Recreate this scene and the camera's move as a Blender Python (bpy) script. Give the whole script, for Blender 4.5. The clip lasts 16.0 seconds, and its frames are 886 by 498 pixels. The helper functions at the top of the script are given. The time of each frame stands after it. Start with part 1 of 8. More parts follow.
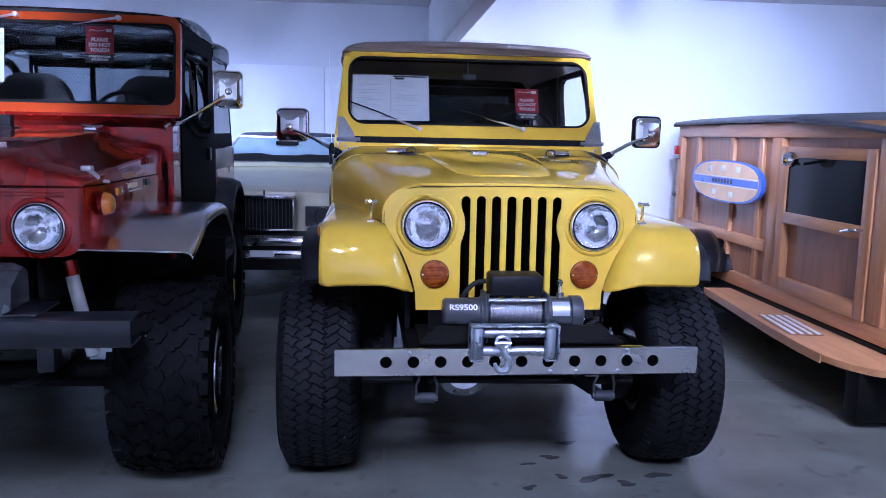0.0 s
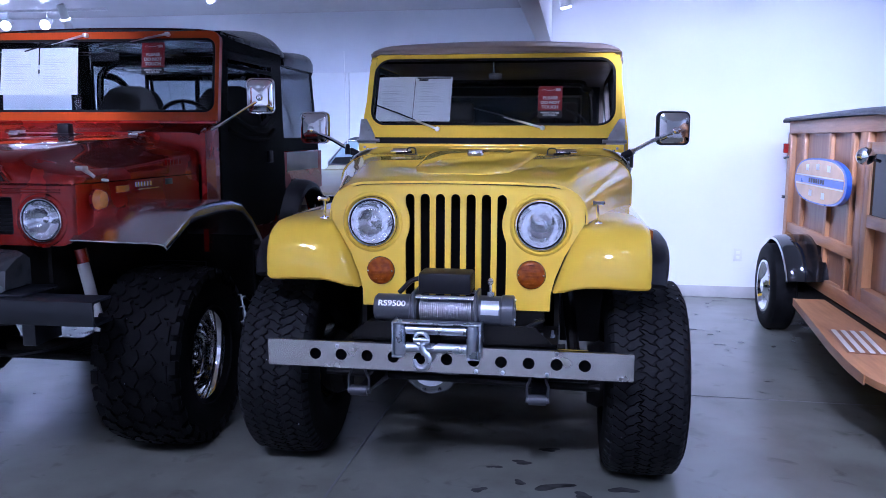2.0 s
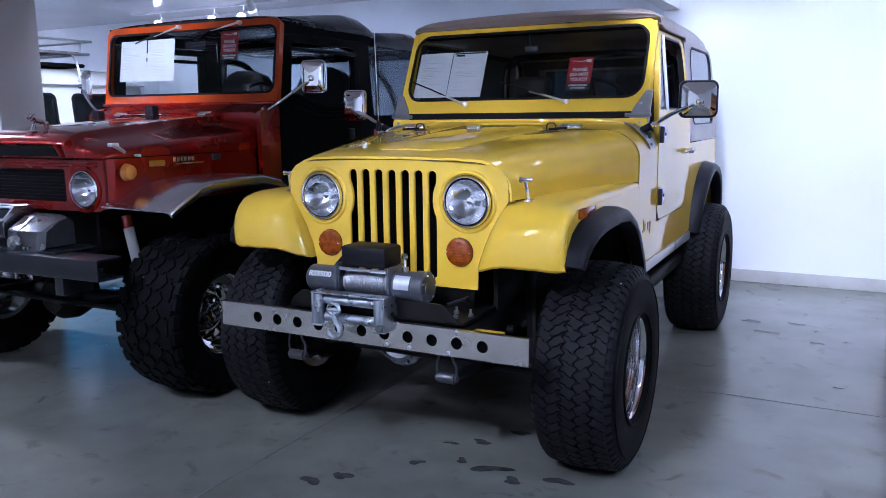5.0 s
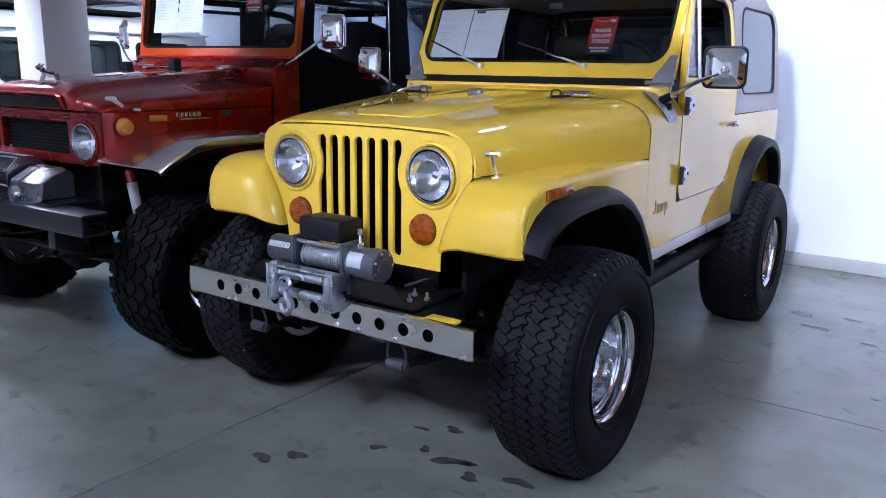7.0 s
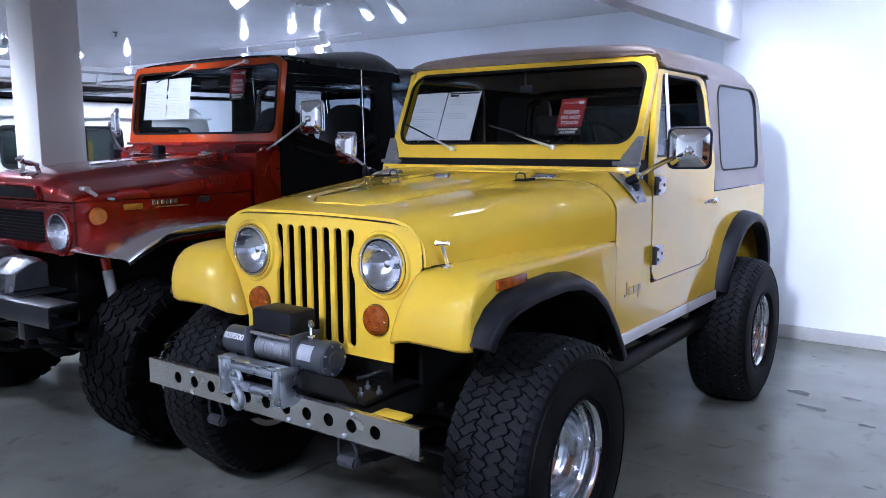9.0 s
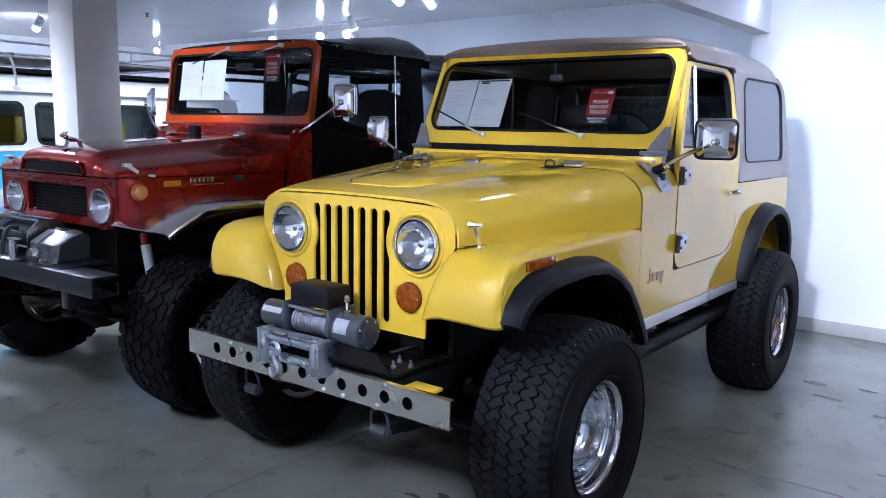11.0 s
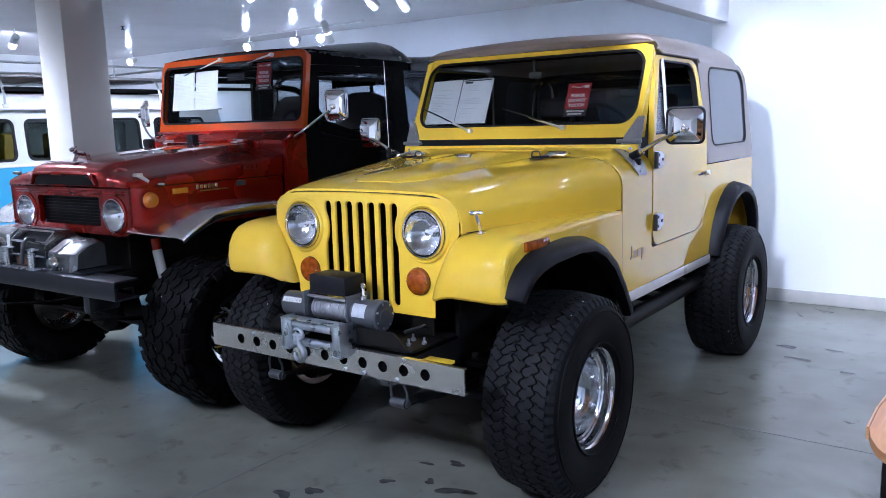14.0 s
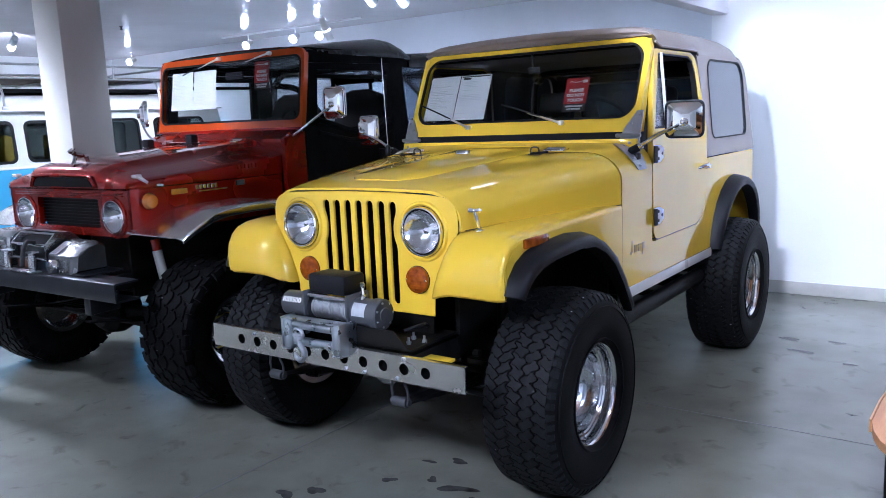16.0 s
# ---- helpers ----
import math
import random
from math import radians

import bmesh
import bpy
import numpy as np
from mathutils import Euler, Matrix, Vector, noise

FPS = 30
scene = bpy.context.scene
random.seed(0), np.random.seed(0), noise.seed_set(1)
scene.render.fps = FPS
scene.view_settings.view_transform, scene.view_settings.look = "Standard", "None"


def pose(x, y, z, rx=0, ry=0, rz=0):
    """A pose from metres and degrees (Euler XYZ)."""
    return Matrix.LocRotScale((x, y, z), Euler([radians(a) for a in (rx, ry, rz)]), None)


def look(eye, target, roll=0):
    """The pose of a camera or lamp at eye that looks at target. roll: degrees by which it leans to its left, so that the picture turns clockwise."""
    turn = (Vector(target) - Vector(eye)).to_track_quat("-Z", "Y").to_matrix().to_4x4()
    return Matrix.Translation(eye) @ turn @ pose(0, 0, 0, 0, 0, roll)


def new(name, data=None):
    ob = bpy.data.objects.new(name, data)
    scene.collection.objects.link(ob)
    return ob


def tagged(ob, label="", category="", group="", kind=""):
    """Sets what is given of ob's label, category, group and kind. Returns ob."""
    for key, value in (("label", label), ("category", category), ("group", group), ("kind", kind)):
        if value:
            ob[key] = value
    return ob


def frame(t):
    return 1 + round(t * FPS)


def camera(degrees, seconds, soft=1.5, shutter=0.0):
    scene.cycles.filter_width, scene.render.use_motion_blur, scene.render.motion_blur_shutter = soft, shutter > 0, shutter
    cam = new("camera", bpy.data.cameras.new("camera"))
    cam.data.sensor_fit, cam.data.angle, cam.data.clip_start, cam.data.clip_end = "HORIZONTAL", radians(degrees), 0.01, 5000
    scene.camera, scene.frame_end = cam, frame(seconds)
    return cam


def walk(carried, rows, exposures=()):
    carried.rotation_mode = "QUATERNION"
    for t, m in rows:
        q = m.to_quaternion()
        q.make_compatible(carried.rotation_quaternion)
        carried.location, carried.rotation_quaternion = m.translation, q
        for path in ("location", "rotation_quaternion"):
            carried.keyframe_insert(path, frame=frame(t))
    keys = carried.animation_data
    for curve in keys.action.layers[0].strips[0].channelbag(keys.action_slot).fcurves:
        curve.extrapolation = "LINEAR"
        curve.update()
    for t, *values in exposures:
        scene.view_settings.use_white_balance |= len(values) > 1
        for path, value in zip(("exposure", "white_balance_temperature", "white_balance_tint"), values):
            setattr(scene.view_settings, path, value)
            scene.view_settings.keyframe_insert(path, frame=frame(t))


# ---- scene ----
cam = camera(58.6, 16.0, soft=0.5)
METRES, EYE, TILT, LEAN, TURN = 3.81, 1.468, 0.0, -1.0, -4.8
ROWS = [
    (0.0, 0.0, 0.0, 0.0, 0.02, -8.19, -0.15),
    (0.5, 0.0793, -0.0129, -0.0037, 5.71, -7.0, 0.75),
    (1.0, 0.1516, -0.0215, -0.0019, 9.51, -8.87, 0.3),
    (1.5, 0.2096, 0.0025, -0.0067, 12.41, -9.06, 0.29),
    (2.0, 0.2698, 0.0271, -0.0087, 14.56, -7.76, 0.73),
    (2.5, 0.3414, 0.0344, -0.0126, 18.86, -7.47, 0.96),
    (3.0, 0.3876, 0.07, -0.0177, 21.64, -8.66, 1.36),
    (3.5, 0.4306, 0.1059, -0.0159, 23.92, -8.02, 1.19),
    (4.0, 0.4871, 0.1189, -0.0156, 28.69, -7.77, 1.23),
    (6.5, 0.6396, 0.2532, -0.0128, 37.22, -11.82, 0.63),
    (7.0, 0.6471, 0.2897, -0.0081, 40.49, -12.15, -0.14),
    (7.5, 0.6575, 0.3172, -0.0016, 39.79, -10.79, 1.05),
    (8.0, 0.6726, 0.3365, 0.0079, 41.02, -7.93, 2.15),
    (8.5, 0.679, 0.3453, 0.0075, 41.36, -7.0, 1.5),
    (11.0, 0.6928, 0.3132, 0.0055, 43.29, -8.03, -0.3),
    (11.5, 0.6846, 0.2857, 0.0061, 42.93, -8.8, -0.65),
    (12.0, 0.683, 0.2563, 0.0057, 41.22, -9.82, -1.24),
    (12.5, 0.6908, 0.2397, 0.0082, 39.85, -10.56, -1.43),
    (13.0, 0.7108, 0.235, 0.011, 41.23, -9.98, -0.24),
    (13.5, 0.7232, 0.2319, 0.0098, 41.02, -8.59, 1.32),
    (14.0, 0.7248, 0.2315, 0.0076, 41.01, -8.32, 2.35),
    (14.5, 0.723, 0.2322, 0.0092, 41.34, -8.39, 3.04),
    (15.0, 0.7231, 0.2329, 0.0078, 41.21, -8.55, 3.12),
    (15.5, 0.7241, 0.2346, 0.0086, 41.12, -8.76, 3.02),
    (16.0, 0.7262, 0.2363, 0.0098, 41.11, -8.66, 3.14),
]
EXPOSURES = [(0.0, 0.25, 4520, 34), (0.5, 0.15, 4530, 34), (1.5, 0.12, 4550, 34), (2.5, 0.02, 4580, 34), (4.0, 0.07, 4720, 28), (6.5, 0.31, 4920, 23), (7.5, 0.40, 4930, 22), (8.5, 0.38, 4960, 21), (11.0, 0.39, 4960, 19), (16.0, 0.42, 5020, 18)]
walk(cam, [(t, pose(0, 0, EYE, TILT, LEAN, TURN) @ pose(METRES * x, METRES * y, METRES * z, 90 + pitch, roll, yaw)) for t, x, y, z, yaw, pitch, roll in ROWS], EXPOSURES)

# ---- world and lights ----
world = bpy.data.worlds.new("world")
scene.world = world
world.use_nodes = True
world.node_tree.nodes["Background"].inputs[0].default_value = (0.6, 0.65, 0.75, 1)
world.node_tree.nodes["Background"].inputs[1].default_value = 0.05
CEIL, LOW = 3.0, 2.79


def spot_lamp(eye, target, watts, cone=80, blend=0.6, colour=(1.0, 0.97, 0.93), size=0.05):
    data = bpy.data.lights.new("spot_light", "SPOT")
    data.energy, data.spot_size, data.spot_blend, data.color, data.shadow_soft_size = watts, radians(cone), blend, colour, size
    ob = new("spot_light", data)
    ob.matrix_world = look(eye, target)
    return ob


def fill_panel(x, y, sx, sy, watts, colour=(1.0, 0.98, 0.96)):
    data = bpy.data.lights.new("ceiling_lamp_light", "AREA")
    data.shape, data.size, data.size_y, data.energy, data.color = "RECTANGLE", sx, sy, watts, colour
    ob = new("ceiling_lamp_light", data)
    ob.matrix_world = pose(x, y, (LOW if x > 0.7 else CEIL) - 0.03)
    return ob


# track heads seen over the far aisle; most wall spots and washers added unseen
FAR_SPOTS = [(-7.22, 9.2), (-6.15, 9.2), (-5.6, 9.2), (-10.6, 9.3)]
WALL_SPOTS = [(0.88, 7.1), (1.9, 5.0), (2.7, 5.2), (3.8, 5.4)]
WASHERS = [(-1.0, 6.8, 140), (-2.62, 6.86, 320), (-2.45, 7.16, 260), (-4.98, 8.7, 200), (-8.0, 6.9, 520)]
COOL, WARM = (0.87, 0.935, 1.0), (1.0, 0.965, 0.91)
for x, y in FAR_SPOTS:
    spot_lamp((x, y, 2.80), (x + 1.5, y - 5.0, 0.6), 16, 120, 0.8, COOL)
spot_lamp((0.88, 7.1, 2.56), (1.4, 7.5, 1.1), 25, 100, 0.8, COOL)
for x, y in WALL_SPOTS[1:]:
    spot_lamp((x, y, 2.56), (x + 0.1, 7.5, 0.9), 120, 130, 1.0, COOL)
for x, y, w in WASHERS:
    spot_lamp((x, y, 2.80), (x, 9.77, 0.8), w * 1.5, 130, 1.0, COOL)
# heads over the aisles, mostly unseen, added for brightness: place, aim, watts, cone
ADDED_HEADS = [(-0.35, 0.3, 0.1, 3.35, 0.9, 270, 40), (0.95, 0.3, 1.15, 3.4, 0.95, 370, 38), (-0.7, 0.6, -0.9, 2.1, 0.0, 150, 84), (0.1, 0.9, 0.5, 2.0, 0.0, 40, 100), (-1.2, 0.5, -2.15, 4.3, 1.75, 1500, 21), (0.1, 0.2, 0.1, 4.5, 1.62, 380, 20), (1.4, 1.2, 1.7, 2.2, 0.0, 14, 90),
         (1.55, 3.2, 2.3, 7.5, 1.25, 740, 58), (2.1, 1.5, 2.76, 4.9, 0.8, 480, 50), (2.6, 2.4, 2.4, 4.3, 0.0, 190, 64), (0.95, 4.5, 0.95, 4.6, 0.0, 8, 130), (-4.9, 2.0, -4.3, 4.6, 1.3, 560, 50), (-4.5, 1.7, -5.2, 5.6, 1.0, 260, 80), (-3.0, 5.8, -5.0, 4.9, 1.5, 420, 90), (-4.1, 3.3, -2.5, 2.9, 0.0, 430, 72), (-3.8, 1.2, -2.5, 2.8, 0.0, 330, 70),
         (-0.9, 5.0, -0.9, 6.9, 0.8, 60, 90), (-3.4, 2.4, -3.6, 4.3, 1.3, 40, 50), (-7.6, 2.0, -11.9, 4.0, 1.6, 800, 120), (-8.5, 6.2, -11.9, 7.0, 1.6, 450, 120),
         (-1.6, 0.2, -1.6, -4.4, 1.2, 650, 120), (1.9, 0.0, 1.9, -4.4, 1.2, 650, 120), (-6.5, 0.5, -6.5, -4.4, 1.2, 500, 120)]
for x, y, ax, ay, az, w, cone in ADDED_HEADS:
    spot_lamp((x, y, (LOW if x > 0.7 else CEIL) - 0.2), (ax, ay, az), w, cone, 0.8, WARM, 0.09)
# added area light without a fixture, brightens the right side
for x, y, w in ((4.6, 2.6, 80),):
    fill_panel(x, y, 1.2, 0.3, w, COOL)

# ---- materials ----
def material(name, colour, rough=0.5, metal=0.0, coat=0.0, vary=0.08, scale=6.0, bump=0.0, bump_scale=60.0, dirt=None, spec=0.5, coat_rough=0.04, rough_vary=0.08):
    """Principled surface with two scales of variation in colour and gloss, and a fine relief."""
    m = bpy.data.materials.new(name)
    m.use_nodes = True
    nt = m.node_tree
    b = nt.nodes["Principled BSDF"]
    link = nt.links.new
    tc = nt.nodes.new("ShaderNodeTexCoord")
    n1 = nt.nodes.new("ShaderNodeTexNoise")
    n1.inputs["Scale"].default_value, n1.inputs["Detail"].default_value = scale, 6.0
    n2 = nt.nodes.new("ShaderNodeTexNoise")
    n2.inputs["Scale"].default_value, n2.inputs["Detail"].default_value = bump_scale, 4.0
    link(tc.outputs["Object"], n1.inputs["Vector"])
    link(tc.outputs["Object"], n2.inputs["Vector"])
    mix = nt.nodes.new("ShaderNodeMix")
    mix.data_type = "RGBA"
    second = dirt if dirt else tuple(c * (1 - 2.2 * vary) for c in colour)
    mix.inputs[6].default_value, mix.inputs[7].default_value = (*colour, 1), (*second, 1)
    ramp = nt.nodes.new("ShaderNodeMapRange")
    ramp.inputs["From Min"].default_value, ramp.inputs["From Max"].default_value = 0.38, 0.72
    link(n1.outputs["Fac"], ramp.inputs["Value"])
    link(ramp.outputs["Result"], mix.inputs[0])
    link(mix.outputs[2], b.inputs["Base Color"])
    rr = nt.nodes.new("ShaderNodeMapRange")
    rr.inputs["To Min"].default_value, rr.inputs["To Max"].default_value = max(0.01, rough - rough_vary), min(1.0, rough + rough_vary)
    link(n1.outputs["Fac"], rr.inputs["Value"])
    link(rr.outputs["Result"], b.inputs["Roughness"])
    b.inputs["Metallic"].default_value = metal
    b.inputs["Coat Weight"].default_value, b.inputs["Coat Roughness"].default_value = coat, coat_rough
    b.inputs["Specular IOR Level"].default_value = spec
    if bump:
        bp = nt.nodes.new("ShaderNodeBump")
        bp.inputs["Strength"].default_value, bp.inputs["Distance"].default_value = bump, 0.004
        link(n2.outputs["Fac"], bp.inputs["Height"])
        link(bp.outputs["Normal"], b.inputs["Normal"])
    return m


def pane_material(name, tint, gloss=1.0, ior=1.5):
    """Thin clear pane: light goes straight through, and the gloss follows Fresnel."""
    m = bpy.data.materials.new(name)
    m.use_nodes = True
    nt = m.node_tree
    nt.nodes.remove(nt.nodes["Principled BSDF"])
    out = nt.nodes["Material Output"]
    tr, gl = nt.nodes.new("ShaderNodeBsdfTransparent"), nt.nodes.new("ShaderNodeBsdfGlossy")
    tr.inputs["Color"].default_value = (*tint, 1)
    gl.inputs["Roughness"].default_value = 0.02
    gl.inputs["Color"].default_value = (gloss, gloss, gloss, 1)
    lw, pw, ma, mx = (nt.nodes.new(k) for k in ("ShaderNodeLayerWeight", "ShaderNodeMath", "ShaderNodeMath", "ShaderNodeMixShader"))
    lw.inputs["Blend"].default_value = 0.5
    pw.operation, ma.operation = "POWER", "MULTIPLY_ADD"
    pw.inputs[1].default_value = 5.0
    base = ((ior - 1) / (ior + 1)) ** 2
    ma.inputs[1].default_value, ma.inputs[2].default_value = 1 - base, base
    nt.links.new(lw.outputs["Facing"], pw.inputs[0])
    nt.links.new(pw.outputs[0], ma.inputs[0])
    nt.links.new(ma.outputs[0], mx.inputs[0])
    nt.links.new(tr.outputs[0], mx.inputs[1])
    nt.links.new(gl.outputs[0], mx.inputs[2])
    nt.links.new(mx.outputs[0], out.inputs["Surface"])
    return m


def glow_material(name, colour, strength):
    m = bpy.data.materials.new(name)
    m.use_nodes = True
    b = m.node_tree.nodes["Principled BSDF"]
    b.inputs["Base Color"].default_value = (*colour, 1)
    b.inputs["Emission Color"].default_value = (*colour, 1)
    b.inputs["Emission Strength"].default_value = strength
    return m


def wood_material(name, light, dark, scale=9.0, axis=2, rough=0.45, coat=0.25):
    m = bpy.data.materials.new(name)
    m.use_nodes = True
    nt = m.node_tree
    b = nt.nodes["Principled BSDF"]
    tc, mp = nt.nodes.new("ShaderNodeTexCoord"), nt.nodes.new("ShaderNodeMapping")
    s = [scale, scale, scale]
    s[axis] = scale * 0.09
    mp.inputs["Scale"].default_value = s
    n1, n2 = nt.nodes.new("ShaderNodeTexNoise"), nt.nodes.new("ShaderNodeTexNoise")
    n1.inputs["Scale"].default_value, n1.inputs["Detail"].default_value, n1.inputs["Distortion"].default_value = 2.2, 8.0, 1.2
    n2.inputs["Scale"].default_value, n2.inputs["Detail"].default_value = 14.0, 3.0
    info = nt.nodes.new("ShaderNodeObjectInfo")
    add = nt.nodes.new("ShaderNodeVectorMath")
    add.operation = "ADD"
    mul = nt.nodes.new("ShaderNodeMath")
    mul.operation = "MULTIPLY"
    mul.inputs[1].default_value = 17.0
    nt.links.new(info.outputs["Random"], mul.inputs[0])
    nt.links.new(tc.outputs["Object"], mp.inputs["Vector"])
    nt.links.new(mp.outputs[0], add.inputs[0])
    nt.links.new(mul.outputs[0], add.inputs[1])
    nt.links.new(add.outputs[0], n1.inputs["Vector"])
    nt.links.new(add.outputs[0], n2.inputs["Vector"])
    mixf = nt.nodes.new("ShaderNodeMath")
    mixf.operation = "MULTIPLY_ADD"
    mixf.inputs[1].default_value, mixf.inputs[2].default_value = 0.35, 0.0
    nt.links.new(n2.outputs["Fac"], mixf.inputs[0])
    sm = nt.nodes.new("ShaderNodeMath")
    sm.operation = "ADD"
    nt.links.new(mixf.outputs[0], sm.inputs[0])
    nt.links.new(n1.outputs["Fac"], sm.inputs[1])
    rp = nt.nodes.new("ShaderNodeMapRange")
    rp.inputs["From Min"].default_value, rp.inputs["From Max"].default_value = 0.45, 0.95
    nt.links.new(sm.outputs[0], rp.inputs["Value"])
    mix = nt.nodes.new("ShaderNodeMix")
    mix.data_type = "RGBA"
    mix.inputs[6].default_value, mix.inputs[7].default_value = (*light, 1), (*dark, 1)
    nt.links.new(rp.outputs[0], mix.inputs[0])
    nt.links.new(mix.outputs[2], b.inputs["Base Color"])
    b.inputs["Roughness"].default_value, b.inputs["Coat Weight"].default_value, b.inputs["Coat Roughness"].default_value = rough, coat, 0.15
    bp = nt.nodes.new("ShaderNodeBump")
    bp.inputs["Strength"].default_value, bp.inputs["Distance"].default_value = 0.15, 0.002
    nt.links.new(sm.outputs[0], bp.inputs["Height"])
    nt.links.new(bp.outputs["Normal"], b.inputs["Normal"])
    return m


YELLOW = material("yellow_paint", (0.76, 0.505, 0.026), 0.5, 0.0, 1.0, 0.03, 2.5, rough_vary=0.04, spec=0.12, coat_rough=0.025)
RED = material("orange_red_paint", (0.32, 0.008, 0.001), 0.27, 0.6, 1.0, 0.06, 3.0, rough_vary=0.04, spec=0.15, coat_rough=0.02)
# same paint as RED, with the lamp's brightness put into the colour
RED_LIT = material("orange_red_paint_lit", (0.52, 0.068, 0.004), 0.3, 0.4, 1.0, 0.05, 3.0, rough_vary=0.04, spec=0.15, coat_rough=0.02)
WHITE_PAINT = material("white_enamel", (0.78, 0.78, 0.76), 0.3, 0.0, 0.6, 0.03, 4.0)
BLUE_PAINT = material("light_blue_enamel", (0.10, 0.42, 0.68), 0.3, 0.0, 0.6, 0.04, 4.0)
CREAM = material("cream_enamel", (0.42, 0.40, 0.26), 0.35, 0.0, 0.35, 0.04, 3.0)
TAN = material("taupe_hardtop", (0.24, 0.19, 0.165), 0.34, 0.0, 0.25, 0.06, 5.0, 0.12, 350.0)
GREY_TRIM = material("grey_hardtop_trim", (0.33, 0.31, 0.30), 0.5, 0.0, 0.1, 0.05, 5.0)
CHROME = material("chrome", (0.90, 0.91, 0.93), 0.09, 1.0, 0.0, 0.02, 8.0, rough_vary=0.03)
# chrome darkened in colour for the shade under the car
CHROME_SHADED = material("shaded_chrome", (0.42, 0.43, 0.46), 0.16, 1.0, 0.0, 0.12, 14.0, rough_vary=0.06)
STEEL = material("brushed_stainless", (0.90, 0.90, 0.90), 0.36, 0.97, 0.0, 0.04, 14.0, 0.05, 240.0, rough_vary=0.1)
ZINC = material("zinc_plate", (0.62, 0.66, 0.72), 0.28, 1.0, 0.0, 0.03, 20.0, 0.03, 150.0, rough_vary=0.04)
RIM_ALU = material("polished_cast_aluminium", (0.74, 0.75, 0.77), 0.12, 1.0, 0.0, 0.06, 16.0, 0.02, 220.0, rough_vary=0.05)
RUBBER = material("tyre_rubber", (0.0032, 0.0032, 0.0036), 0.6, 0.0, 0.0, 0.16, 9.0, 0.2, 180.0, (0.0085, 0.0085, 0.009), 0.08)
TREAD = material("dusty_tread_rubber", (0.0080, 0.0083, 0.0093), 0.62, 0.0, 0.0, 0.2, 30.0, 0.3, 220.0, (0.0065, 0.0065, 0.007), 0.16)
BLACK_PLASTIC = material("black_plastic", (0.007, 0.007, 0.009), 0.42, 0.0, 0.0, 0.12, 12.0, 0.25, 500.0, None, 0.18)
BLACK_PAINT = material("black_enamel", (0.006, 0.006, 0.0065), 0.12, 0.0, 0.5, 0.1, 5.0)
CHASSIS = material("chassis_black", (0.004, 0.004, 0.004), 0.5, 0.0, 0.0, 0.2, 10.0, 0.3, 90.0, (0.008, 0.007, 0.006), 0.15)
CORE_BLACK = material("radiator_and_shade_black", (0.0018, 0.0018, 0.0018), 0.8, 0.0, 0.0, 0.1, 30.0, spec=0.03)
BUMPER_STEEL = material("polished_stainless", (0.90, 0.88, 0.84), 0.25, 1.0, 0.0, 0.05, 9.0, 0.03, 200.0, rough_vary=0.07)
LABEL_SILVER = material("silver_label", (0.42, 0.44, 0.48), 0.35, 0.4, 0.0, 0.06, 40.0)
FENDER_STEEL = material("worn_polished_steel", (0.88, 0.89, 0.91), 0.21, 1.0, 0.0, 0.03, 5.0, rough_vary=0.07)
STEP_RIB = material("bright_step_metal", (0.80, 0.80, 0.80), 0.4, 0.3, 0.0, 0.05, 20.0)
GUNMETAL = material("dark_grey_steel", (0.055, 0.058, 0.065), 0.38, 0.3, 0.2, 0.12, 8.0, 0.1, 200.0)
WINCH_GREY = material("winch_grey_paint", (0.050, 0.054, 0.062), 0.42, 0.1, 0.2, 0.1, 10.0, 0.08, 260.0)
CANVAS = material("black_canvas", (0.0028, 0.0028, 0.003), 0.75, 0.0, 0.0, 0.2, 14.0, 0.4, 420.0, (0.007, 0.007, 0.007), 0.10)
VINYL = material("dark_seat_vinyl", (0.005, 0.005, 0.0055), 0.55, 0.0, 0.0, 0.15, 9.0, 0.2, 200.0)
AMBER = material("amber_lens", (0.30, 0.066, 0.0006), 0.10, 0.0, 0.5, 0.12, 40.0, 0.12, 130.0, (0.15, 0.026, 0.0004), 0.3)
AMBER_LIGHT = material("light_amber_lens", (0.62, 0.20, 0.012), 0.15, 0.0, 0.8, 0.08, 30.0)
RED_LENS = material("red_lens", (0.35, 0.015, 0.010), 0.15, 0.0, 0.8, 0.1, 30.0)
PAPER = material("white_paper", (0.88, 0.885, 0.90), 0.65, 0.0, 0.0, 0.03, 8.0, 0.15, 30.0)


def let_light_through(m, share):
    """Paper lets some of the light behind it through."""
    nt = m.node_tree
    tr, mx = nt.nodes.new("ShaderNodeBsdfTranslucent"), nt.nodes.new("ShaderNodeMixShader")
    tr.inputs["Color"].default_value = (0.8, 0.81, 0.83, 1)
    mx.inputs[0].default_value = share
    nt.links.new(nt.nodes["Principled BSDF"].outputs[0], mx.inputs[1])
    nt.links.new(tr.outputs[0], mx.inputs[2])
    nt.links.new(mx.outputs[0], nt.nodes["Material Output"].inputs["Surface"])


let_light_through(PAPER, 0.25)
INK = material("grey_print", (0.62, 0.63, 0.66), 0.7)
DARK_INK = material("black_print", (0.02, 0.02, 0.02), 0.6)
TAG_RED = material("red_card", (0.33, 0.010, 0.012), 0.45, 0.0, 0.1, 0.05)
TAG_BLACK = material("black_card", (0.015, 0.010, 0.010), 0.45)
TAG_WHITE = material("white_print", (0.78, 0.78, 0.78), 0.5)
GLASS = pane_material("window_glass", (0.90, 0.92, 0.92), 0.32)
DARK_GLASS = pane_material("tinted_window_glass", (0.62, 0.65, 0.68))
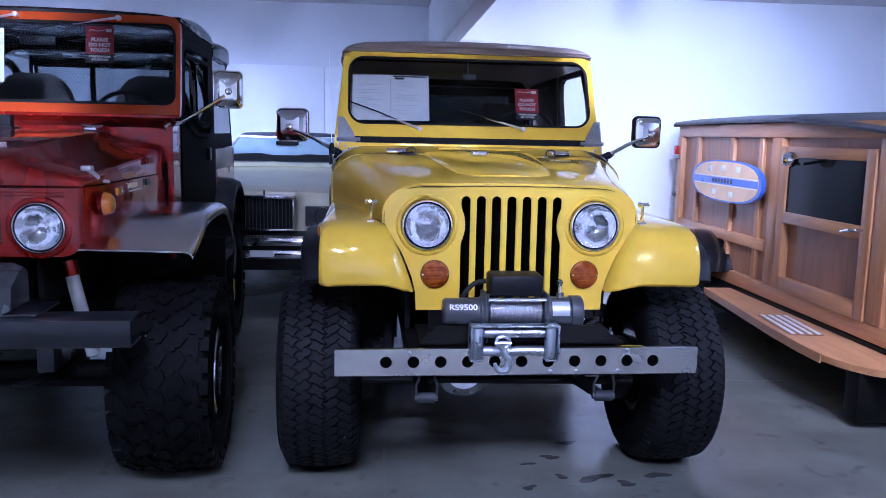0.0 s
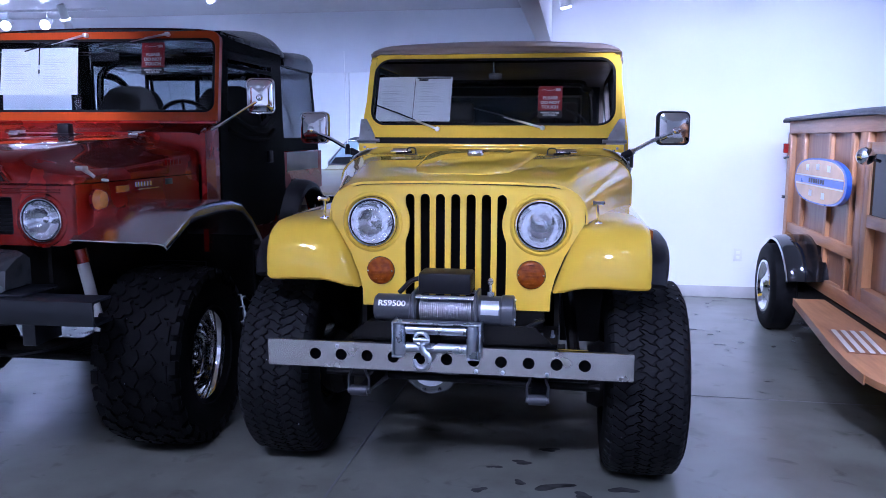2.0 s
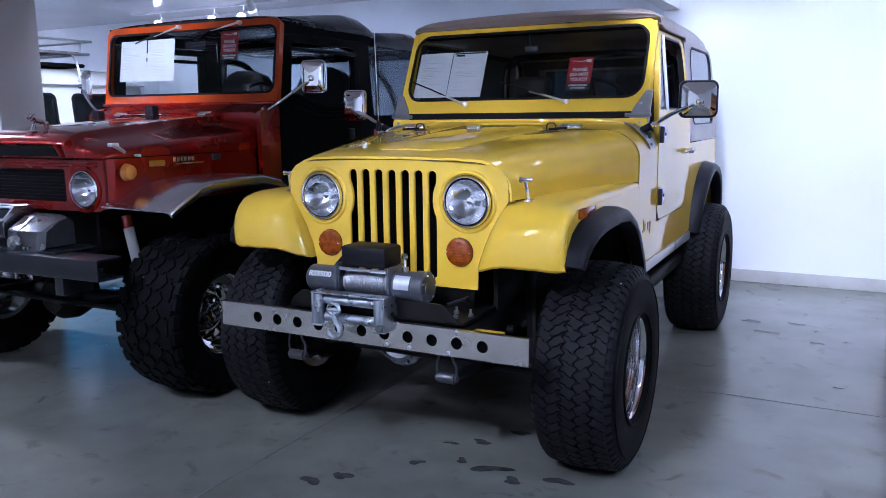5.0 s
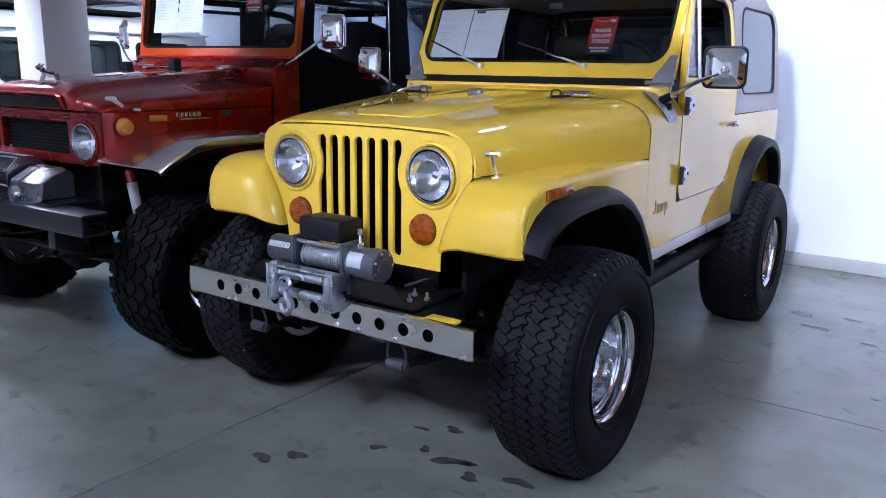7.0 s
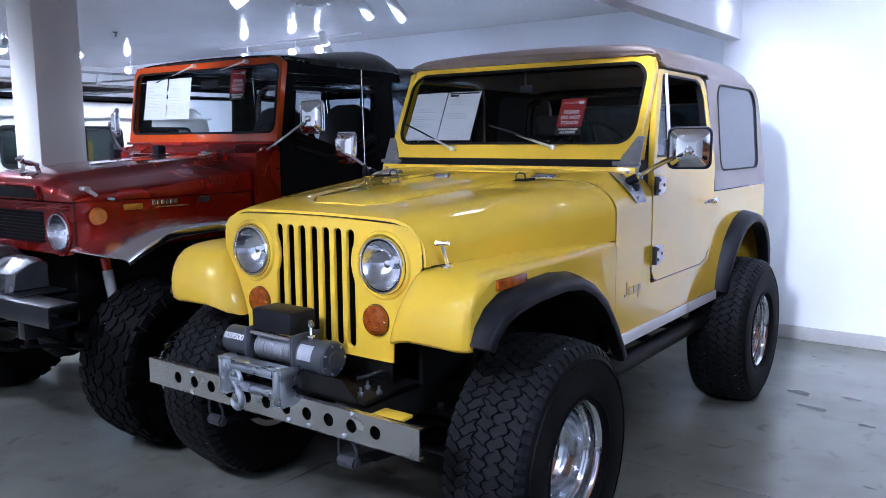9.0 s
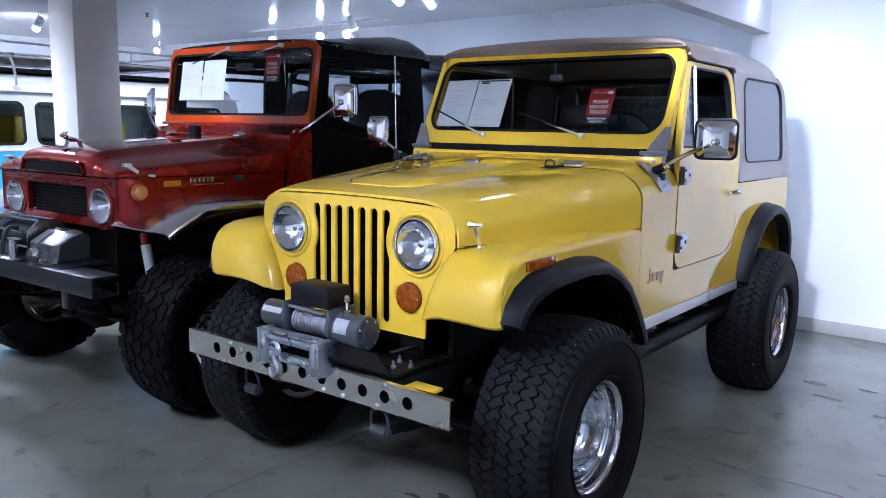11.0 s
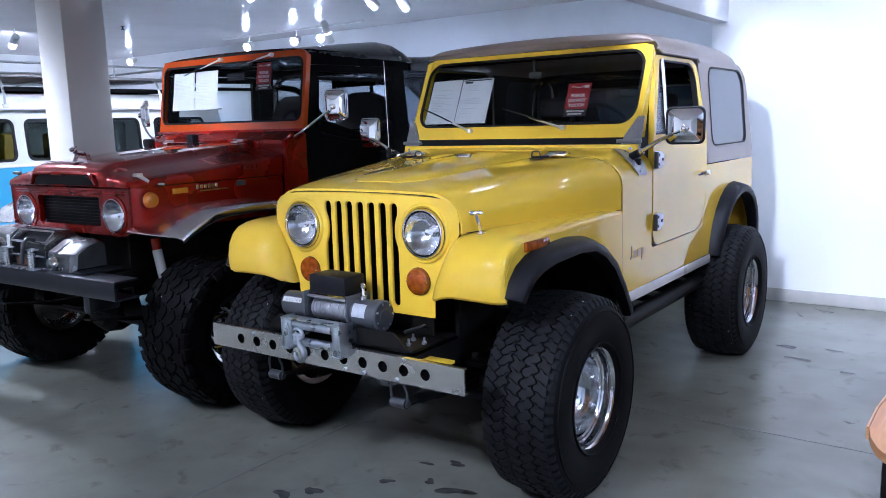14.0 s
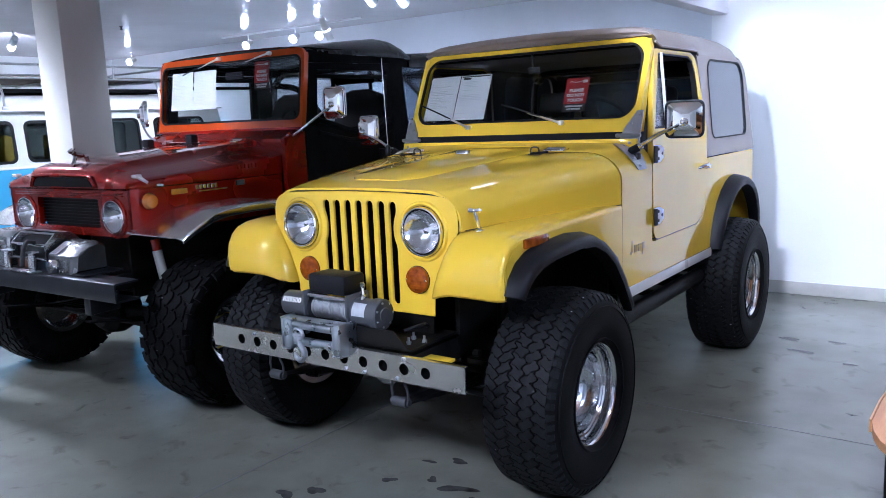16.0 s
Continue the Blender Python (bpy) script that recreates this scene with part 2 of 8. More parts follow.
# dark tint stands in for the dim light at the rear window
DIMMED_GLASS = pane_material("dimmed_window_glass", (0.12, 0.13, 0.135))
LENS_GLASS = pane_material("lamp_glass", (0.96, 0.97, 1.0), 1.0, 1.45)
CLEAR_VINYL = pane_material("clear_vinyl", (0.66, 0.68, 0.70), 0.8, 1.4)
SMOKED_VINYL = pane_material("smoky_vinyl", (0.52, 0.55, 0.58), 0.8, 1.4)
ROPE = material("wire_rope", (0.42, 0.43, 0.45), 0.38, 0.85, 0.0, 0.1, 260.0, 0.25, 700.0)
BRIGHT_METAL = material("bright_plated_steel", (0.78, 0.79, 0.81), 0.32, 0.45, 0.0, 0.04, 20.0)
HINGE_GREY = material("grey_hinge_steel", (0.34, 0.345, 0.36), 0.32, 0.75, 0.0, 0.1, 12.0)
# black of the rubber seals, also painted where openings are in shade
GASKET_AND_SHADE = material("black_gasket_and_shade", (0.008, 0.008, 0.008), 0.5)
OAK = wood_material("varnished_light_wood", (0.52, 0.265, 0.110), (0.34, 0.150, 0.056), 8.0, 1)
OAK_UP = wood_material("varnished_light_wood_upright", (0.48, 0.245, 0.10), (0.32, 0.140, 0.052), 8.0, 2)
PLY = wood_material("varnished_plywood_panel", (0.34, 0.165, 0.078), (0.22, 0.098, 0.045), 5.0, 2)
GASKET_AND_SHADE.node_tree.nodes["Principled BSDF"].inputs["Specular IOR Level"].default_value = 0.15
BOARD_BLUE = material("blue_board_edge", (0.05, 0.13, 0.55), 0.3, 0.0, 0.6)
BOARD_TAN = material("pale_wood_board", (0.72, 0.46, 0.22), 0.35, 0.0, 0.5, 0.08, 9.0)
LAMP_GLOW = glow_material("lamp_face", (1.0, 0.97, 0.95), 40.0)
LAMP_SOFT = glow_material("shaded_lamp_face", (1.0, 0.97, 0.95), 10.0)
for m, ior in ((YELLOW, 1.65), (RED, 1.5), (RED_LIT, 1.5)):
    m.node_tree.nodes["Principled BSDF"].inputs["Coat IOR"].default_value = ior
LAMP_WHITE = material("white_lamp_housing", (0.72, 0.72, 0.72), 0.45)


# ---- mesh tools ----
def thing(name, label, category, m=None, group="", kind=""):
    ob = new(name)
    ob.empty_display_size = 0.1
    if m is not None:
        ob.matrix_basis = m
    return tagged(ob, label, category, group, kind)


def finish(name, bm, mats, angle=32):
    me = bpy.data.meshes.new(name)
    bmesh.ops.recalc_face_normals(bm, faces=bm.faces[:])
    bm.to_mesh(me)
    bm.free()
    for m in mats if isinstance(mats, (list, tuple)) else [mats]:
        me.materials.append(m)
    me.shade_smooth()
    me.set_sharp_from_angle(angle=radians(angle))
    return me


def part(name, bm, mat, parent=None, label="", m=None, angle=32):
    """Links a bmesh as one mesh object under a thing or a part."""
    ob = new(name, finish(name, bm, mat, angle))
    if m is not None:
        ob.matrix_basis = m
    if parent is not None:
        ob.parent = parent
    if label:
        ob["label"] = label
    return ob


def box(bm, x0, x1, y0, y1, z0, z1, bevel=0.0, seg=2, m=None):
    vs = bmesh.ops.create_cube(bm, size=1.0)["verts"]
    for v in vs:
        v.co = Vector(((x0 + x1) / 2 + v.co.x * (x1 - x0), (y0 + y1) / 2 + v.co.y * (y1 - y0), (z0 + z1) / 2 + v.co.z * (z1 - z0)))
        if m is not None:
            v.co = m @ v.co
    if bevel:
        es = {e for v in vs for e in v.link_edges}
        bmesh.ops.bevel(bm, geom=list(es), offset=bevel, segments=seg, profile=0.5, affect="EDGES")


def boxes(*specs, bevel=0.0):
    bm = bmesh.new()
    for s in specs:
        box(bm, *s[:6], bevel=s[6] if len(s) > 6 else bevel)
    return bm


def basis(d):
    d = Vector(d).normalized()
    a = d.cross(Vector((0, 0, 1)))
    if a.length < 0.01:
        a = d.cross(Vector((1, 0, 0)))
    a.normalize()
    return a, d.cross(a)


def rings(bm, loops, cap=True, closed=True):
    """Skin a row of equal loops of points."""
    vv = [[bm.verts.new(p) for p in lp] for lp in loops]
    n = len(vv[0])
    for a, b in zip(vv, vv[1:]):
        for i in range(n if closed else n - 1):
            j = (i + 1) % n
            bm.faces.new((a[i], a[j], b[j], b[i]))
    if cap and closed:
        bm.faces.new(vv[0][::-1])
        bm.faces.new(vv[-1])
    return vv


def tube(bm, pts, r, seg=10, cap=True):
    """A round bar through the points; r may be a list."""
    pts = [Vector(p) for p in pts]
    rr = r if isinstance(r, (list, tuple)) else [r] * len(pts)
    a, b = basis(pts[1] - pts[0])
    loops = []
    for i, p in enumerate(pts):
        d = (pts[min(i + 1, len(pts) - 1)] - pts[max(i - 1, 0)]).normalized()
        a = (a - d * a.dot(d)).normalized()
        b = d.cross(a)
        loops.append([p + (a * math.cos(2 * math.pi * k / seg) + b * math.sin(2 * math.pi * k / seg)) * rr[i] for k in range(seg)])
    rings(bm, loops, cap)


def rod(p0, p1, r, seg=12):
    bm = bmesh.new()
    tube(bm, [p0, p1], r, seg)
    return bm


def smooth_path(pts, n=6):
    """Points of a Catmull-Rom line through pts."""
    P = [Vector(p) for p in pts]
    P = [P[0] * 2 - P[1]] + P + [P[-1] * 2 - P[-2]]
    out = []
    for i in range(1, len(P) - 2):
        for k in range(n):
            t = k / n
            out.append(0.5 * ((2 * P[i]) + (P[i + 1] - P[i - 1]) * t + (2 * P[i - 1] - 5 * P[i] + 4 * P[i + 1] - P[i + 2]) * t * t + (3 * P[i] - P[i - 1] - 3 * P[i + 1] + P[i + 2]) * t ** 3))
    return out + [P[-2]]


def lathe(bm, profile, origin=(0, 0, 0), axis="y", seg=32, cap=False):
    """Turn a profile of (radius, along) about an axis."""
    o = Vector(origin)
    loops = []
    for r, h in profile:
        lp = []
        for k in range(seg):
            c, s = math.cos(2 * math.pi * k / seg) * r, math.sin(2 * math.pi * k / seg) * r
            lp.append(o + Vector({"x": (h, c, s), "y": (c, h, s), "z": (c, s, h)}[axis]))
        loops.append(lp)
    rings(bm, loops, cap)


def rounded(x0, x1, z0, z1, r, n=5):
    """Outline of a rectangle with round corners; r is one radius or four (from the lower left, counter-clockwise)."""
    rs = r if isinstance(r, (list, tuple)) else [r] * 4
    out = []
    for (cx, cz, a0), q in zip(((x0, z0, 180), (x1, z0, 270), (x1, z1, 0), (x0, z1, 90)), rs):
        px, pz = cx + (q if cx == x0 else -q), cz + (q if cz == z0 else -q)
        for k in range(n + 1):
            a = radians(a0 + 90 * k / n)
            out.append((px + q * math.cos(a), pz + q * math.sin(a)))
    return out


def circle(cx, cz, r, n=20):
    return [(cx + r * math.cos(2 * math.pi * k / n), cz + r * math.sin(2 * math.pi * k / n)) for k in range(n)]


def plate(bm, outline, place, thick, holes=()):
    """A flat plate with holes. place(u, v, d) gives the point at depth d behind the face."""
    front = []
    es = []
    for lp in (outline, *holes):
        vs = [bm.verts.new(place(u, v, 0.0)) for u, v in lp]
        front.append(vs)
        es += [bm.edges.new((vs[i], vs[(i + 1) % len(vs)])) for i in range(len(vs))]
    faces = [f for f in bmesh.ops.triangle_fill(bm, edges=es, use_beauty=True)["geom"] if isinstance(f, bmesh.types.BMFace)]
    back = {}
    for lp, vs in zip((outline, *holes), front):
        for (u, v), w in zip(lp, vs):
            back[w] = bm.verts.new(place(u, v, thick))
    for f in faces:
        bm.faces.new([back[v] for v in reversed(f.verts)])
    for vs in front:
        for i in range(len(vs)):
            a, b = vs[i], vs[(i + 1) % len(vs)]
            bm.faces.new((a, b, back[b], back[a]))


def on_y(y):
    return lambda u, v, d: Vector((u, y + d, v))


def on_x(x, s=1):
    return lambda u, v, d: Vector((x - s * d, u, v))


def lean(y, z, slope):
    """A plane that leans back by slope, through (y, z)."""
    return lambda u, v, d: Vector((u, y + (v - z) * slope + d, v))


def arch(w, zb, zt, rx, rz, crown=0.012, lip=0.0):
    """Cross-section of a hood or roof: up one side, over, and down the other."""
    pts = [(w + lip, zb), (w, zb + (zt - rz - zb) * 0.5), (w, zt - rz)]
    for k in range(1, 8):
        a = radians(90 * k / 7)
        pts.append((w - rx + rx * math.cos(a), zt - rz + rz * math.sin(a)))
    half = [(x, z + crown * (1 - (x / w) ** 2)) for x, z in pts]
    mid = [((w - rx) * f, zt + crown * (1 - ((w - rx) * f / w) ** 2)) for f in (0.66, 0.33, 0.0)]
    right = half + mid
    return right + [(-x, z) for x, z in right[-2::-1]]


def lettering(name, text, size, m, mat, parent, depth=0.0004, align="CENTER", bold=0.0):
    cu = bpy.data.curves.new(name, "FONT")
    cu.offset = bold
    cu.body, cu.size, cu.extrude, cu.align_x, cu.align_y = text, size, depth, align, "CENTER"
    tmp = bpy.data.objects.new(name, cu)
    me = bpy.data.meshes.new_from_object(tmp)
    bpy.data.objects.remove(tmp)
    bpy.data.curves.remove(cu)
    me.materials.clear()
    me.materials.append(mat)
    ob = new(name, me)
    ob.matrix_basis = m
    ob.parent = parent
    return ob


# ---- the place ----
def concrete_floor():
    m = bpy.data.materials.new("polished_concrete")
    m.use_nodes = True
    nt = m.node_tree
    b = nt.nodes["Principled BSDF"]
    tc = nt.nodes.new("ShaderNodeTexCoord")
    big, fine, cloud = (nt.nodes.new("ShaderNodeTexNoise") for _ in range(3))
    for n, s, d in ((big, 0.7, 7), (fine, 40, 5), (cloud, 3.1, 8)):
        n.inputs["Scale"].default_value, n.inputs["Detail"].default_value = s, d
        nt.links.new(tc.outputs["Object"], n.inputs["Vector"])
    c1 = nt.nodes.new("ShaderNodeMix")
    c1.data_type = "RGBA"
    c1.inputs[6].default_value, c1.inputs[7].default_value = (0.208, 0.212, 0.178, 1), (0.130, 0.133, 0.112, 1)
    r1 = nt.nodes.new("ShaderNodeMapRange")
    r1.inputs["From Min"].default_value, r1.inputs["From Max"].default_value = 0.35, 0.68
    nt.links.new(big.outputs["Fac"], r1.inputs["Value"])
    nt.links.new(r1.outputs[0], c1.inputs[0])
    c2 = nt.nodes.new("ShaderNodeMix")
    c2.data_type, c2.blend_type = "RGBA", "MULTIPLY"
    r2 = nt.nodes.new("ShaderNodeMapRange")
    r2.inputs["From Min"].default_value, r2.inputs["From Max"].default_value = 0.42, 0.85
    r2.inputs["To Max"].default_value = 0.75
    nt.links.new(cloud.outputs["Fac"], r2.inputs["Value"])
    nt.links.new(r2.outputs[0], c2.inputs[0])
    nt.links.new(c1.outputs[2], c2.inputs[6])
    c2.inputs[7].default_value = (0.58, 0.57, 0.54, 1)
    spot, c3, r3 = nt.nodes.new("ShaderNodeTexNoise"), nt.nodes.new("ShaderNodeMix"), nt.nodes.new("ShaderNodeMapRange")
    spot.inputs["Scale"].default_value, spot.inputs["Detail"].default_value, spot.inputs["Distortion"].default_value = 7.0, 5.0, 0.6
    c3.data_type, c3.blend_type = "RGBA", "MULTIPLY"
    c3.inputs[7].default_value = (0.62, 0.62, 0.60, 1)
    r3.inputs["From Min"].default_value, r3.inputs["From Max"].default_value = 0.60, 0.74
    nt.links.new(tc.outputs["Object"], spot.inputs["Vector"])
    nt.links.new(spot.outputs["Fac"], r3.inputs["Value"])
    nt.links.new(r3.outputs[0], c3.inputs[0])
    nt.links.new(c2.outputs[2], c3.inputs[6])
    nt.links.new(c3.outputs[2], b.inputs["Base Color"])
    rr = nt.nodes.new("ShaderNodeMapRange")
    rr.inputs["To Min"].default_value, rr.inputs["To Max"].default_value = 0.14, 0.30
    nt.links.new(cloud.outputs["Fac"], rr.inputs["Value"])
    nt.links.new(rr.outputs[0], b.inputs["Roughness"])
    b.inputs["IOR"].default_value = 1.5
    bp = nt.nodes.new("ShaderNodeBump")
    bp.inputs["Strength"].default_value, bp.inputs["Distance"].default_value = 0.06, 0.003
    nt.links.new(fine.outputs["Fac"], bp.inputs["Height"])
    nt.links.new(bp.outputs["Normal"], b.inputs["Normal"])
    return m


CONCRETE = concrete_floor()
STAIN = material("dark_oil_stain", (0.070, 0.070, 0.066), 0.24, 0.0, 0.0, 0.2, 18.0, spec=0.3)
JOINT = material("saw_cut_joint", (0.12, 0.12, 0.116), 0.8)
WALL_WHITE = material("white_wall_paint", (0.80, 0.81, 0.82), 0.7, 0.0, 0.0, 0.02, 1.2, 0.15, 160.0)
WALL_GREY = material("grey_white_wall_paint", (0.72, 0.73, 0.76), 0.75, 0.0, 0.0, 0.03, 1.5, 0.15, 160.0)
BASE_GREY = material("grey_vinyl_baseboard", (0.46, 0.45, 0.42), 0.5)
CEILING_PAINT = material("ceiling_paint", (0.66, 0.645, 0.655), 0.12, 0.0, 0.0, 0.04, 1.0, 0.6, 2.6, None, 0.007, rough_vary=0.03)
COLUMN_PAINT = material("warm_white_column_paint", (0.66, 0.65, 0.61), 0.6, 0.0, 0.0, 0.03, 2.0, 0.1, 140.0)

WALL_Y = 7.55     # face of the bright wall
FAR_Y = 9.8       # face of the far wall
X0, X1, Y0 = -12.0, 5.6, -4.5
EDGE = 0.62       # left end of the bright wall, and of the beam

tagged(part("floor", boxes((X0, X1, Y0, FAR_Y + 0.2, -0.2, 0.0)), CONCRETE), "polished grey concrete slab with faint clouds and stains", "floor", kind="structure")
tagged(part("ceiling", boxes((X0, EDGE, Y0, FAR_Y + 0.2, CEIL, CEIL + 0.2)), CEILING_PAINT), "low painted ceiling with a slight sheen", "ceiling", kind="structure")
tagged(part("ceiling_low", boxes((EDGE + 0.13, X1, Y0, WALL_Y, LOW, CEIL + 0.2)), CEILING_PAINT), "low painted ceiling beside the beam", "ceiling", kind="structure")
tagged(part("wall_north", boxes((EDGE, X1, WALL_Y, FAR_Y + 0.2, 0, CEIL)), WALL_WHITE), "bright white painted wall", "wall", kind="structure")
tagged(part("wall_far", boxes((X0, EDGE, FAR_Y, FAR_Y + 0.2, 0, CEIL)), WALL_GREY), "grey-white painted wall behind the parked cars", "wall", kind="structure")
# east and south walls are added unseen; the lit south one feeds reflections
tagged(part("wall_east", boxes((X1, X1 + 0.2, Y0, FAR_Y + 0.2, 0, CEIL)), WALL_WHITE), "plain white painted wall", "wall", kind="structure")
tagged(part("wall_west", boxes((X0 - 0.2, X0, Y0, FAR_Y + 0.2, 0, CEIL)), WALL_WHITE), "plain white painted wall", "wall", kind="structure")
tagged(part("wall_south", boxes((X0 - 0.2, X1 + 0.2, Y0 - 0.2, Y0, 0, CEIL)), WALL_WHITE), "plain white painted wall", "wall", kind="structure")
tagged(part("beam", boxes((EDGE, EDGE + 0.13, Y0, WALL_Y, 2.32, CEIL)), WALL_WHITE), "white boxed beam under the ceiling", "beam", kind="structure")
tagged(part("baseboard", boxes((EDGE, X1, WALL_Y - 0.012, WALL_Y, 0, 0.105, 0.003)), BASE_GREY), "low grey baseboard along the white wall", "baseboard", kind="structure")

# white panels on the lower part of the far wall
panels = thing("wall_panelling", "tall white panels fixed along the far wall", "wall panel", kind="structure")
for i in range(9):
    x = EDGE - 0.02 - 1.22 * (i + 1)
    part("panel", boxes((x, x + 1.214, FAR_Y - 0.03, FAR_Y - 0.003, 0.0, 2.26, 0.003)), WALL_WHITE, panels)

tagged(part("column", boxes((-3.82, -3.43, 4.1, 4.47, 0, CEIL, 0.008)), COLUMN_PAINT), "square off-white painted column", "column", kind="structure")


def outlet():
    ob = thing("wall_outlet", "white electrical outlet on the white wall", "outlet", pose(2.49, WALL_Y, 0.4))
    part("cover", boxes((-0.036, 0.036, -0.006, 0, -0.058, 0.058, 0.002)), WHITE_PAINT, ob)
    for z in (-0.022, 0.022):
        part("socket", boxes((-0.016, 0.016, -0.008, -0.0055, z - 0.013, z + 0.013, 0.001)), PAPER, ob)


outlet()


def floor_joints():
    j = thing("floor_joint", "thin dark saw cut in the concrete floor", "floor joint", kind="structure")
    bm = boxes((0.043, 0.053, Y0, FAR_Y, 0.0, 0.0022))
    part("joint", bm, JOINT, j)
    for y in (4.55, -0.2):
        part("joint", boxes((X0, 0.04, y - 0.003, y + 0.003, 0.0, 0.0022), (0.057, X1, y - 0.003, y + 0.003, 0.0, 0.0022)), JOINT, j)
    for x in (-4.9, 4.9):
        part("joint", boxes((x - 0.003, x + 0.003, Y0, FAR_Y, 0.0, 0.0021)), JOINT, j)


floor_joints()


def floor_stains():
    rng = random.Random(5)
    spots = [(0.82, 3.217, 0.028, 0.02), (0.818, 3.43, 0.045, 0.022), (0.657, 3.117, 0.032, 0.022), (0.45, 2.872, 0.045, 0.028), (1.084, 3.14, 0.04, 0.026),
             (0.96, 3.2, 0.075, 0.03), (0.70, 3.36, 0.03, 0.014), (0.36, 2.78, 0.04, 0.03), (1.02, 3.22, 0.025, 0.012), (1.25, 3.22, 0.05, 0.03), (0.93, 3.6, 0.05, 0.02),
             (1.75, 5.9, 0.07, 0.03), (1.9, 6.2, 0.06, 0.02), (2.05, 5.75, 0.05, 0.015), (1.62, 6.15, 0.08, 0.03), (2.2, 4.9, 0.03, 0.01)]
    for x, y, a, b in spots:
        bm = bmesh.new()
        ph = rng.uniform(0, 6)
        vs = []
        for k in range(22):
            t = 2 * math.pi * k / 22
            q = 1 + 0.28 * math.sin(2 * t + ph) + 0.18 * math.sin(3 * t + 2 * ph) + rng.uniform(-0.08, 0.08)
            vs.append(bm.verts.new((a * q * math.cos(t), b * q * math.sin(t), 0)))
        bm.faces.new(vs)
        tagged(part("floor_stain", bm, STAIN, None, "", pose(x, y, 0.0015, 0, 0, rng.uniform(-25, 25))), "small dark oil spot on the concrete floor", "stain", "oil spots")


floor_stains()

# ---- wheels ----
def tyre_mesh(R, half, rim_r, soft, seg=72):
    """Tyre carcass about the x axis, outer face towards +x."""
    bm = bmesh.new()
    pr = [(rim_r - 0.012, half * 0.72), (rim_r + 0.004, half * 0.80), (rim_r + 0.014, half * 0.90), (rim_r + 0.035, half * 0.965), (rim_r + (R - rim_r) * 0.40, half * 1.0), (rim_r + (R - rim_r) * 0.62, half * 0.995),
          (R - 0.056, half * 0.965), (R - 0.036, half * 0.925), (R - 0.026, half * 0.87), (R - 0.020, half * 0.78), (R - 0.013, half * 0.4), (R - 0.011, 0.0)]
    if soft:
        pr = pr[:4] + [(rim_r + (R - rim_r) * 0.36, half * 1.0), (rim_r + (R - rim_r) * 0.55, half * 1.0), (R - 0.070, half * 0.975), (R - 0.048, half * 0.925), (R - 0.033, half * 0.86), (R - 0.025, half * 0.78), (R - 0.019, half * 0.5), (R - 0.015, 0.0)]
    pr = pr + [(r, -h) for r, h in pr[-2::-1]]
    lathe(bm, pr, axis="x", seg=seg)
    # raised rings on the sidewall
    for rr in (rim_r + 0.026, rim_r + (R - rim_r) * 0.70):
        lathe(bm, [(rr - 0.003, half * 0.95), (rr - 0.002, half * 1.0), (rr + 0.002, half * 1.0), (rr + 0.003, half * 0.95)], axis="x", seg=seg)
    return finish("tyre", bm, RUBBER)


def tread_block(bm, R, deep, outline, phase, curve):
    """One block of the tread: outline in (along, across) metres."""
    top, low = [], []
    cu = sum(u for u, v in outline) / len(outline)
    cv = sum(v for u, v in outline) / len(outline)
    for u, v in outline:
        for lst, k, r in ((top, 0.965, R), (low, 1.0, R - deep)):
            uu, vv = cu + (u - cu) * k, cv + (v - cv) * k
            rr = r - curve * (vv * vv)
            a = phase + uu / R
            lst.append(bm.verts.new((vv, rr * math.sin(a), rr * math.cos(a))))
    n = len(top)
    bm.faces.new(top)
    for i in range(n):
        j = (i + 1) % n
        bm.faces.new((top[i], low[i], low[j], top[j]))


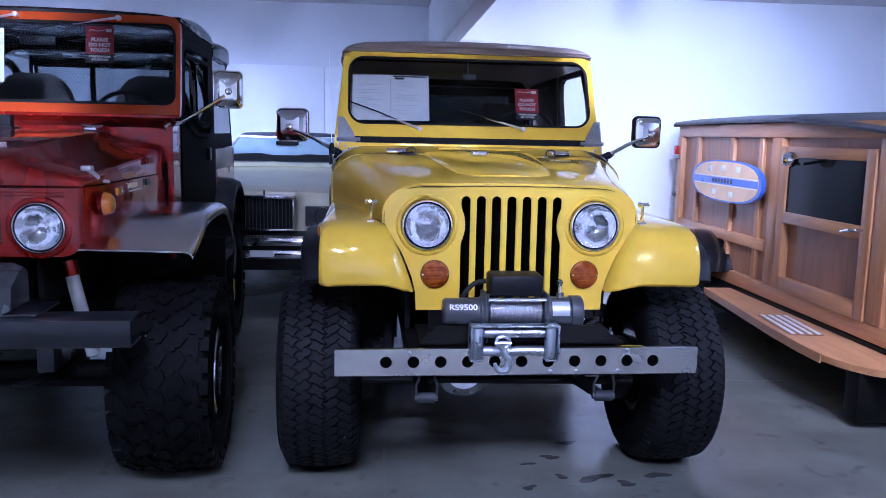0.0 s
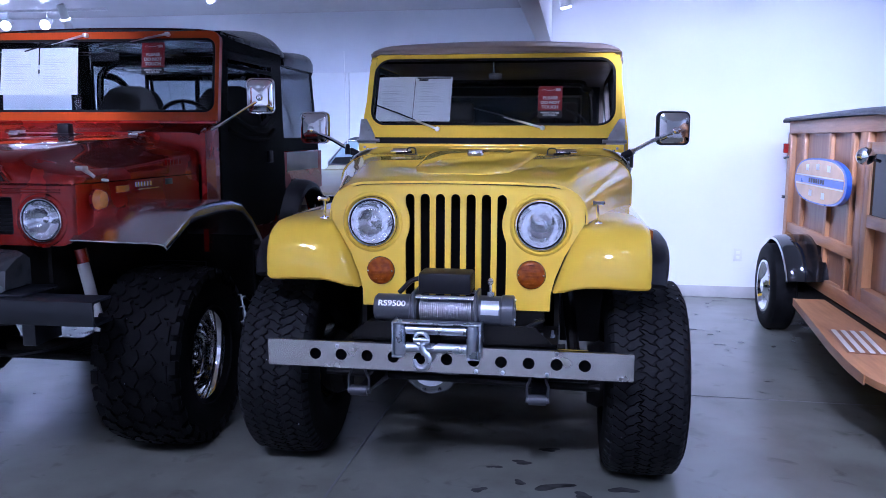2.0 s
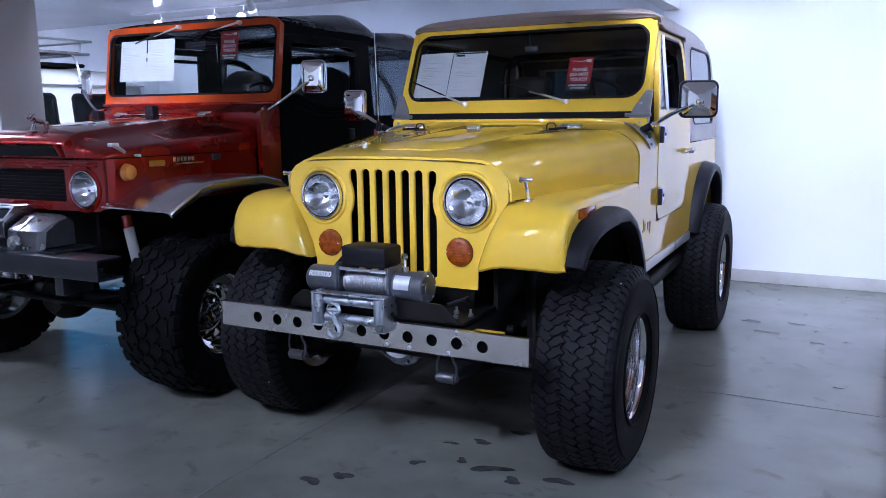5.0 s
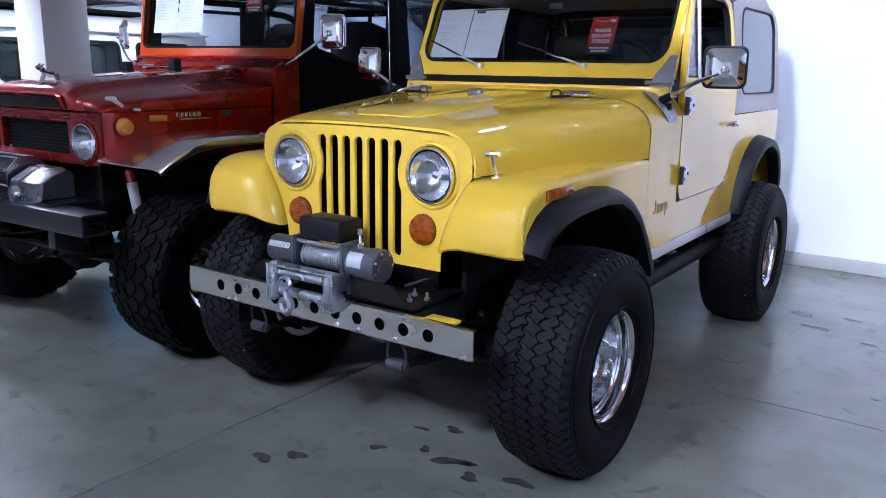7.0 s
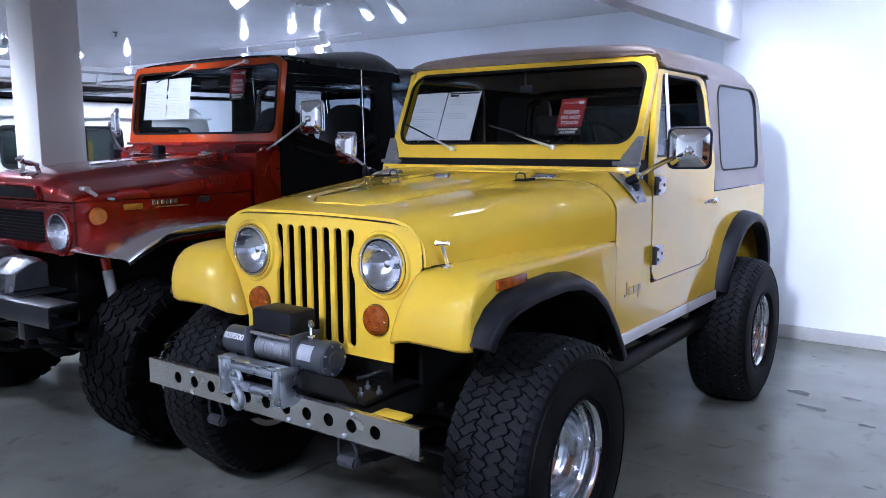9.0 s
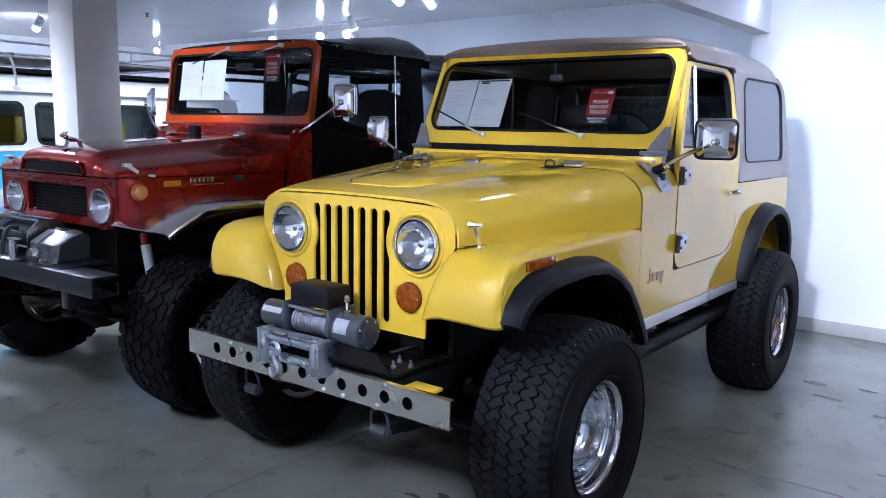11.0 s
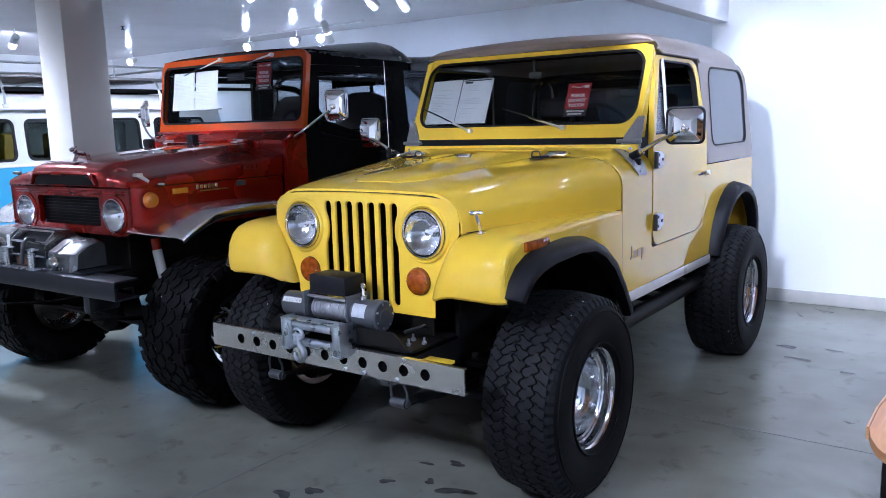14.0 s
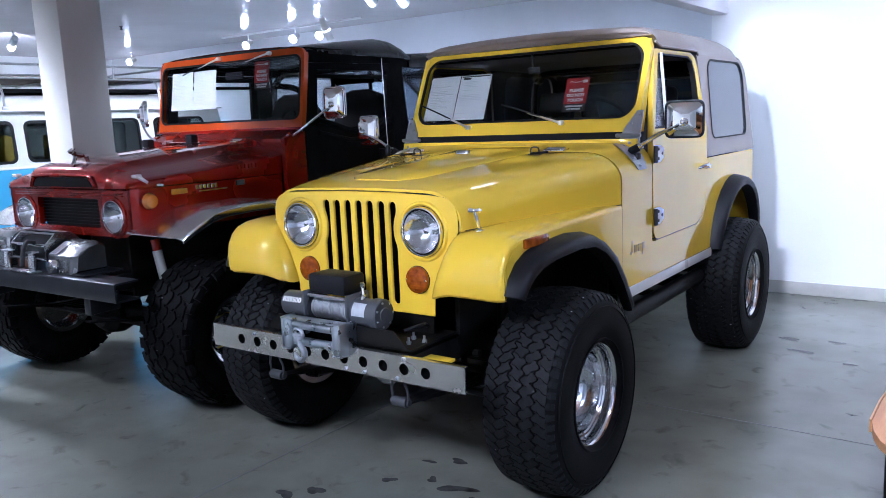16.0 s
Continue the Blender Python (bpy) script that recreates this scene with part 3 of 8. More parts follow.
def tread_mesh(R, half, style):
    """Interlocking blocks in rows with zigzag grooves between them, and lugs over the shoulders."""
    bm = bmesh.new()
    rng = random.Random(3)
    soft = style == "all_terrain"
    n, edges, amp, gap, slant, deep, curve = (62, (-0.82, -0.50, -0.17, 0.17, 0.50, 0.82), 0.012, 0.0034, 0.45, 0.015, 0.75) if soft else (30, (-0.96, -0.56, -0.18, 0.18, 0.56, 0.96), 0.014, 0.0085, 0.25, 0.022, 0.45)
    p = 2 * math.pi * R / n

    def zig(u, ph):
        q = (u / p + ph) % 1.0
        return amp * (4 * q - 1 if q < 0.5 else 3 - 4 * q)

    rows = len(edges) - 1
    for k in range(n):
        for i in range(rows):
            off = (0.5 * (i % 2) + 0.13 * i) * p
            lo_edge, hi_edge = edges[i] * half, edges[i + 1] * half
            s = 1 if i % 2 else -1
            us = [j * p / 4 for j in range(5)]
            us[0] += gap * 0.7
            us[-1] -= gap * 0.7
            bottom, top = [], []
            for u in us:
                sk = slant * s * (hi_edge - lo_edge) * 0.5
                ub, ut = u + off - sk, u + off + sk
                vb = lo_edge + gap + (zig(ub, 0.25 * i) if i > 0 else 0.0)
                vt = hi_edge - gap + (zig(ut, 0.25 * (i + 1)) if i < rows - 1 else 0.0)
                if not soft and i in (0, rows - 1) and (k % 2):
                    vb, vt = (vb + 0.018, vt) if i == 0 else (vb, vt - 0.018)
                bottom.append((ub, vb))
                top.append((ut, vt))
            # the ends of a block step sideways half-way across
            step = 0.16 * p * s
            (u0, v0), (u1, v1) = bottom[0], top[0]
            left = [(u1 + (u0 - u1) * 0.42 + step * 0.5, v1 + (v0 - v1) * 0.42), (u1 + (u0 - u1) * 0.58 - step * 0.5, v1 + (v0 - v1) * 0.58)]
            (u0, v0), (u1, v1) = bottom[-1], top[-1]
            right = [(u0 + (u1 - u0) * 0.42 - step * 0.5, v0 + (v1 - v0) * 0.42), (u0 + (u1 - u0) * 0.58 + step * 0.5, v0 + (v1 - v0) * 0.58)]
            tread_block(bm, R - rng.uniform(0, 0.0012), deep, bottom + right + top[::-1] + left, 2 * math.pi * k / n, curve)
        # shoulder lugs
        for s in (-1, 1):
            a0 = 2 * math.pi * (k + (0.25 if s > 0 else 0.6)) / n
            wide = (0.30 if soft else 0.34) * p
            long = 0.066 if k % 2 else 0.046
            drop = curve * (half * (0.8 if soft else 0.9)) ** 2
            lo = []
            for r, v in ((R - drop - 0.002, half * 0.79), (R - drop - 0.012, half * 0.87), (R - drop - 0.030, half * 0.935), (R - drop - 0.036, half * 0.92), (R - drop - 0.036, half * 0.79)) if soft else ((R - drop - 0.004, half * 0.86), (R - drop - 0.006, half * 1.02), (R - drop - long * 0.6, half * 1.045), (R - drop - long, half), (R - drop - long, half * 0.86)):
                lo.append((r, s * v))
            ends = []
            for u in (-wide, wide):
                ends.append([bm.verts.new((v, r * math.sin(a0 + u / R), r * math.cos(a0 + u / R))) for r, v in lo])
            bm.faces.new(ends[0])
            bm.faces.new(ends[1][::-1])
            for q in range(5):
                bm.faces.new((ends[0][q], ends[1][q], ends[1][(q + 1) % 5], ends[0][(q + 1) % 5]))
    return finish("tread", bm, TREAD if soft else RUBBER, 20)


def rim_mesh(rim_r, half, style):
    bm = bmesh.new()
    o = half * 0.80
    if style == "dish":
        pr = [(rim_r + 0.010, o - 0.004), (rim_r + 0.013, o + 0.004), (rim_r + 0.010, o + 0.011), (rim_r + 0.003, o + 0.012), (rim_r - 0.005, o + 0.006), (rim_r - 0.009, o - 0.004), (rim_r - 0.011, o - 0.034),
              (rim_r - 0.016, o - 0.040), (rim_r - 0.024, o - 0.041), (rim_r - 0.029, o - 0.047), (rim_r - 0.031, o - 0.085), (rim_r - 0.036, o - 0.125), (rim_r - 0.048, o - 0.138), (rim_r - 0.075, o - 0.136), (0.085, o - 0.118), (0.075, o - 0.108), (0.060, o - 0.106), (0.0, o - 0.106)]
    else:
        pr = [(rim_r + 0.010, o - 0.004), (rim_r + 0.012, o + 0.006), (rim_r + 0.002, o + 0.008), (rim_r - 0.010, o - 0.006), (rim_r - 0.016, o - 0.03), (rim_r - 0.030, o - 0.034), (rim_r - 0.034, o - 0.06),
              (rim_r - 0.050, o - 0.064), (rim_r - 0.055, o - 0.11), (rim_r - 0.075, o - 0.13), (0.10, o - 0.10), (0.088, o - 0.095), (0.0, o - 0.095)]
    pr += [(0.0, -half * 0.3), (rim_r - 0.06, -half * 0.3), (rim_r - 0.03, -half * 0.78), (rim_r - 0.002, -half * 0.78)]
    lathe(bm, pr, axis="x", seg=64)
    return finish("rim", bm, RIM_ALU if style == "dish" else CHROME)


class WheelKind:
    """Meshes of one kind of wheel, shared by its copies."""

    def __init__(self, R, half, rim_r, tread, rim):
        self.R, self.half, self.rim_r, self.style = R, half, rim_r, rim
        self.tyre, self.tread, self.rim = tyre_mesh(R, half, rim_r, tread == "all_terrain"), tread_mesh(R, half, tread), rim_mesh(rim_r, half, rim)
        o = half * 0.80
        bm = bmesh.new()
        out = o - (0.052 if rim == "dish" else 0.0)
        lathe(bm, [(0.0, out - 0.028), (0.022, out - 0.030), (0.034, out - 0.036), (0.040, out - 0.050), (0.052, out - 0.054), (0.054, o - 0.108)], axis="x", seg=28)
        self.hub = finish("hub_cap", bm, CHROME)
        bm = bmesh.new()
        lathe(bm, [(0.0, 0.022), (0.006, 0.021), (0.010, 0.012), (0.011, 0.0)], axis="x", seg=6)
        self.nut = finish("lug_nut", bm, CHROME)
        bm = bmesh.new()
        tube(bm, [(o - 0.06, 0, rim_r - 0.022), (o - 0.02, 0, rim_r - 0.034)], 0.005, 8)
        self.valve = finish("valve", bm, BLACK_PLASTIC)
        bm = bmesh.new()
        rng = random.Random(11)
        for _ in range(26):
            a, v, q = rng.uniform(0, 2 * math.pi), rng.uniform(-0.75, 0.75) * half, rng.uniform(0.0016, 0.0034)
            r = R - 0.004 - 0.6 * v * v
            bmesh.ops.create_icosphere(bm, subdivisions=1, radius=q, matrix=Matrix.Translation((v, r * math.sin(a), r * math.cos(a))))
        self.grit = finish("grit", bm, PAPER)
        self.slot_count = 0 if rim == "dish" else 10
        q = rim_r - 0.085
        bm = bmesh.new()
        box(bm, o - 0.128, o - 0.108, -0.012, 0.012, q - 0.02, q + 0.008, 0.004, 1)
        self.slot = finish("rim_slot", bm, BLACK_PAINT)

    def put(self, parent, x, y, side, turn=0.0, spin=0.0):
        m = pose(x, y, self.R - 0.012, 0, 0, (0 if side > 0 else 180) + turn) @ Matrix.Rotation(spin, 4, "X")
        t = new("tyre", self.tyre)
        t.matrix_basis, t.parent = m, parent
        t["label"] = "fat black off-road tyre with blocky tread"
        for name, me in (("tread", self.tread), ("rim", self.rim), ("hub_cap", self.hub), ("valve", self.valve), ("grit", self.grit)):
            o = new(name, me)
            o.parent = t
            if name == "rim":
                o["label"] = "polished deep-dish metal rim"
        for k in range(self.slot_count):
            o = new("rim_slot", self.slot)
            o.matrix_basis = Matrix.Rotation(2 * math.pi * k / self.slot_count, 4, "X")
            o.parent = t
        for k in range(5):
            a = 2 * math.pi * k / 5
            o = new("lug_nut", self.nut)
            o.matrix_basis = pose(self.half * 0.80 - (0.112 if self.style == "dish" else 0.102), 0.07 * math.sin(a), 0.07 * math.cos(a))
            o.parent = t
        return t


# ---- parts that both off-road cars have ----
def headlamp(parent, x, y, z, r=0.088, ring=0.102, mat=CHROME):
    bm = bmesh.new()
    lathe(bm, [(r + 0.004, 0.012), (r + 0.004, -0.004), (r + 0.007, -0.010), (ring - 0.004, -0.009), (ring, -0.001), (ring, 0.02)], (x, y, z), "y", 40)
    bezel = part("headlamp_bezel", bm, mat, parent, "chrome headlamp ring")
    bm = bmesh.new()
    lathe(bm, [(r + 0.004, -0.001), (r, 0.003), (r - 0.001, 0.010)], (x, y, z), "y", 40)
    part("lamp_seal", bm, GASKET_AND_SHADE, bezel, "black seal round the lamp glass")
    bm = bmesh.new()
    lathe(bm, [(r, -0.004), (r * 0.85, 0.022), (r * 0.6, 0.042), (r * 0.3, 0.055), (0.016, 0.060), (0.014, 0.03), (0.0, 0.028)], (x, y, z), "y", 40)
    part("reflector", bm, REFLECTOR, bezel)
    bm = bmesh.new()
    lathe(bm, [(r, -0.002), (r, -0.008), (r * 0.92, -0.019), (r * 0.7, -0.029), (r * 0.4, -0.036), (0.0, -0.039)], (x, y, z), "y", 40)
    lens = part("lens", bm, LENS_GLASS, bezel)
    lens.visible_shadow = False
    return bezel


REFLECTOR = material("lamp_reflector", (0.97, 0.98, 1.0), 0.15, 1.0, 0.0, 0.03, 60.0, 0.0, rough_vary=0.05)


def faceted(m, scale, strength):
    """Small cells that each throw the light their own way, as in fluted lamp glass."""
    nt = m.node_tree
    vo, bp, tc, mp = (nt.nodes.new(k) for k in ("ShaderNodeTexVoronoi", "ShaderNodeBump", "ShaderNodeTexCoord", "ShaderNodeMapping"))
    mp.inputs["Scale"].default_value = (1.5, 1.0, 1.0)
    vo.inputs["Scale"].default_value = scale
    bp.inputs["Strength"].default_value, bp.inputs["Distance"].default_value = strength, 0.01
    nt.links.new(tc.outputs["Object"], mp.inputs["Vector"])
    nt.links.new(mp.outputs[0], vo.inputs["Vector"])
    nt.links.new(vo.outputs["Distance"], bp.inputs["Height"])
    nt.links.new(bp.outputs["Normal"], nt.nodes["Principled BSDF"].inputs["Normal"])


faceted(REFLECTOR, 24.0, 0.15)


def turn_lamp(parent, x, y, z, r):
    bm = bmesh.new()
    lathe(bm, [(r + 0.0015, 0.004), (r + 0.0015, -0.003), (r - 0.001, -0.005)], (x, y, z), "y", 28)
    base = part("turn_lamp", bm, BLACK_PLASTIC, parent)
    bm = bmesh.new()
    lathe(bm, [(r, -0.004), (r - 0.003, -0.016), (r * 0.8, -0.021), (r * 0.45, -0.024), (0.0, -0.024)], (x, y, z), "y", 28)
    for k in range(-4, 5):   # level ribs
        h = k * r * 0.19
        e = math.sqrt(r * r * 0.62 - h * h)
        tube(bm, [(x - e, y - 0.0195, z + h), (x - e * 0.5, y - 0.0225, z + h), (x, y - 0.0235, z + h), (x + e * 0.5, y - 0.0225, z + h), (x + e, y - 0.0195, z + h)], 0.0022, 6)
    part("lens", bm, AMBER, base, "amber ribbed lens")
    for s in (-1, 1):
        bm = bmesh.new()
        lathe(bm, [(0.0, -0.021), (0.004, -0.020), (0.005, -0.012)], (x + s * r * 0.86, y, z), "y", 8)
        part("screw", bm, CHROME, base)


def wiper(parent, pivot, tip, place):
    """Arm and blade lying on the glass: pivot and tip in (x, z); place lifts them off the plane."""
    a, b = place(*pivot, -0.022), place(*tip, -0.020)
    bm = bmesh.new()
    lathe(bm, [(0.0, -0.02), (0.012, -0.018), (0.014, 0.0), (0.014, 0.012)], place(*pivot, -0.012), "y", 14)
    tube(bm, [a, a.lerp(b, 0.55)], [0.007, 0.0045], 8)
    w = part("wiper", bm, STEEL, parent, "steel wiper arm with a black blade")
    bm = bmesh.new()
    tube(bm, [a.lerp(b, 0.25), a.lerp(b, 0.6) + Vector((0, -0.004, 0.004)), b], 0.0045, 6)
    part("blade", bm, BLACK_PLASTIC, w)


def writing_bars(parent, mat, rows, name="print"):
    """Bars for print too small to read: rows of (x0, x1, z, height) on the face of a sheet in its own plane."""
    bm = bmesh.new()
    for x0, x1, z, h in rows:
        box(bm, x0, x1, -0.0012, -0.0004, z - h / 2, z + h / 2)
    return part(name, bm, mat, parent)


def paper_sheet(m, w, h, seed, header, curl=0.004):
    rng = random.Random(seed)
    ob = tagged(new("paper_sheet"), "white printed sheet behind the windscreen glass", "paper", "papers")
    ob.matrix_basis = m
    bm = bmesh.new()
    n = 8
    grid = [[bm.verts.new((w * i / n, curl * math.sin(3.1 * i / n + seed) * math.sin(2.2 * j / n), h * j / n)) for i in range(n + 1)] for j in range(n + 1)]
    for j in range(n):
        for i in range(n):
            bm.faces.new((grid[j][i], grid[j][i + 1], grid[j + 1][i + 1], grid[j + 1][i]))
    part("sheet", bm, PAPER, ob)
    rows = []
    z = h * 0.86
    while z > h * 0.12:
        if rng.random() < 0.62:
            x = w * 0.12 + rng.random() * w * 0.03
            rows.append((x, x + w * rng.uniform(0.25, 0.7), z - curl, 0.0024))
        z -= 0.0105
    o = writing_bars(ob, INK, rows)
    o.location.y = -curl
    if header:
        o = writing_bars(ob, DARK_INK, [(w * 0.05, w * 0.95, h * 0.965, 0.008), (w * 0.10, w * 0.35, h * 0.92, 0.012)], "heading")
        o.location.y = -curl
    return ob


def warning_card(m, w, h):
    ob = tagged(new("warning_card"), "red and black card with white lettering behind the windscreen", "sign", "warning cards")
    ob.matrix_basis = m
    part("card", boxes((-w / 2, w / 2, 0.0, 0.0012, -h * 0.27, h / 2)), TAG_RED, ob)
    part("lower_card", boxes((-w / 2, w / 2, 0.0, 0.0012, -h / 2, -h * 0.27)), TAG_BLACK, ob, "black lower strip of the card")
    for i, line in enumerate(("PLEASE", "DO NOT", "TOUCH")):
        lettering("lettering", line, w * 0.185, pose(0, -0.0008, h * (0.125 - 0.145 * i), 90, 0, 0) @ Matrix.Diagonal((1.06, 1, 1, 1)), TAG_WHITE, ob, bold=w * 0.006)
    for i, line in enumerate(("WHERE DREAMS", "ARE DRIVEN!")):
        lettering("small_lettering", line, w * 0.105, pose(0, -0.0008, -h * (0.345 + 0.082 * i), 90, 0, 0), TAG_WHITE, ob, bold=w * 0.004)
    bm = bmesh.new()
    tube(bm, [(-w * 0.36, -0.001, h * 0.36), (-w * 0.30, -0.001, h * 0.41), (-w * 0.1, -0.001, h * 0.365), (w * 0.1, -0.001, h * 0.38), (w * 0.2, -0.001, h * 0.41)], 0.0016, 5)
    box(bm, w * 0.22, w * 0.42, -0.0012, 0, h * 0.35, h * 0.43)
    part("emblem", bm, TAG_WHITE, ob)
    return ob


def seat(parent, x, y, z, w=0.44, tall=0.55, back=12, head=True, bucket=False):
    bm = bmesh.new()
    box(bm, x - w / 2, x + w / 2, y - 0.24, y + 0.24, z, z + 0.15, 0.05, 3)
    s = part("seat", bm, VINYL, parent, "dark vinyl seat")
    bm = bmesh.new()
    if bucket:   # tall back that narrows to rounded shoulders
        half = [(w * 0.5, 0.0), (w * 0.5, tall * 0.66), (w * 0.45, tall * 0.80), (w * 0.39, tall * 0.90), (w * 0.31, tall * 0.965), (w * 0.18, tall)]
        plate(bm, half + [(-u, v) for u, v in half[::-1]], lambda u, v, d: Vector((u, d - 0.06, v)), 0.11)
        bmesh.ops.bevel(bm, geom=[e for e in bm.edges if len(e.link_faces) == 2 and e.calc_face_angle(0) > 1.2], offset=0.02, segments=2, affect="EDGES")
    else:
        box(bm, -w / 2, w / 2, -0.06, 0.06, 0.0, tall, 0.05, 3)
    part("backrest", bm, VINYL, s, "", pose(x, y + 0.24, z + 0.10, -back, 0, 0))
    if head:
        bm = bmesh.new()
        box(bm, -w * 0.3, w * 0.3, -0.04, 0.05, tall + 0.03, tall + 0.19, 0.04, 3)
        for q in (-0.06, 0.06):
            tube(bm, [(q, 0, tall - 0.02), (q, 0, tall + 0.06)], 0.006, 6)
        part("headrest", bm, VINYL, s, "", pose(x, y + 0.24, z + 0.10, -back, 0, 0))
    return s


def steering_wheel(parent, x, y, z, r=0.2, tilt=35):
    bm = bmesh.new()
    ring = [(r * math.cos(2 * math.pi * k / 32), 0, r * math.sin(2 * math.pi * k / 32)) for k in range(32)]
    lo = []
    for px, _, pz in ring:
        d = Vector((px, 0, pz)).normalized()
        lo.append([Vector((px, 0, pz)) + d * (0.013 * math.cos(2 * math.pi * k / 8)) + Vector((0, 0.013 * math.sin(2 * math.pi * k / 8), 0)) for k in range(8)])
    rings(bm, lo + [lo[0]], cap=False)
    lathe(bm, [(0.0, -0.02), (0.04, -0.018), (0.055, 0.0), (0.05, 0.03)], (0, 0, 0), "y", 16)
    for a in (0, 120, 240):
        tube(bm, [(0, 0, 0), (r * math.sin(radians(a)), 0, r * math.cos(radians(a)))], 0.012, 6)
    tube(bm, [(0, 0, 0), (0, -0.35, 0)], 0.025, 8)
    return part("steering_wheel", bm, BLACK_PLASTIC, parent, "black three-spoke steering wheel", pose(x, y, z, tilt - 10, 0, 0))


def mirror_head(parent, centre, w, h, yaw, name="mirror", trim=True):
    """A chrome truck mirror with its back to -y, dished like a pyramid."""
    m = pose(*centre, 0, 0, yaw)
    bm = bmesh.new()
    o = rounded(-w / 2, w / 2, -h / 2, h / 2, 0.028, 4)
    lo = []
    for k, y in ((1.0, 0.014), (1.0, 0.0), (0.95, -0.010), (0.78, -0.018), (0.62, -0.034), (0.30, -0.038)):
        lo.append([Vector((u * k, y, v * k)) for u, v in o])
    rings(bm, lo)
    mr = part(name, bm, CHROME, parent, "chrome-backed wing mirror", m)
    bm = bmesh.new()
    lo = [[Vector((u * k, y, v * k)) for u, v in o] for k, y in ((1.0, -0.004), (1.07, -0.002), (1.085, 0.010), (1.06, 0.024), (0.95, 0.026), (0.95, 0.016))]
    rings(bm, lo, cap=False)
    part("mirror_trim", bm, BLACK_PLASTIC if trim else CHROME, mr)
    bm = bmesh.new()
    plate(bm, [(u * 0.96, v * 0.96) for u, v in o], on_y(0.016), 0.003)
    part("mirror_glass", bm, MIRROR, mr)
    bm = bmesh.new()
    lathe(bm, [(0.0, -0.058), (0.013, -0.056), (0.019, -0.048), (0.019, -0.034)], (0, 0, -0.012), "y", 14)
    part("clamp", bm, CHROME, mr)
    return mr


MIRROR = material("mirror_glass", (0.92, 0.92, 0.92), 0.02, 1.0, rough_vary=0.0)
AT = WheelKind(0.430, 0.168, 0.205, "all_terrain", "dish")
MT = WheelKind(0.43, 0.19, 0.208, "mud", "deep")

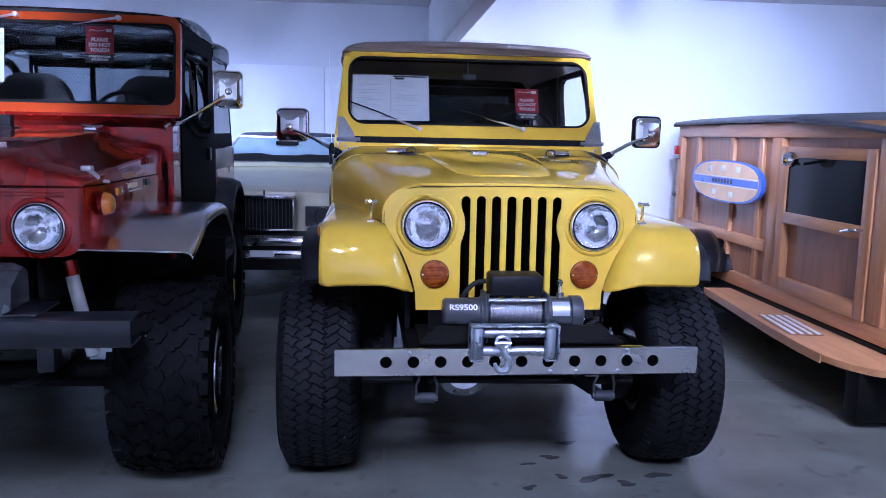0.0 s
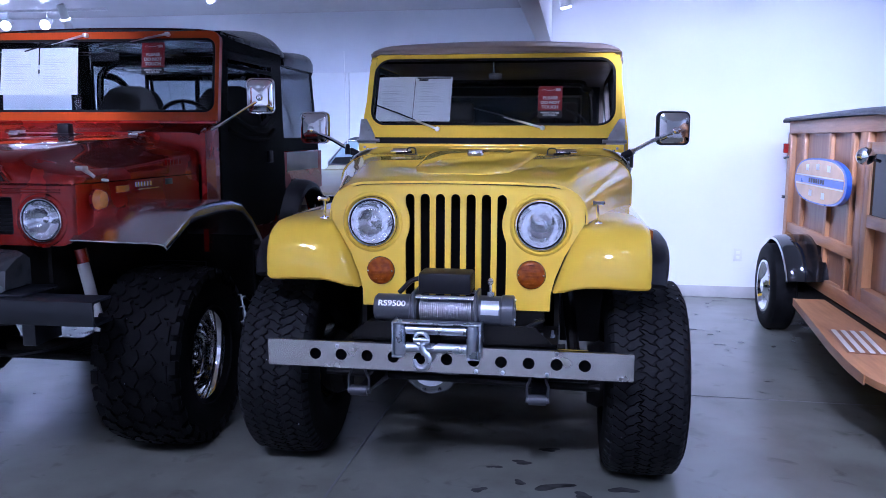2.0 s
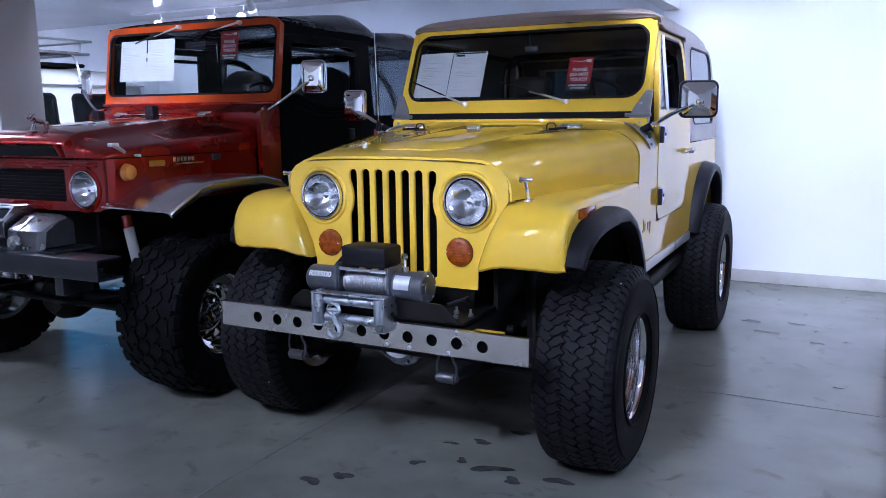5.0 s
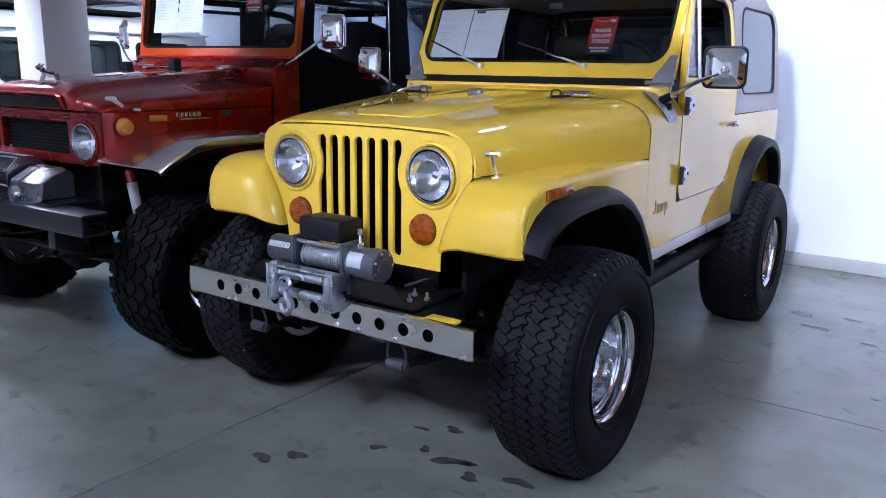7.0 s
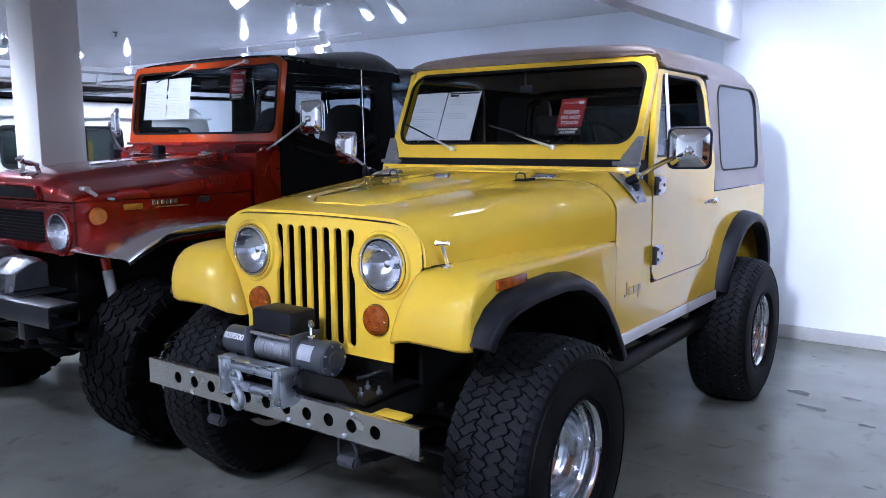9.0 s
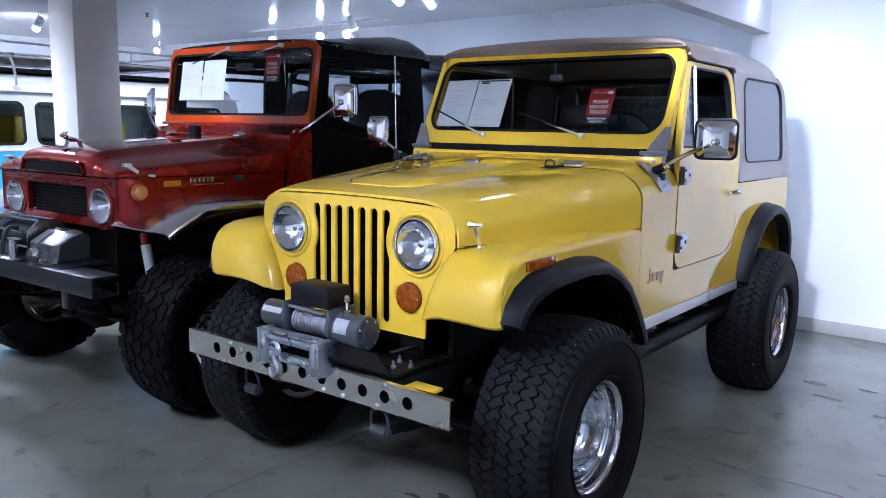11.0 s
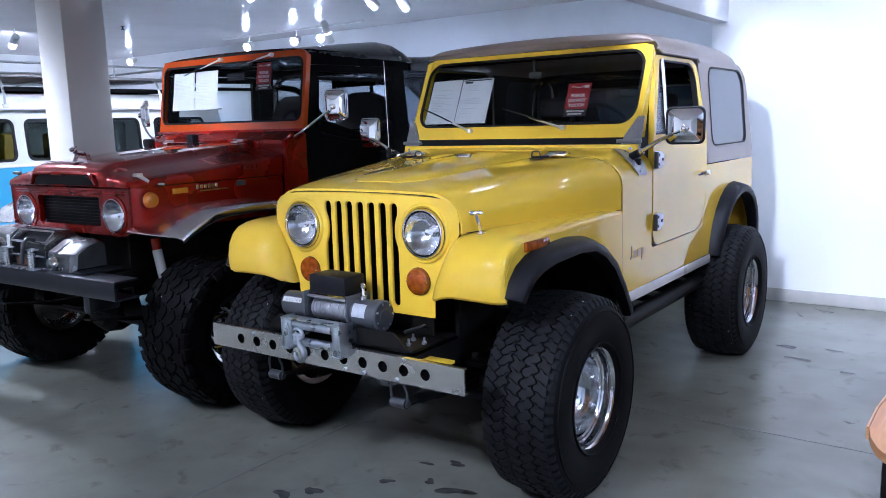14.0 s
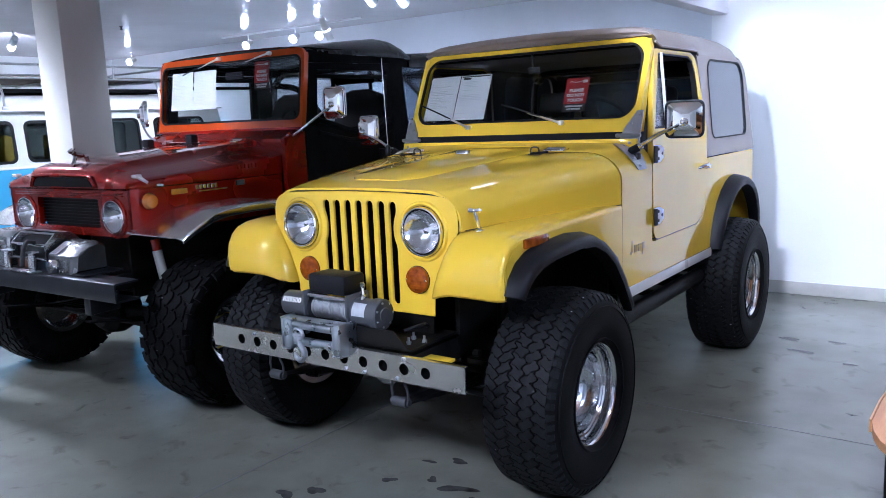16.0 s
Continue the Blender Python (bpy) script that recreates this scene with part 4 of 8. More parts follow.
# ---- the yellow off-road car ----
def yellow_car():
    car = thing("off_road_car", "yellow off-road car with taupe hardtop, steel bumper and winch", "car", pose(0.548, 3.14, 0, 0, 0, 0.7))

    # grille panel with seven slots
    right = [(0.384, 0.765), (0.386, 0.835), (0.402, 0.90), (0.436, 0.985), (0.478, 1.06), (0.513, 1.12), (0.513, 1.175), (0.504, 1.212), (0.482, 1.238), (0.445, 1.253), (0.38, 1.259), (0.25, 1.264), (0.12, 1.267)]
    outline = right + [(0.0, 1.268)] + [(-x, z) for x, z in right[::-1]]
    holes = []
    for i in range(7):
        c = (i - 3) * 0.0622
        w = 0.0195
        if abs(i - 3) < 3:
            holes.append(rounded(c - w, c + w, 0.795, 1.230, w - 0.001, 6))
        else:
            s = 1 if i > 3 else -1
            side = []
            for k in range(25):   # the outer edge gives way to the lamp bowl
                z = 0.816 + 0.394 * k / 24
                q = 0.153 ** 2 - (z - 1.112) ** 2
                side.append((s * min(s * c + w, 0.342 - math.sqrt(q) if q > 0 else 1.0), z))
            top = [(c + s * w * math.cos(radians(v)), 1.210 + w * math.sin(radians(v))) for v in range(20, 181, 20)]
            foot = [(c + s * w * math.cos(radians(v)), 0.815 + w * math.sin(radians(v))) for v in range(180, 341, 20)]
            o = side + top + foot
            holes.append(o if s > 0 else o[::-1])
    holes += [circle(s * 0.342, 1.112, 0.088, 28) for s in (-1, 1)]
    bm = bmesh.new()
    plate(bm, outline, on_y(0.0), 0.005, holes)
    grille = part("grille", bm, YELLOW, car, "yellow grille panel with seven upright slots")
    for hole in holes[:7]:   # the slot edges are rolled inwards
        n = len(hole)
        lo = [[], [], []]
        for i, (x, z) in enumerate(hole):
            (xa, za), (xb, zb) = hole[i - 1], hole[(i + 1) % n]
            d = math.hypot(xb - xa, zb - za) or 1.0
            nx, nz = (zb - za) / d, -(xb - xa) / d
            lo[0].append(Vector((x + nx * 0.0035, -0.0006, z + nz * 0.0035)))
            lo[1].append(Vector((x, 0.0022, z)))
            lo[2].append(Vector((x - nx * 0.001, 0.011, z - nz * 0.001)))
        bm = bmesh.new()
        rings(bm, lo, cap=False)
        part("slot_edge", bm, YELLOW, grille, angle=80)
    bm = boxes((-0.36, 0.36, 0.15, 0.18, 0.70, 1.24))
    part("radiator", bm, CORE_BLACK, grille)
    for s in (-1, 1):
        bm = bmesh.new()
        lathe(bm, [(0.126, 0.002), (0.119, -0.008), (0.112, -0.010), (0.106, -0.002), (0.106, 0.03)], (s * 0.342, 0, 1.112), "y", 40)
        part("headlamp_surround", bm, YELLOW, grille)
        # black ring drawn for the thin shadow between surround and bezel
        bm = bmesh.new()
        lathe(bm, [(0.105, -0.004), (0.102, -0.001), (0.098, 0.004), (0.098, 0.02)], (s * 0.342, 0, 1.112), "y", 36)
        part("lamp_gasket", bm, GASKET_AND_SHADE, grille)
        headlamp(car, s * 0.342, -0.010, 1.112, 0.0875, 0.103)
        turn_lamp(car, s * 0.308, 0.0, 0.912, 0.057)

    # hood
    secs = []
    for y, w, zt, rx, rz in ((0.006, 0.5155, 1.271, 0.15, 0.11), (0.008, 0.523, 1.282, 0.15, 0.115), (0.045, 0.531, 1.291, 0.155, 0.12), (0.10, 0.541, 1.300, 0.16, 0.125), (0.25, 0.574, 1.316, 0.165, 0.13), (0.5, 0.630, 1.337, 0.17, 0.13), (0.75, 0.692, 1.355, 0.17, 0.13), (1.0, 0.760, 1.372, 0.17, 0.13)):
        secs.append([Vector((x, y, z)) for x, z in arch(w, 1.118, zt - 0.012, rx, rz)])
    bm = bmesh.new()
    rings(bm, secs, cap=False, closed=False)
    hood = part("hood", bm, YELLOW, car, "yellow hood", angle=40)
    bm = bmesh.new()   # raised middle of the hood
    lo = []
    for y, w, zt in ((0.13, 0.10, 1.305), (0.20, 0.17, 1.315), (0.35, 0.20, 1.328), (0.65, 0.23, 1.351), (0.985, 0.26, 1.376)):
        e = 0.012 if y > 0.15 else 0.002
        lo.append([Vector((x, y, z)) for x, z in ((w + 0.03, zt - 0.02), (w + 0.028, zt - 0.004), (w + 0.008, zt + e * 0.6), (w * 0.6, zt + e), (0, zt + e + 0.003), (-w * 0.6, zt + e), (-w - 0.008, zt + e * 0.6), (-w - 0.028, zt - 0.004), (-w - 0.03, zt - 0.02))])
    rings(bm, lo)
    part("hood_dome", bm, YELLOW, hood, angle=40)
    for s in (-1, 1):   # rubber-tipped hood catches
        bm = bmesh.new()
        tube(bm, [(s * 0.568, 0.075, 1.112), (s * 0.560, 0.05, 1.195)], 0.0065, 8)
        tube(bm, [(s * 0.537, 0.043, 1.199), (s * 0.541, 0.043, 1.199), (s * 0.548, 0.045, 1.199), (s * 0.556, 0.046, 1.199), (s * 0.578, 0.049, 1.200), (s * 0.584, 0.050, 1.200), (s * 0.590, 0.051, 1.200)], [0.006, 0.011, 0.011, 0.0075, 0.0075, 0.010, 0.005], 10)
        box(bm, s * 0.568 - 0.016, s * 0.568 + 0.016, 0.055, 0.095, 1.108, 1.122, 0.004)
        part("hood_catch", bm, CHROME, hood, "chrome hood catch")
    # hinges, tie-down loops and washer badge near the windscreen
    for s in (-1, 1):
        bm = bmesh.new()
        box(bm, s * 0.43 - 0.055, s * 0.43 + 0.055, 0.955, 1.03, 1.375, 1.388, 0.004)
        tube(bm, [(s * 0.43 - 0.05, 0.995, 1.39), (s * 0.43 + 0.05, 0.995, 1.39)], 0.008, 8)
        part("hood_hinge", bm, CHROME, hood, "chrome hood hinge")
        bm = bmesh.new()
        tube(bm, smooth_path([(s * 0.36 - 0.024, 0.90, 1.368), (s * 0.36 - 0.022, 0.90, 1.392), (s * 0.36 - 0.012, 0.90, 1.402), (s * 0.36 + 0.012, 0.90, 1.402), (s * 0.36 + 0.022, 0.90, 1.392), (s * 0.36 + 0.024, 0.90, 1.368)], 3), 0.004, 6)
        box(bm, s * 0.36 - 0.034, s * 0.36 + 0.034, 0.89, 0.91, 1.366, 1.372, 0.002)
        part("footman_loop", bm, GUNMETAL, hood)
        bm = bmesh.new()
        tube(bm, [(s * 0.40 - 0.03, 0.84, 1.374), (s * 0.40 + 0.05, 0.87, 1.380)], 0.006, 6)
        part("washer_nozzle", bm, BLACK_PLASTIC, hood)
    bm = bmesh.new()
    lo = [[Vector((-0.02 + u, 0.84 + v, 1.377 + h)) for u, v in rounded(-k * 0.042, k * 0.042, -k * 0.018, k * 0.018, k * 0.017, 4)] for k, h in ((1.0, 0.0), (1.0, 0.012), (0.8, 0.018))]
    rings(bm, lo)
    part("hood_emblem", bm, CHROME, hood)

    # dark gaps round the hood
    bm = bmesh.new()
    tube(bm, [(x, 0.002, z) for x, z in arch(0.5145, 1.12, 1.2590, 0.15, 0.11)], 0.0015, 6)
    part("hood_gap", bm, GASKET_AND_SHADE, hood)
    for s in (-1, 1):
        bm = bmesh.new()
        tube(bm, [(s * (w + 0.001), y, 1.1205) for y, w in ((0.03, 0.527), (0.10, 0.541), (0.25, 0.574), (0.5, 0.630), (0.75, 0.692), (1.0, 0.760))], 0.0022, 6)
        part("hood_gap", bm, GASKET_AND_SHADE, hood)
        bm = bmesh.new()
        tube(bm, [(s * 0.7660, 1.003, 0.70), (s * 0.7660, 1.003, 1.10)], 0.0016, 6)
        part("cowl_gap", bm, GASKET_AND_SHADE, car)
    bm = bmesh.new()
    tube(bm, [(x, 1.003, z) for x, z in arch(0.7635, 1.10, 1.3625, 0.17, 0.128)], 0.0009, 5)
    part("hood_gap", bm, GASKET_AND_SHADE, hood)

    # fenders
    prof = [(-0.108, 0.888), (-0.112, 0.92), (-0.110, 0.97), (-0.098, 1.02), (-0.072, 1.063), (-0.035, 1.092), (0.02, 1.110), (0.10, 1.119), (0.25, 1.124), (0.45, 1.126), (0.7, 1.127), (1.0, 1.128)]
    arch_f = [(-0.075, 0.90), (-0.05, 0.955), (0.0, 1.003), (0.07, 1.034), (0.18, 1.052), (0.40, 1.060), (0.55, 1.045), (0.68, 0.995), (0.80, 0.92), (0.92, 0.80), (1.02, 0.68), (1.05, 0.64)]
    for s in (-1, 1):
        bm = bmesh.new()
        lo = []
        for y, z in prof:
            f = max(0.0, min(1.0, (z - 0.84) / 0.28))
            xin = 0.386 + 0.127 * f ** 1.25 if y < 0.05 else 0.45
            t = min(1.0, max(0.0, (z - 0.888) / 0.22))
            dip = 0.034 * (1 - t) ** 2
            row = [Vector((s * (xin - 0.004), max(y, 0.025), z - dip))]
            out = max(0.0, -y) / 0.11
            for q, dz, dy in ((0.0, -dip, 0.070 * out), (0.05, -dip * 0.8, 0.046 * out), (0.12, -dip * 0.6, 0.026 * out), (0.22, -dip * 0.2, 0.011 * out), (0.35, 0.003, 0.003 * out), (0.7, 0.003, 0.0), (0.86, 0.0, 0.002), (0.94, -0.004 * t, 0.008), (0.98, -0.014 * t, 0.018), (1.0, -0.035 * t, 0.034)):
                row.append(Vector((s * (xin + (0.768 - xin) * q), y + dy * (1 - 0.6 * t if q > 0.4 else 1), z + dz)))
            lo.append(row)
        inner = [[v + Vector((-s * 0.004, 0.012, -0.010)) for v in row] for row in lo]
        rings(bm, [a + b[::-1] for a, b in zip(lo, inner)])
        f = part("fender", bm, YELLOW, car, "yellow front fender", angle=40)
        bm = bmesh.new()   # the side of the fender, down to the wheel arch
        top = [(y + 0.03, max(z - 0.03, 0.893)) for y, z in prof[1:6]] + [(y, 1.095) for y in (0.05, 0.25, 0.45, 0.7, 1.0)]
        o = [(-0.070, 0.889)] + top + [(1.0, 0.70)] + [(y, z - 0.03) for y, z in arch_f[::-1] if -0.04 < y < 0.99]
        plate(bm, o, on_x(s * 0.768, s), 0.014)
        part("fender_side", bm, YELLOW, f)
        # wheel-arch flare
        bm = bmesh.new()
        lo = []
        n = len(arch_f)
        for i, (y, z) in enumerate(arch_f):
            a, b = arch_f[max(i - 1, 0)], arch_f[min(i + 1, n - 1)]
            d = Vector((b[0] - a[0], b[1] - a[1])).normalized()
            nx, nz = -d.y, d.x
            w = 0.085 * (0.55 + 0.45 * math.sin(math.pi * min(1, (i + 1.5) / n)))
            row = []
            for q, dn in ((0.0, 0.012), (0.3, 0.008), (0.75, -0.002), (0.95, -0.016), (1.0, -0.034), (0.95, -0.050), (0.5, -0.056), (0.0, -0.050)):
                row.append(Vector((s * (0.767 + w * q), y + nx * dn * -1 * -1, z + nz * dn)))
            lo.append(row)
        rings(bm, lo)
        part("wheel_flare", bm, BLACK_PLASTIC, car, "black rubber wheel-arch flare", angle=45)
        bm = boxes((min(s * 0.766, s * 0.782), max(s * 0.766, s * 0.782), 0.06, 0.245, 1.056, 1.094, 0.006))
        part("side_marker", bm, AMBER, car, "amber side marker lamp")
        bm = bmesh.new()   # dark well behind the wheel
        box(bm, min(s * 0.40, s * 0.42), max(s * 0.40, s * 0.42), 0.12, 1.0, 0.55, 1.11)
        box(bm, min(s * 0.42, s * 0.765), max(s * 0.42, s * 0.70), 0.97, 0.995, 0.40, 1.11)
        part("inner_fender", bm, CHASSIS, car)

    # tub sides with the door opening and the rear wheel arch
    rear_arch = [(2.83 + 0.46 * math.cos(radians(a)), 0.63 + 0.46 * math.sin(radians(a))) for a in range(170, 9, -10)]
    for s in (-1, 1):
        bm = bmesh.new()
        o = [(1.004, 0.705), (1.004, 1.245), (1.30, 1.245), (1.385, 1.245), (1.385, 0.90), (1.40, 0.885), (2.10, 0.885), (2.20, 0.93), (2.262, 1.05), (2.268, 1.262), (3.28, 1.262), (3.30, 1.20), (3.30, 0.72)]
        o += rear_arch[::-1]
        plate(bm, o, on_x(s * 0.766, s), 0.03)
        tub = part("tub_side", bm, YELLOW, car, "yellow body side")
        # rear flare
        bm = bmesh.new()
        lo = []
        pts = [(2.83 + 0.47 * math.cos(radians(a)), 0.63 + 0.47 * math.sin(radians(a))) for a in range(172, -1, -12)]
        for i, (y, z) in enumerate(pts):
            d = Vector((y - 2.83, z - 0.63)).normalized()
            w = 0.09 * (0.6 + 0.4 * math.sin(math.pi * (i + 1) / (len(pts) + 1)))
            lo.append([Vector((s * (0.766 + w * q), y + d.x * dn, z + d.y * dn)) for q, dn in ((0.0, 0.022), (0.35, 0.016), (0.8, 0.004), (0.97, -0.012), (1.0, -0.03), (0.9, -0.045), (0.4, -0.05), (0.0, -0.045))])
        rings(bm, lo)
        part("wheel_flare", bm, BLACK_PLASTIC, car, "black rubber wheel-arch flare", angle=45)
        # door with window frame
        bm = bmesh.new()
        o = [(1.392, 0.965)] + [(1.392 + 0.07 - 0.07 * math.cos(radians(a)), 0.962 - 0.07 * math.sin(radians(a))) for a in (15, 40, 65, 90)] + [(2.06, 0.893), (2.14, 0.912), (2.20, 0.965), (2.235, 1.04), (2.258, 1.15), (2.262, 1.44), (2.20, 1.79), (2.17, 1.845), (2.10, 1.872), (1.56, 1.872), (1.53, 1.862)]
        o = [(1.392, 1.44)] + o[0:]
        win = [(1.432, 1.462), (2.182, 1.462), (2.157, 1.765), (2.122, 1.826), (2.06, 1.850), (1.587, 1.850)]
        o = [(1.392, 1.44), (1.392, 0.965)] + o[2:]

        def door_place(u, v, d, s=s):
            return Vector((s * (0.771 - max(0.0, v - 1.40) * 0.115 - d), u, v))
        plate(bm, o, door_place, 0.028, [win])
        door = part("door", bm, YELLOW, car, "yellow door with a framed side window")
        bm = bmesh.new()
        plate(bm, [(1.83 + (u - 1.83) * 0.985, 1.38 + (v - 1.38) * 0.985) for u, v in o], lambda u, v, d: door_place(u, v, d + 0.030), 0.006, [win])
        part("door_trim", bm, VINYL, door, "black trim inside the door")
        bm = bmesh.new()
        cu, cv = 1.83, 1.20
        gap = [(cu + (u - cu) * 1.012, cv + (v - cv) * 1.017) for u, v in o if v < 1.43]
        plate(bm, gap, lambda u, v, d: Vector((s * (0.7672 - d), u, v)), 0.002)
        part("door_gap", bm, GASKET_AND_SHADE, door)
        bm = bmesh.new()
        plate(bm, [(1.434, 1.462), (1.592, 1.462), (1.624, 1.850), (1.589, 1.850)], lambda u, v, d: door_place(u, v, d + 0.012), 0.003)
        g = part("vent_window", bm, DARK_GLASS, door)
        g.visible_shadow = False
        if s < 0:   # only this side's window is wound up
            bm = bmesh.new()
            plate(bm, [(1.604, 1.462), (2.182, 1.462), (2.157, 1.765), (2.122, 1.826), (2.06, 1.850), (1.634, 1.850)], lambda u, v, d: door_place(u, v, d + 0.012), 0.003)
            part("door_window", bm, DIMMED_GLASS, door).visible_shadow = False
        bm = bmesh.new()   # black channel round the window
        inner = [(u + 0.012 if u < 1.5 else u - 0.010, v + 0.010) if v < 1.5 else (u - 0.010 if u > 1.9 else u + 0.012, v - 0.010) for u, v in win]
        plate(bm, win, lambda u, v, d: door_place(u, v, d + 0.003), 0.030, [inner])
        part("window_channel", bm, GASKET_AND_SHADE, door)
        bm = bmesh.new()
        tube(bm, [door_place(1.598, 1.455, 0.0), door_place(1.628, 1.853, 0.0)], 0.009, 6)
        part("vent_bar", bm, BRIGHT_METAL, door)
        for z in (1.335, 1.015):
            bm = bmesh.new()
            plate(bm, [(1.395, z - 0.044), (1.46, z - 0.044), (1.515, z - 0.024), (1.515, z + 0.026), (1.46, z + 0.044), (1.395, z + 0.044)], on_x(s * 0.780, s), 0.008)
            hg = part("door_hinge", bm, BRIGHT_METAL, door, "bright steel door hinge")
            bm = bmesh.new()
            tube(bm, [(s * 0.786, 1.385, z - 0.042), (s * 0.786, 1.385, z + 0.042)], 0.011, 10)
            part("hinge_barrel", bm, GUNMETAL, hg)
            for q, r in ((1.435, 0.024), (1.435, -0.024), (1.488, 0.0)):
                part("hinge_bolt", rod((s * 0.779, q, z + r), (s * 0.785, q, z + r), 0.008, 8), GUNMETAL, hg)
        bm = bmesh.new()
        tube(bm, smooth_path([(s * 0.772, 2.10, 1.215), (s * 0.80, 2.11, 1.225), (s * 0.806, 2.15, 1.228), (s * 0.80, 2.215, 1.222)], 4), 0.009, 8)
        tube(bm, [(s * 0.772, 2.215, 1.215), (s * 0.802, 2.215, 1.222)], 0.016, 12)
        part("door_handle", bm, CHROME, door, "chrome push-button door handle")
        # sill strip and side bar
        part("sill_strip", boxes((min(s * 0.768, s * 0.774), max(s * 0.768, s * 0.774), 1.07, 2.36, 0.655, 0.708, 0.002)), WHITE_PAINT, car, "white sill strip")
        bm = rod((s * 0.70, 1.0, 0.53), (s * 0.70, 2.42, 0.53), 0.045, 16)
        for y in (1.25, 1.7, 2.2):
            tube(bm, [(s * 0.70, y, 0.53), (s * 0.42, y, 0.56)], 0.022, 8)
        part("side_bar", bm, CHASSIS, car, "black tubular side bar")
        # raised badge, drawn as plain strokes
        bm = bmesh.new()
        for y0, y1, z0, z1 in ((1.115, 1.127, 0.87, 0.93), (1.10, 1.115, 0.865, 0.878), (1.145, 1.180, 0.868, 0.905), (1.195, 1.230, 0.868, 0.905), (1.245, 1.256, 0.845, 0.905), (1.256, 1.28, 0.872, 0.905)):
            box(bm, min(s * 0.766, s * 0.769), max(s * 0.766, s * 0.769), y0, y1, z0, z1, 0.001, 1)
        part("badge", bm, GOLD_PRINT, tub)
    part("tub_rear", boxes((-0.766, 0.766, 3.275, 3.30, 0.72, 1.262, 0.01)), YELLOW, car)
    part("tub_floor", boxes((-0.74, 0.74, 1.0, 3.27, 0.64, 0.68), (-0.42, 0.42, 0.10, 1.0, 0.62, 0.66)), CHASSIS, car)
    part("firewall", boxes((-0.735, 0.735, 1.02, 1.05, 0.66, 1.14), (-0.60, 0.60, 1.02, 1.05, 1.14, 1.33)), CHASSIS, car)

    # cowl
    bm = bmesh.new()
    lo = []
    for y, zt in ((1.006, 1.362), (1.10, 1.372), (1.22, 1.392), (1.285, 1.402), (1.384, 1.404)):
        lo.append([Vector((x, y, z)) for x, z in arch(0.7655, 1.15, zt, 0.17, 0.125)])
    rings(bm, lo)
    cowl = part("cowl", bm, YELLOW, car, "yellow cowl", angle=40)
    part("cowl_vent", boxes((-0.20, 0.25, 1.12, 1.20, 1.392, 1.400, 0.003)), YELLOW, cowl)

    # windscreen frame, glass and seal
    ws = lean(1.29, 1.44, 0.46)
    out = rounded(-0.722, 0.722, 1.455, 1.938, [0.01, 0.01, 0.075, 0.075], 7)
    hole = rounded(-0.688, 0.688, 1.526, 1.905, 0.088, 7)
    bm = bmesh.new()
    plate(bm, out, ws, 0.035, [hole])
    frame_ob = part("windscreen_frame", bm, YELLOW, car, "yellow windscreen frame")
    bm = bmesh.new()
    plate(bm, rounded(-0.691, 0.691, 1.523, 1.908, 0.091, 7), lambda u, v, d: ws(u, v, d - 0.004), 0.012, [rounded(-0.678, 0.678, 1.535, 1.896, 0.080, 7)])
    part("windscreen_seal", bm, GASKET_AND_SHADE, frame_ob)
    bm = bmesh.new()
    plate(bm, rounded(-0.682, 0.682, 1.531, 1.900, 0.07, 6), lambda u, v, d: ws(u, v, d + 0.012), 0.004)
    g = part("windscreen_glass", bm, GLASS, frame_ob)
    g.visible_shadow = False
    bm = bmesh.new()
    plate(bm, [(-0.72, 1.418), (0.72, 1.418), (0.72, 1.458), (-0.72, 1.458)], lambda u, v, d: ws(u, v, d + 0.002), 0.05)
    part("cowl_seal", bm, GASKET_AND_SHADE, frame_ob, "black rubber strip under the windscreen")
    for s in (-1, 1):   # side returns of the frame, back to the doors
        bm = bmesh.new()
        plate(bm, [(1.325, 1.452), (1.384, 1.452), (1.520, 1.868), (1.526, 1.905), (1.512, 1.92), (1.49, 1.905), (1.470, 1.80)], lambda u, v, d, s=s: Vector((s * (0.7225 - max(0.0, v - 1.80) * 0.08 - d), u, v)), 0.03)
        part("frame_return", bm, YELLOW, frame_ob)
    part("cowl_lip", boxes((-0.735, 0.735, 1.255, 1.285, 1.375, 1.421, 0.006)), YELLOW, frame_ob)
    wiper(frame_ob, (-0.294, 1.503), (-0.68, 1.645), ws)
    wiper(frame_ob, (0.294, 1.510), (-0.095, 1.620), ws)
    for s in (-1, 1):   # hinge brackets of the folding windscreen
        bm = bmesh.new()
        o = [(s * 0.64, 1.418), (s * 0.735, 1.30), (s * 0.742, 1.34), (s * 0.742, 1.56), (s * 0.71, 1.56), (s * 0.655, 1.47)]
        plate(bm, o if s > 0 else o[::-1], lambda u, v, d: ws(u, max(v, 1.36), d - 0.012) + Vector((0, 0, v - max(v, 1.36))), 0.01)
        tube(bm, [ws(s * 0.62, 1.437, -0.016), ws(s * 0.75, 1.437, -0.016)], 0.010, 8)
        for u, v in ((0.725, 1.535), (0.69, 1.495), (0.70, 1.40), (0.725, 1.345)):
            tube(bm, [ws(s * u, v, -0.010), ws(s * u, v, -0.022)], 0.008, 6)
        part("windscreen_hinge", bm, HINGE_GREY, frame_ob, "steel windscreen hinge bracket")
        # mirror and its arm
        bm = bmesh.new()
        tube(bm, smooth_path([(s * 0.735, 1.205, 1.365), (s * 0.80, 1.195, 1.400), (s * 0.88, 1.19, 1.445), (s * 0.975, 1.185, 1.483)], 4), 0.010, 8)
        tube(bm, [(s * 0.768, 1.199, 1.378), (s * 0.785, 1.197, 1.390)], 0.016, 10)
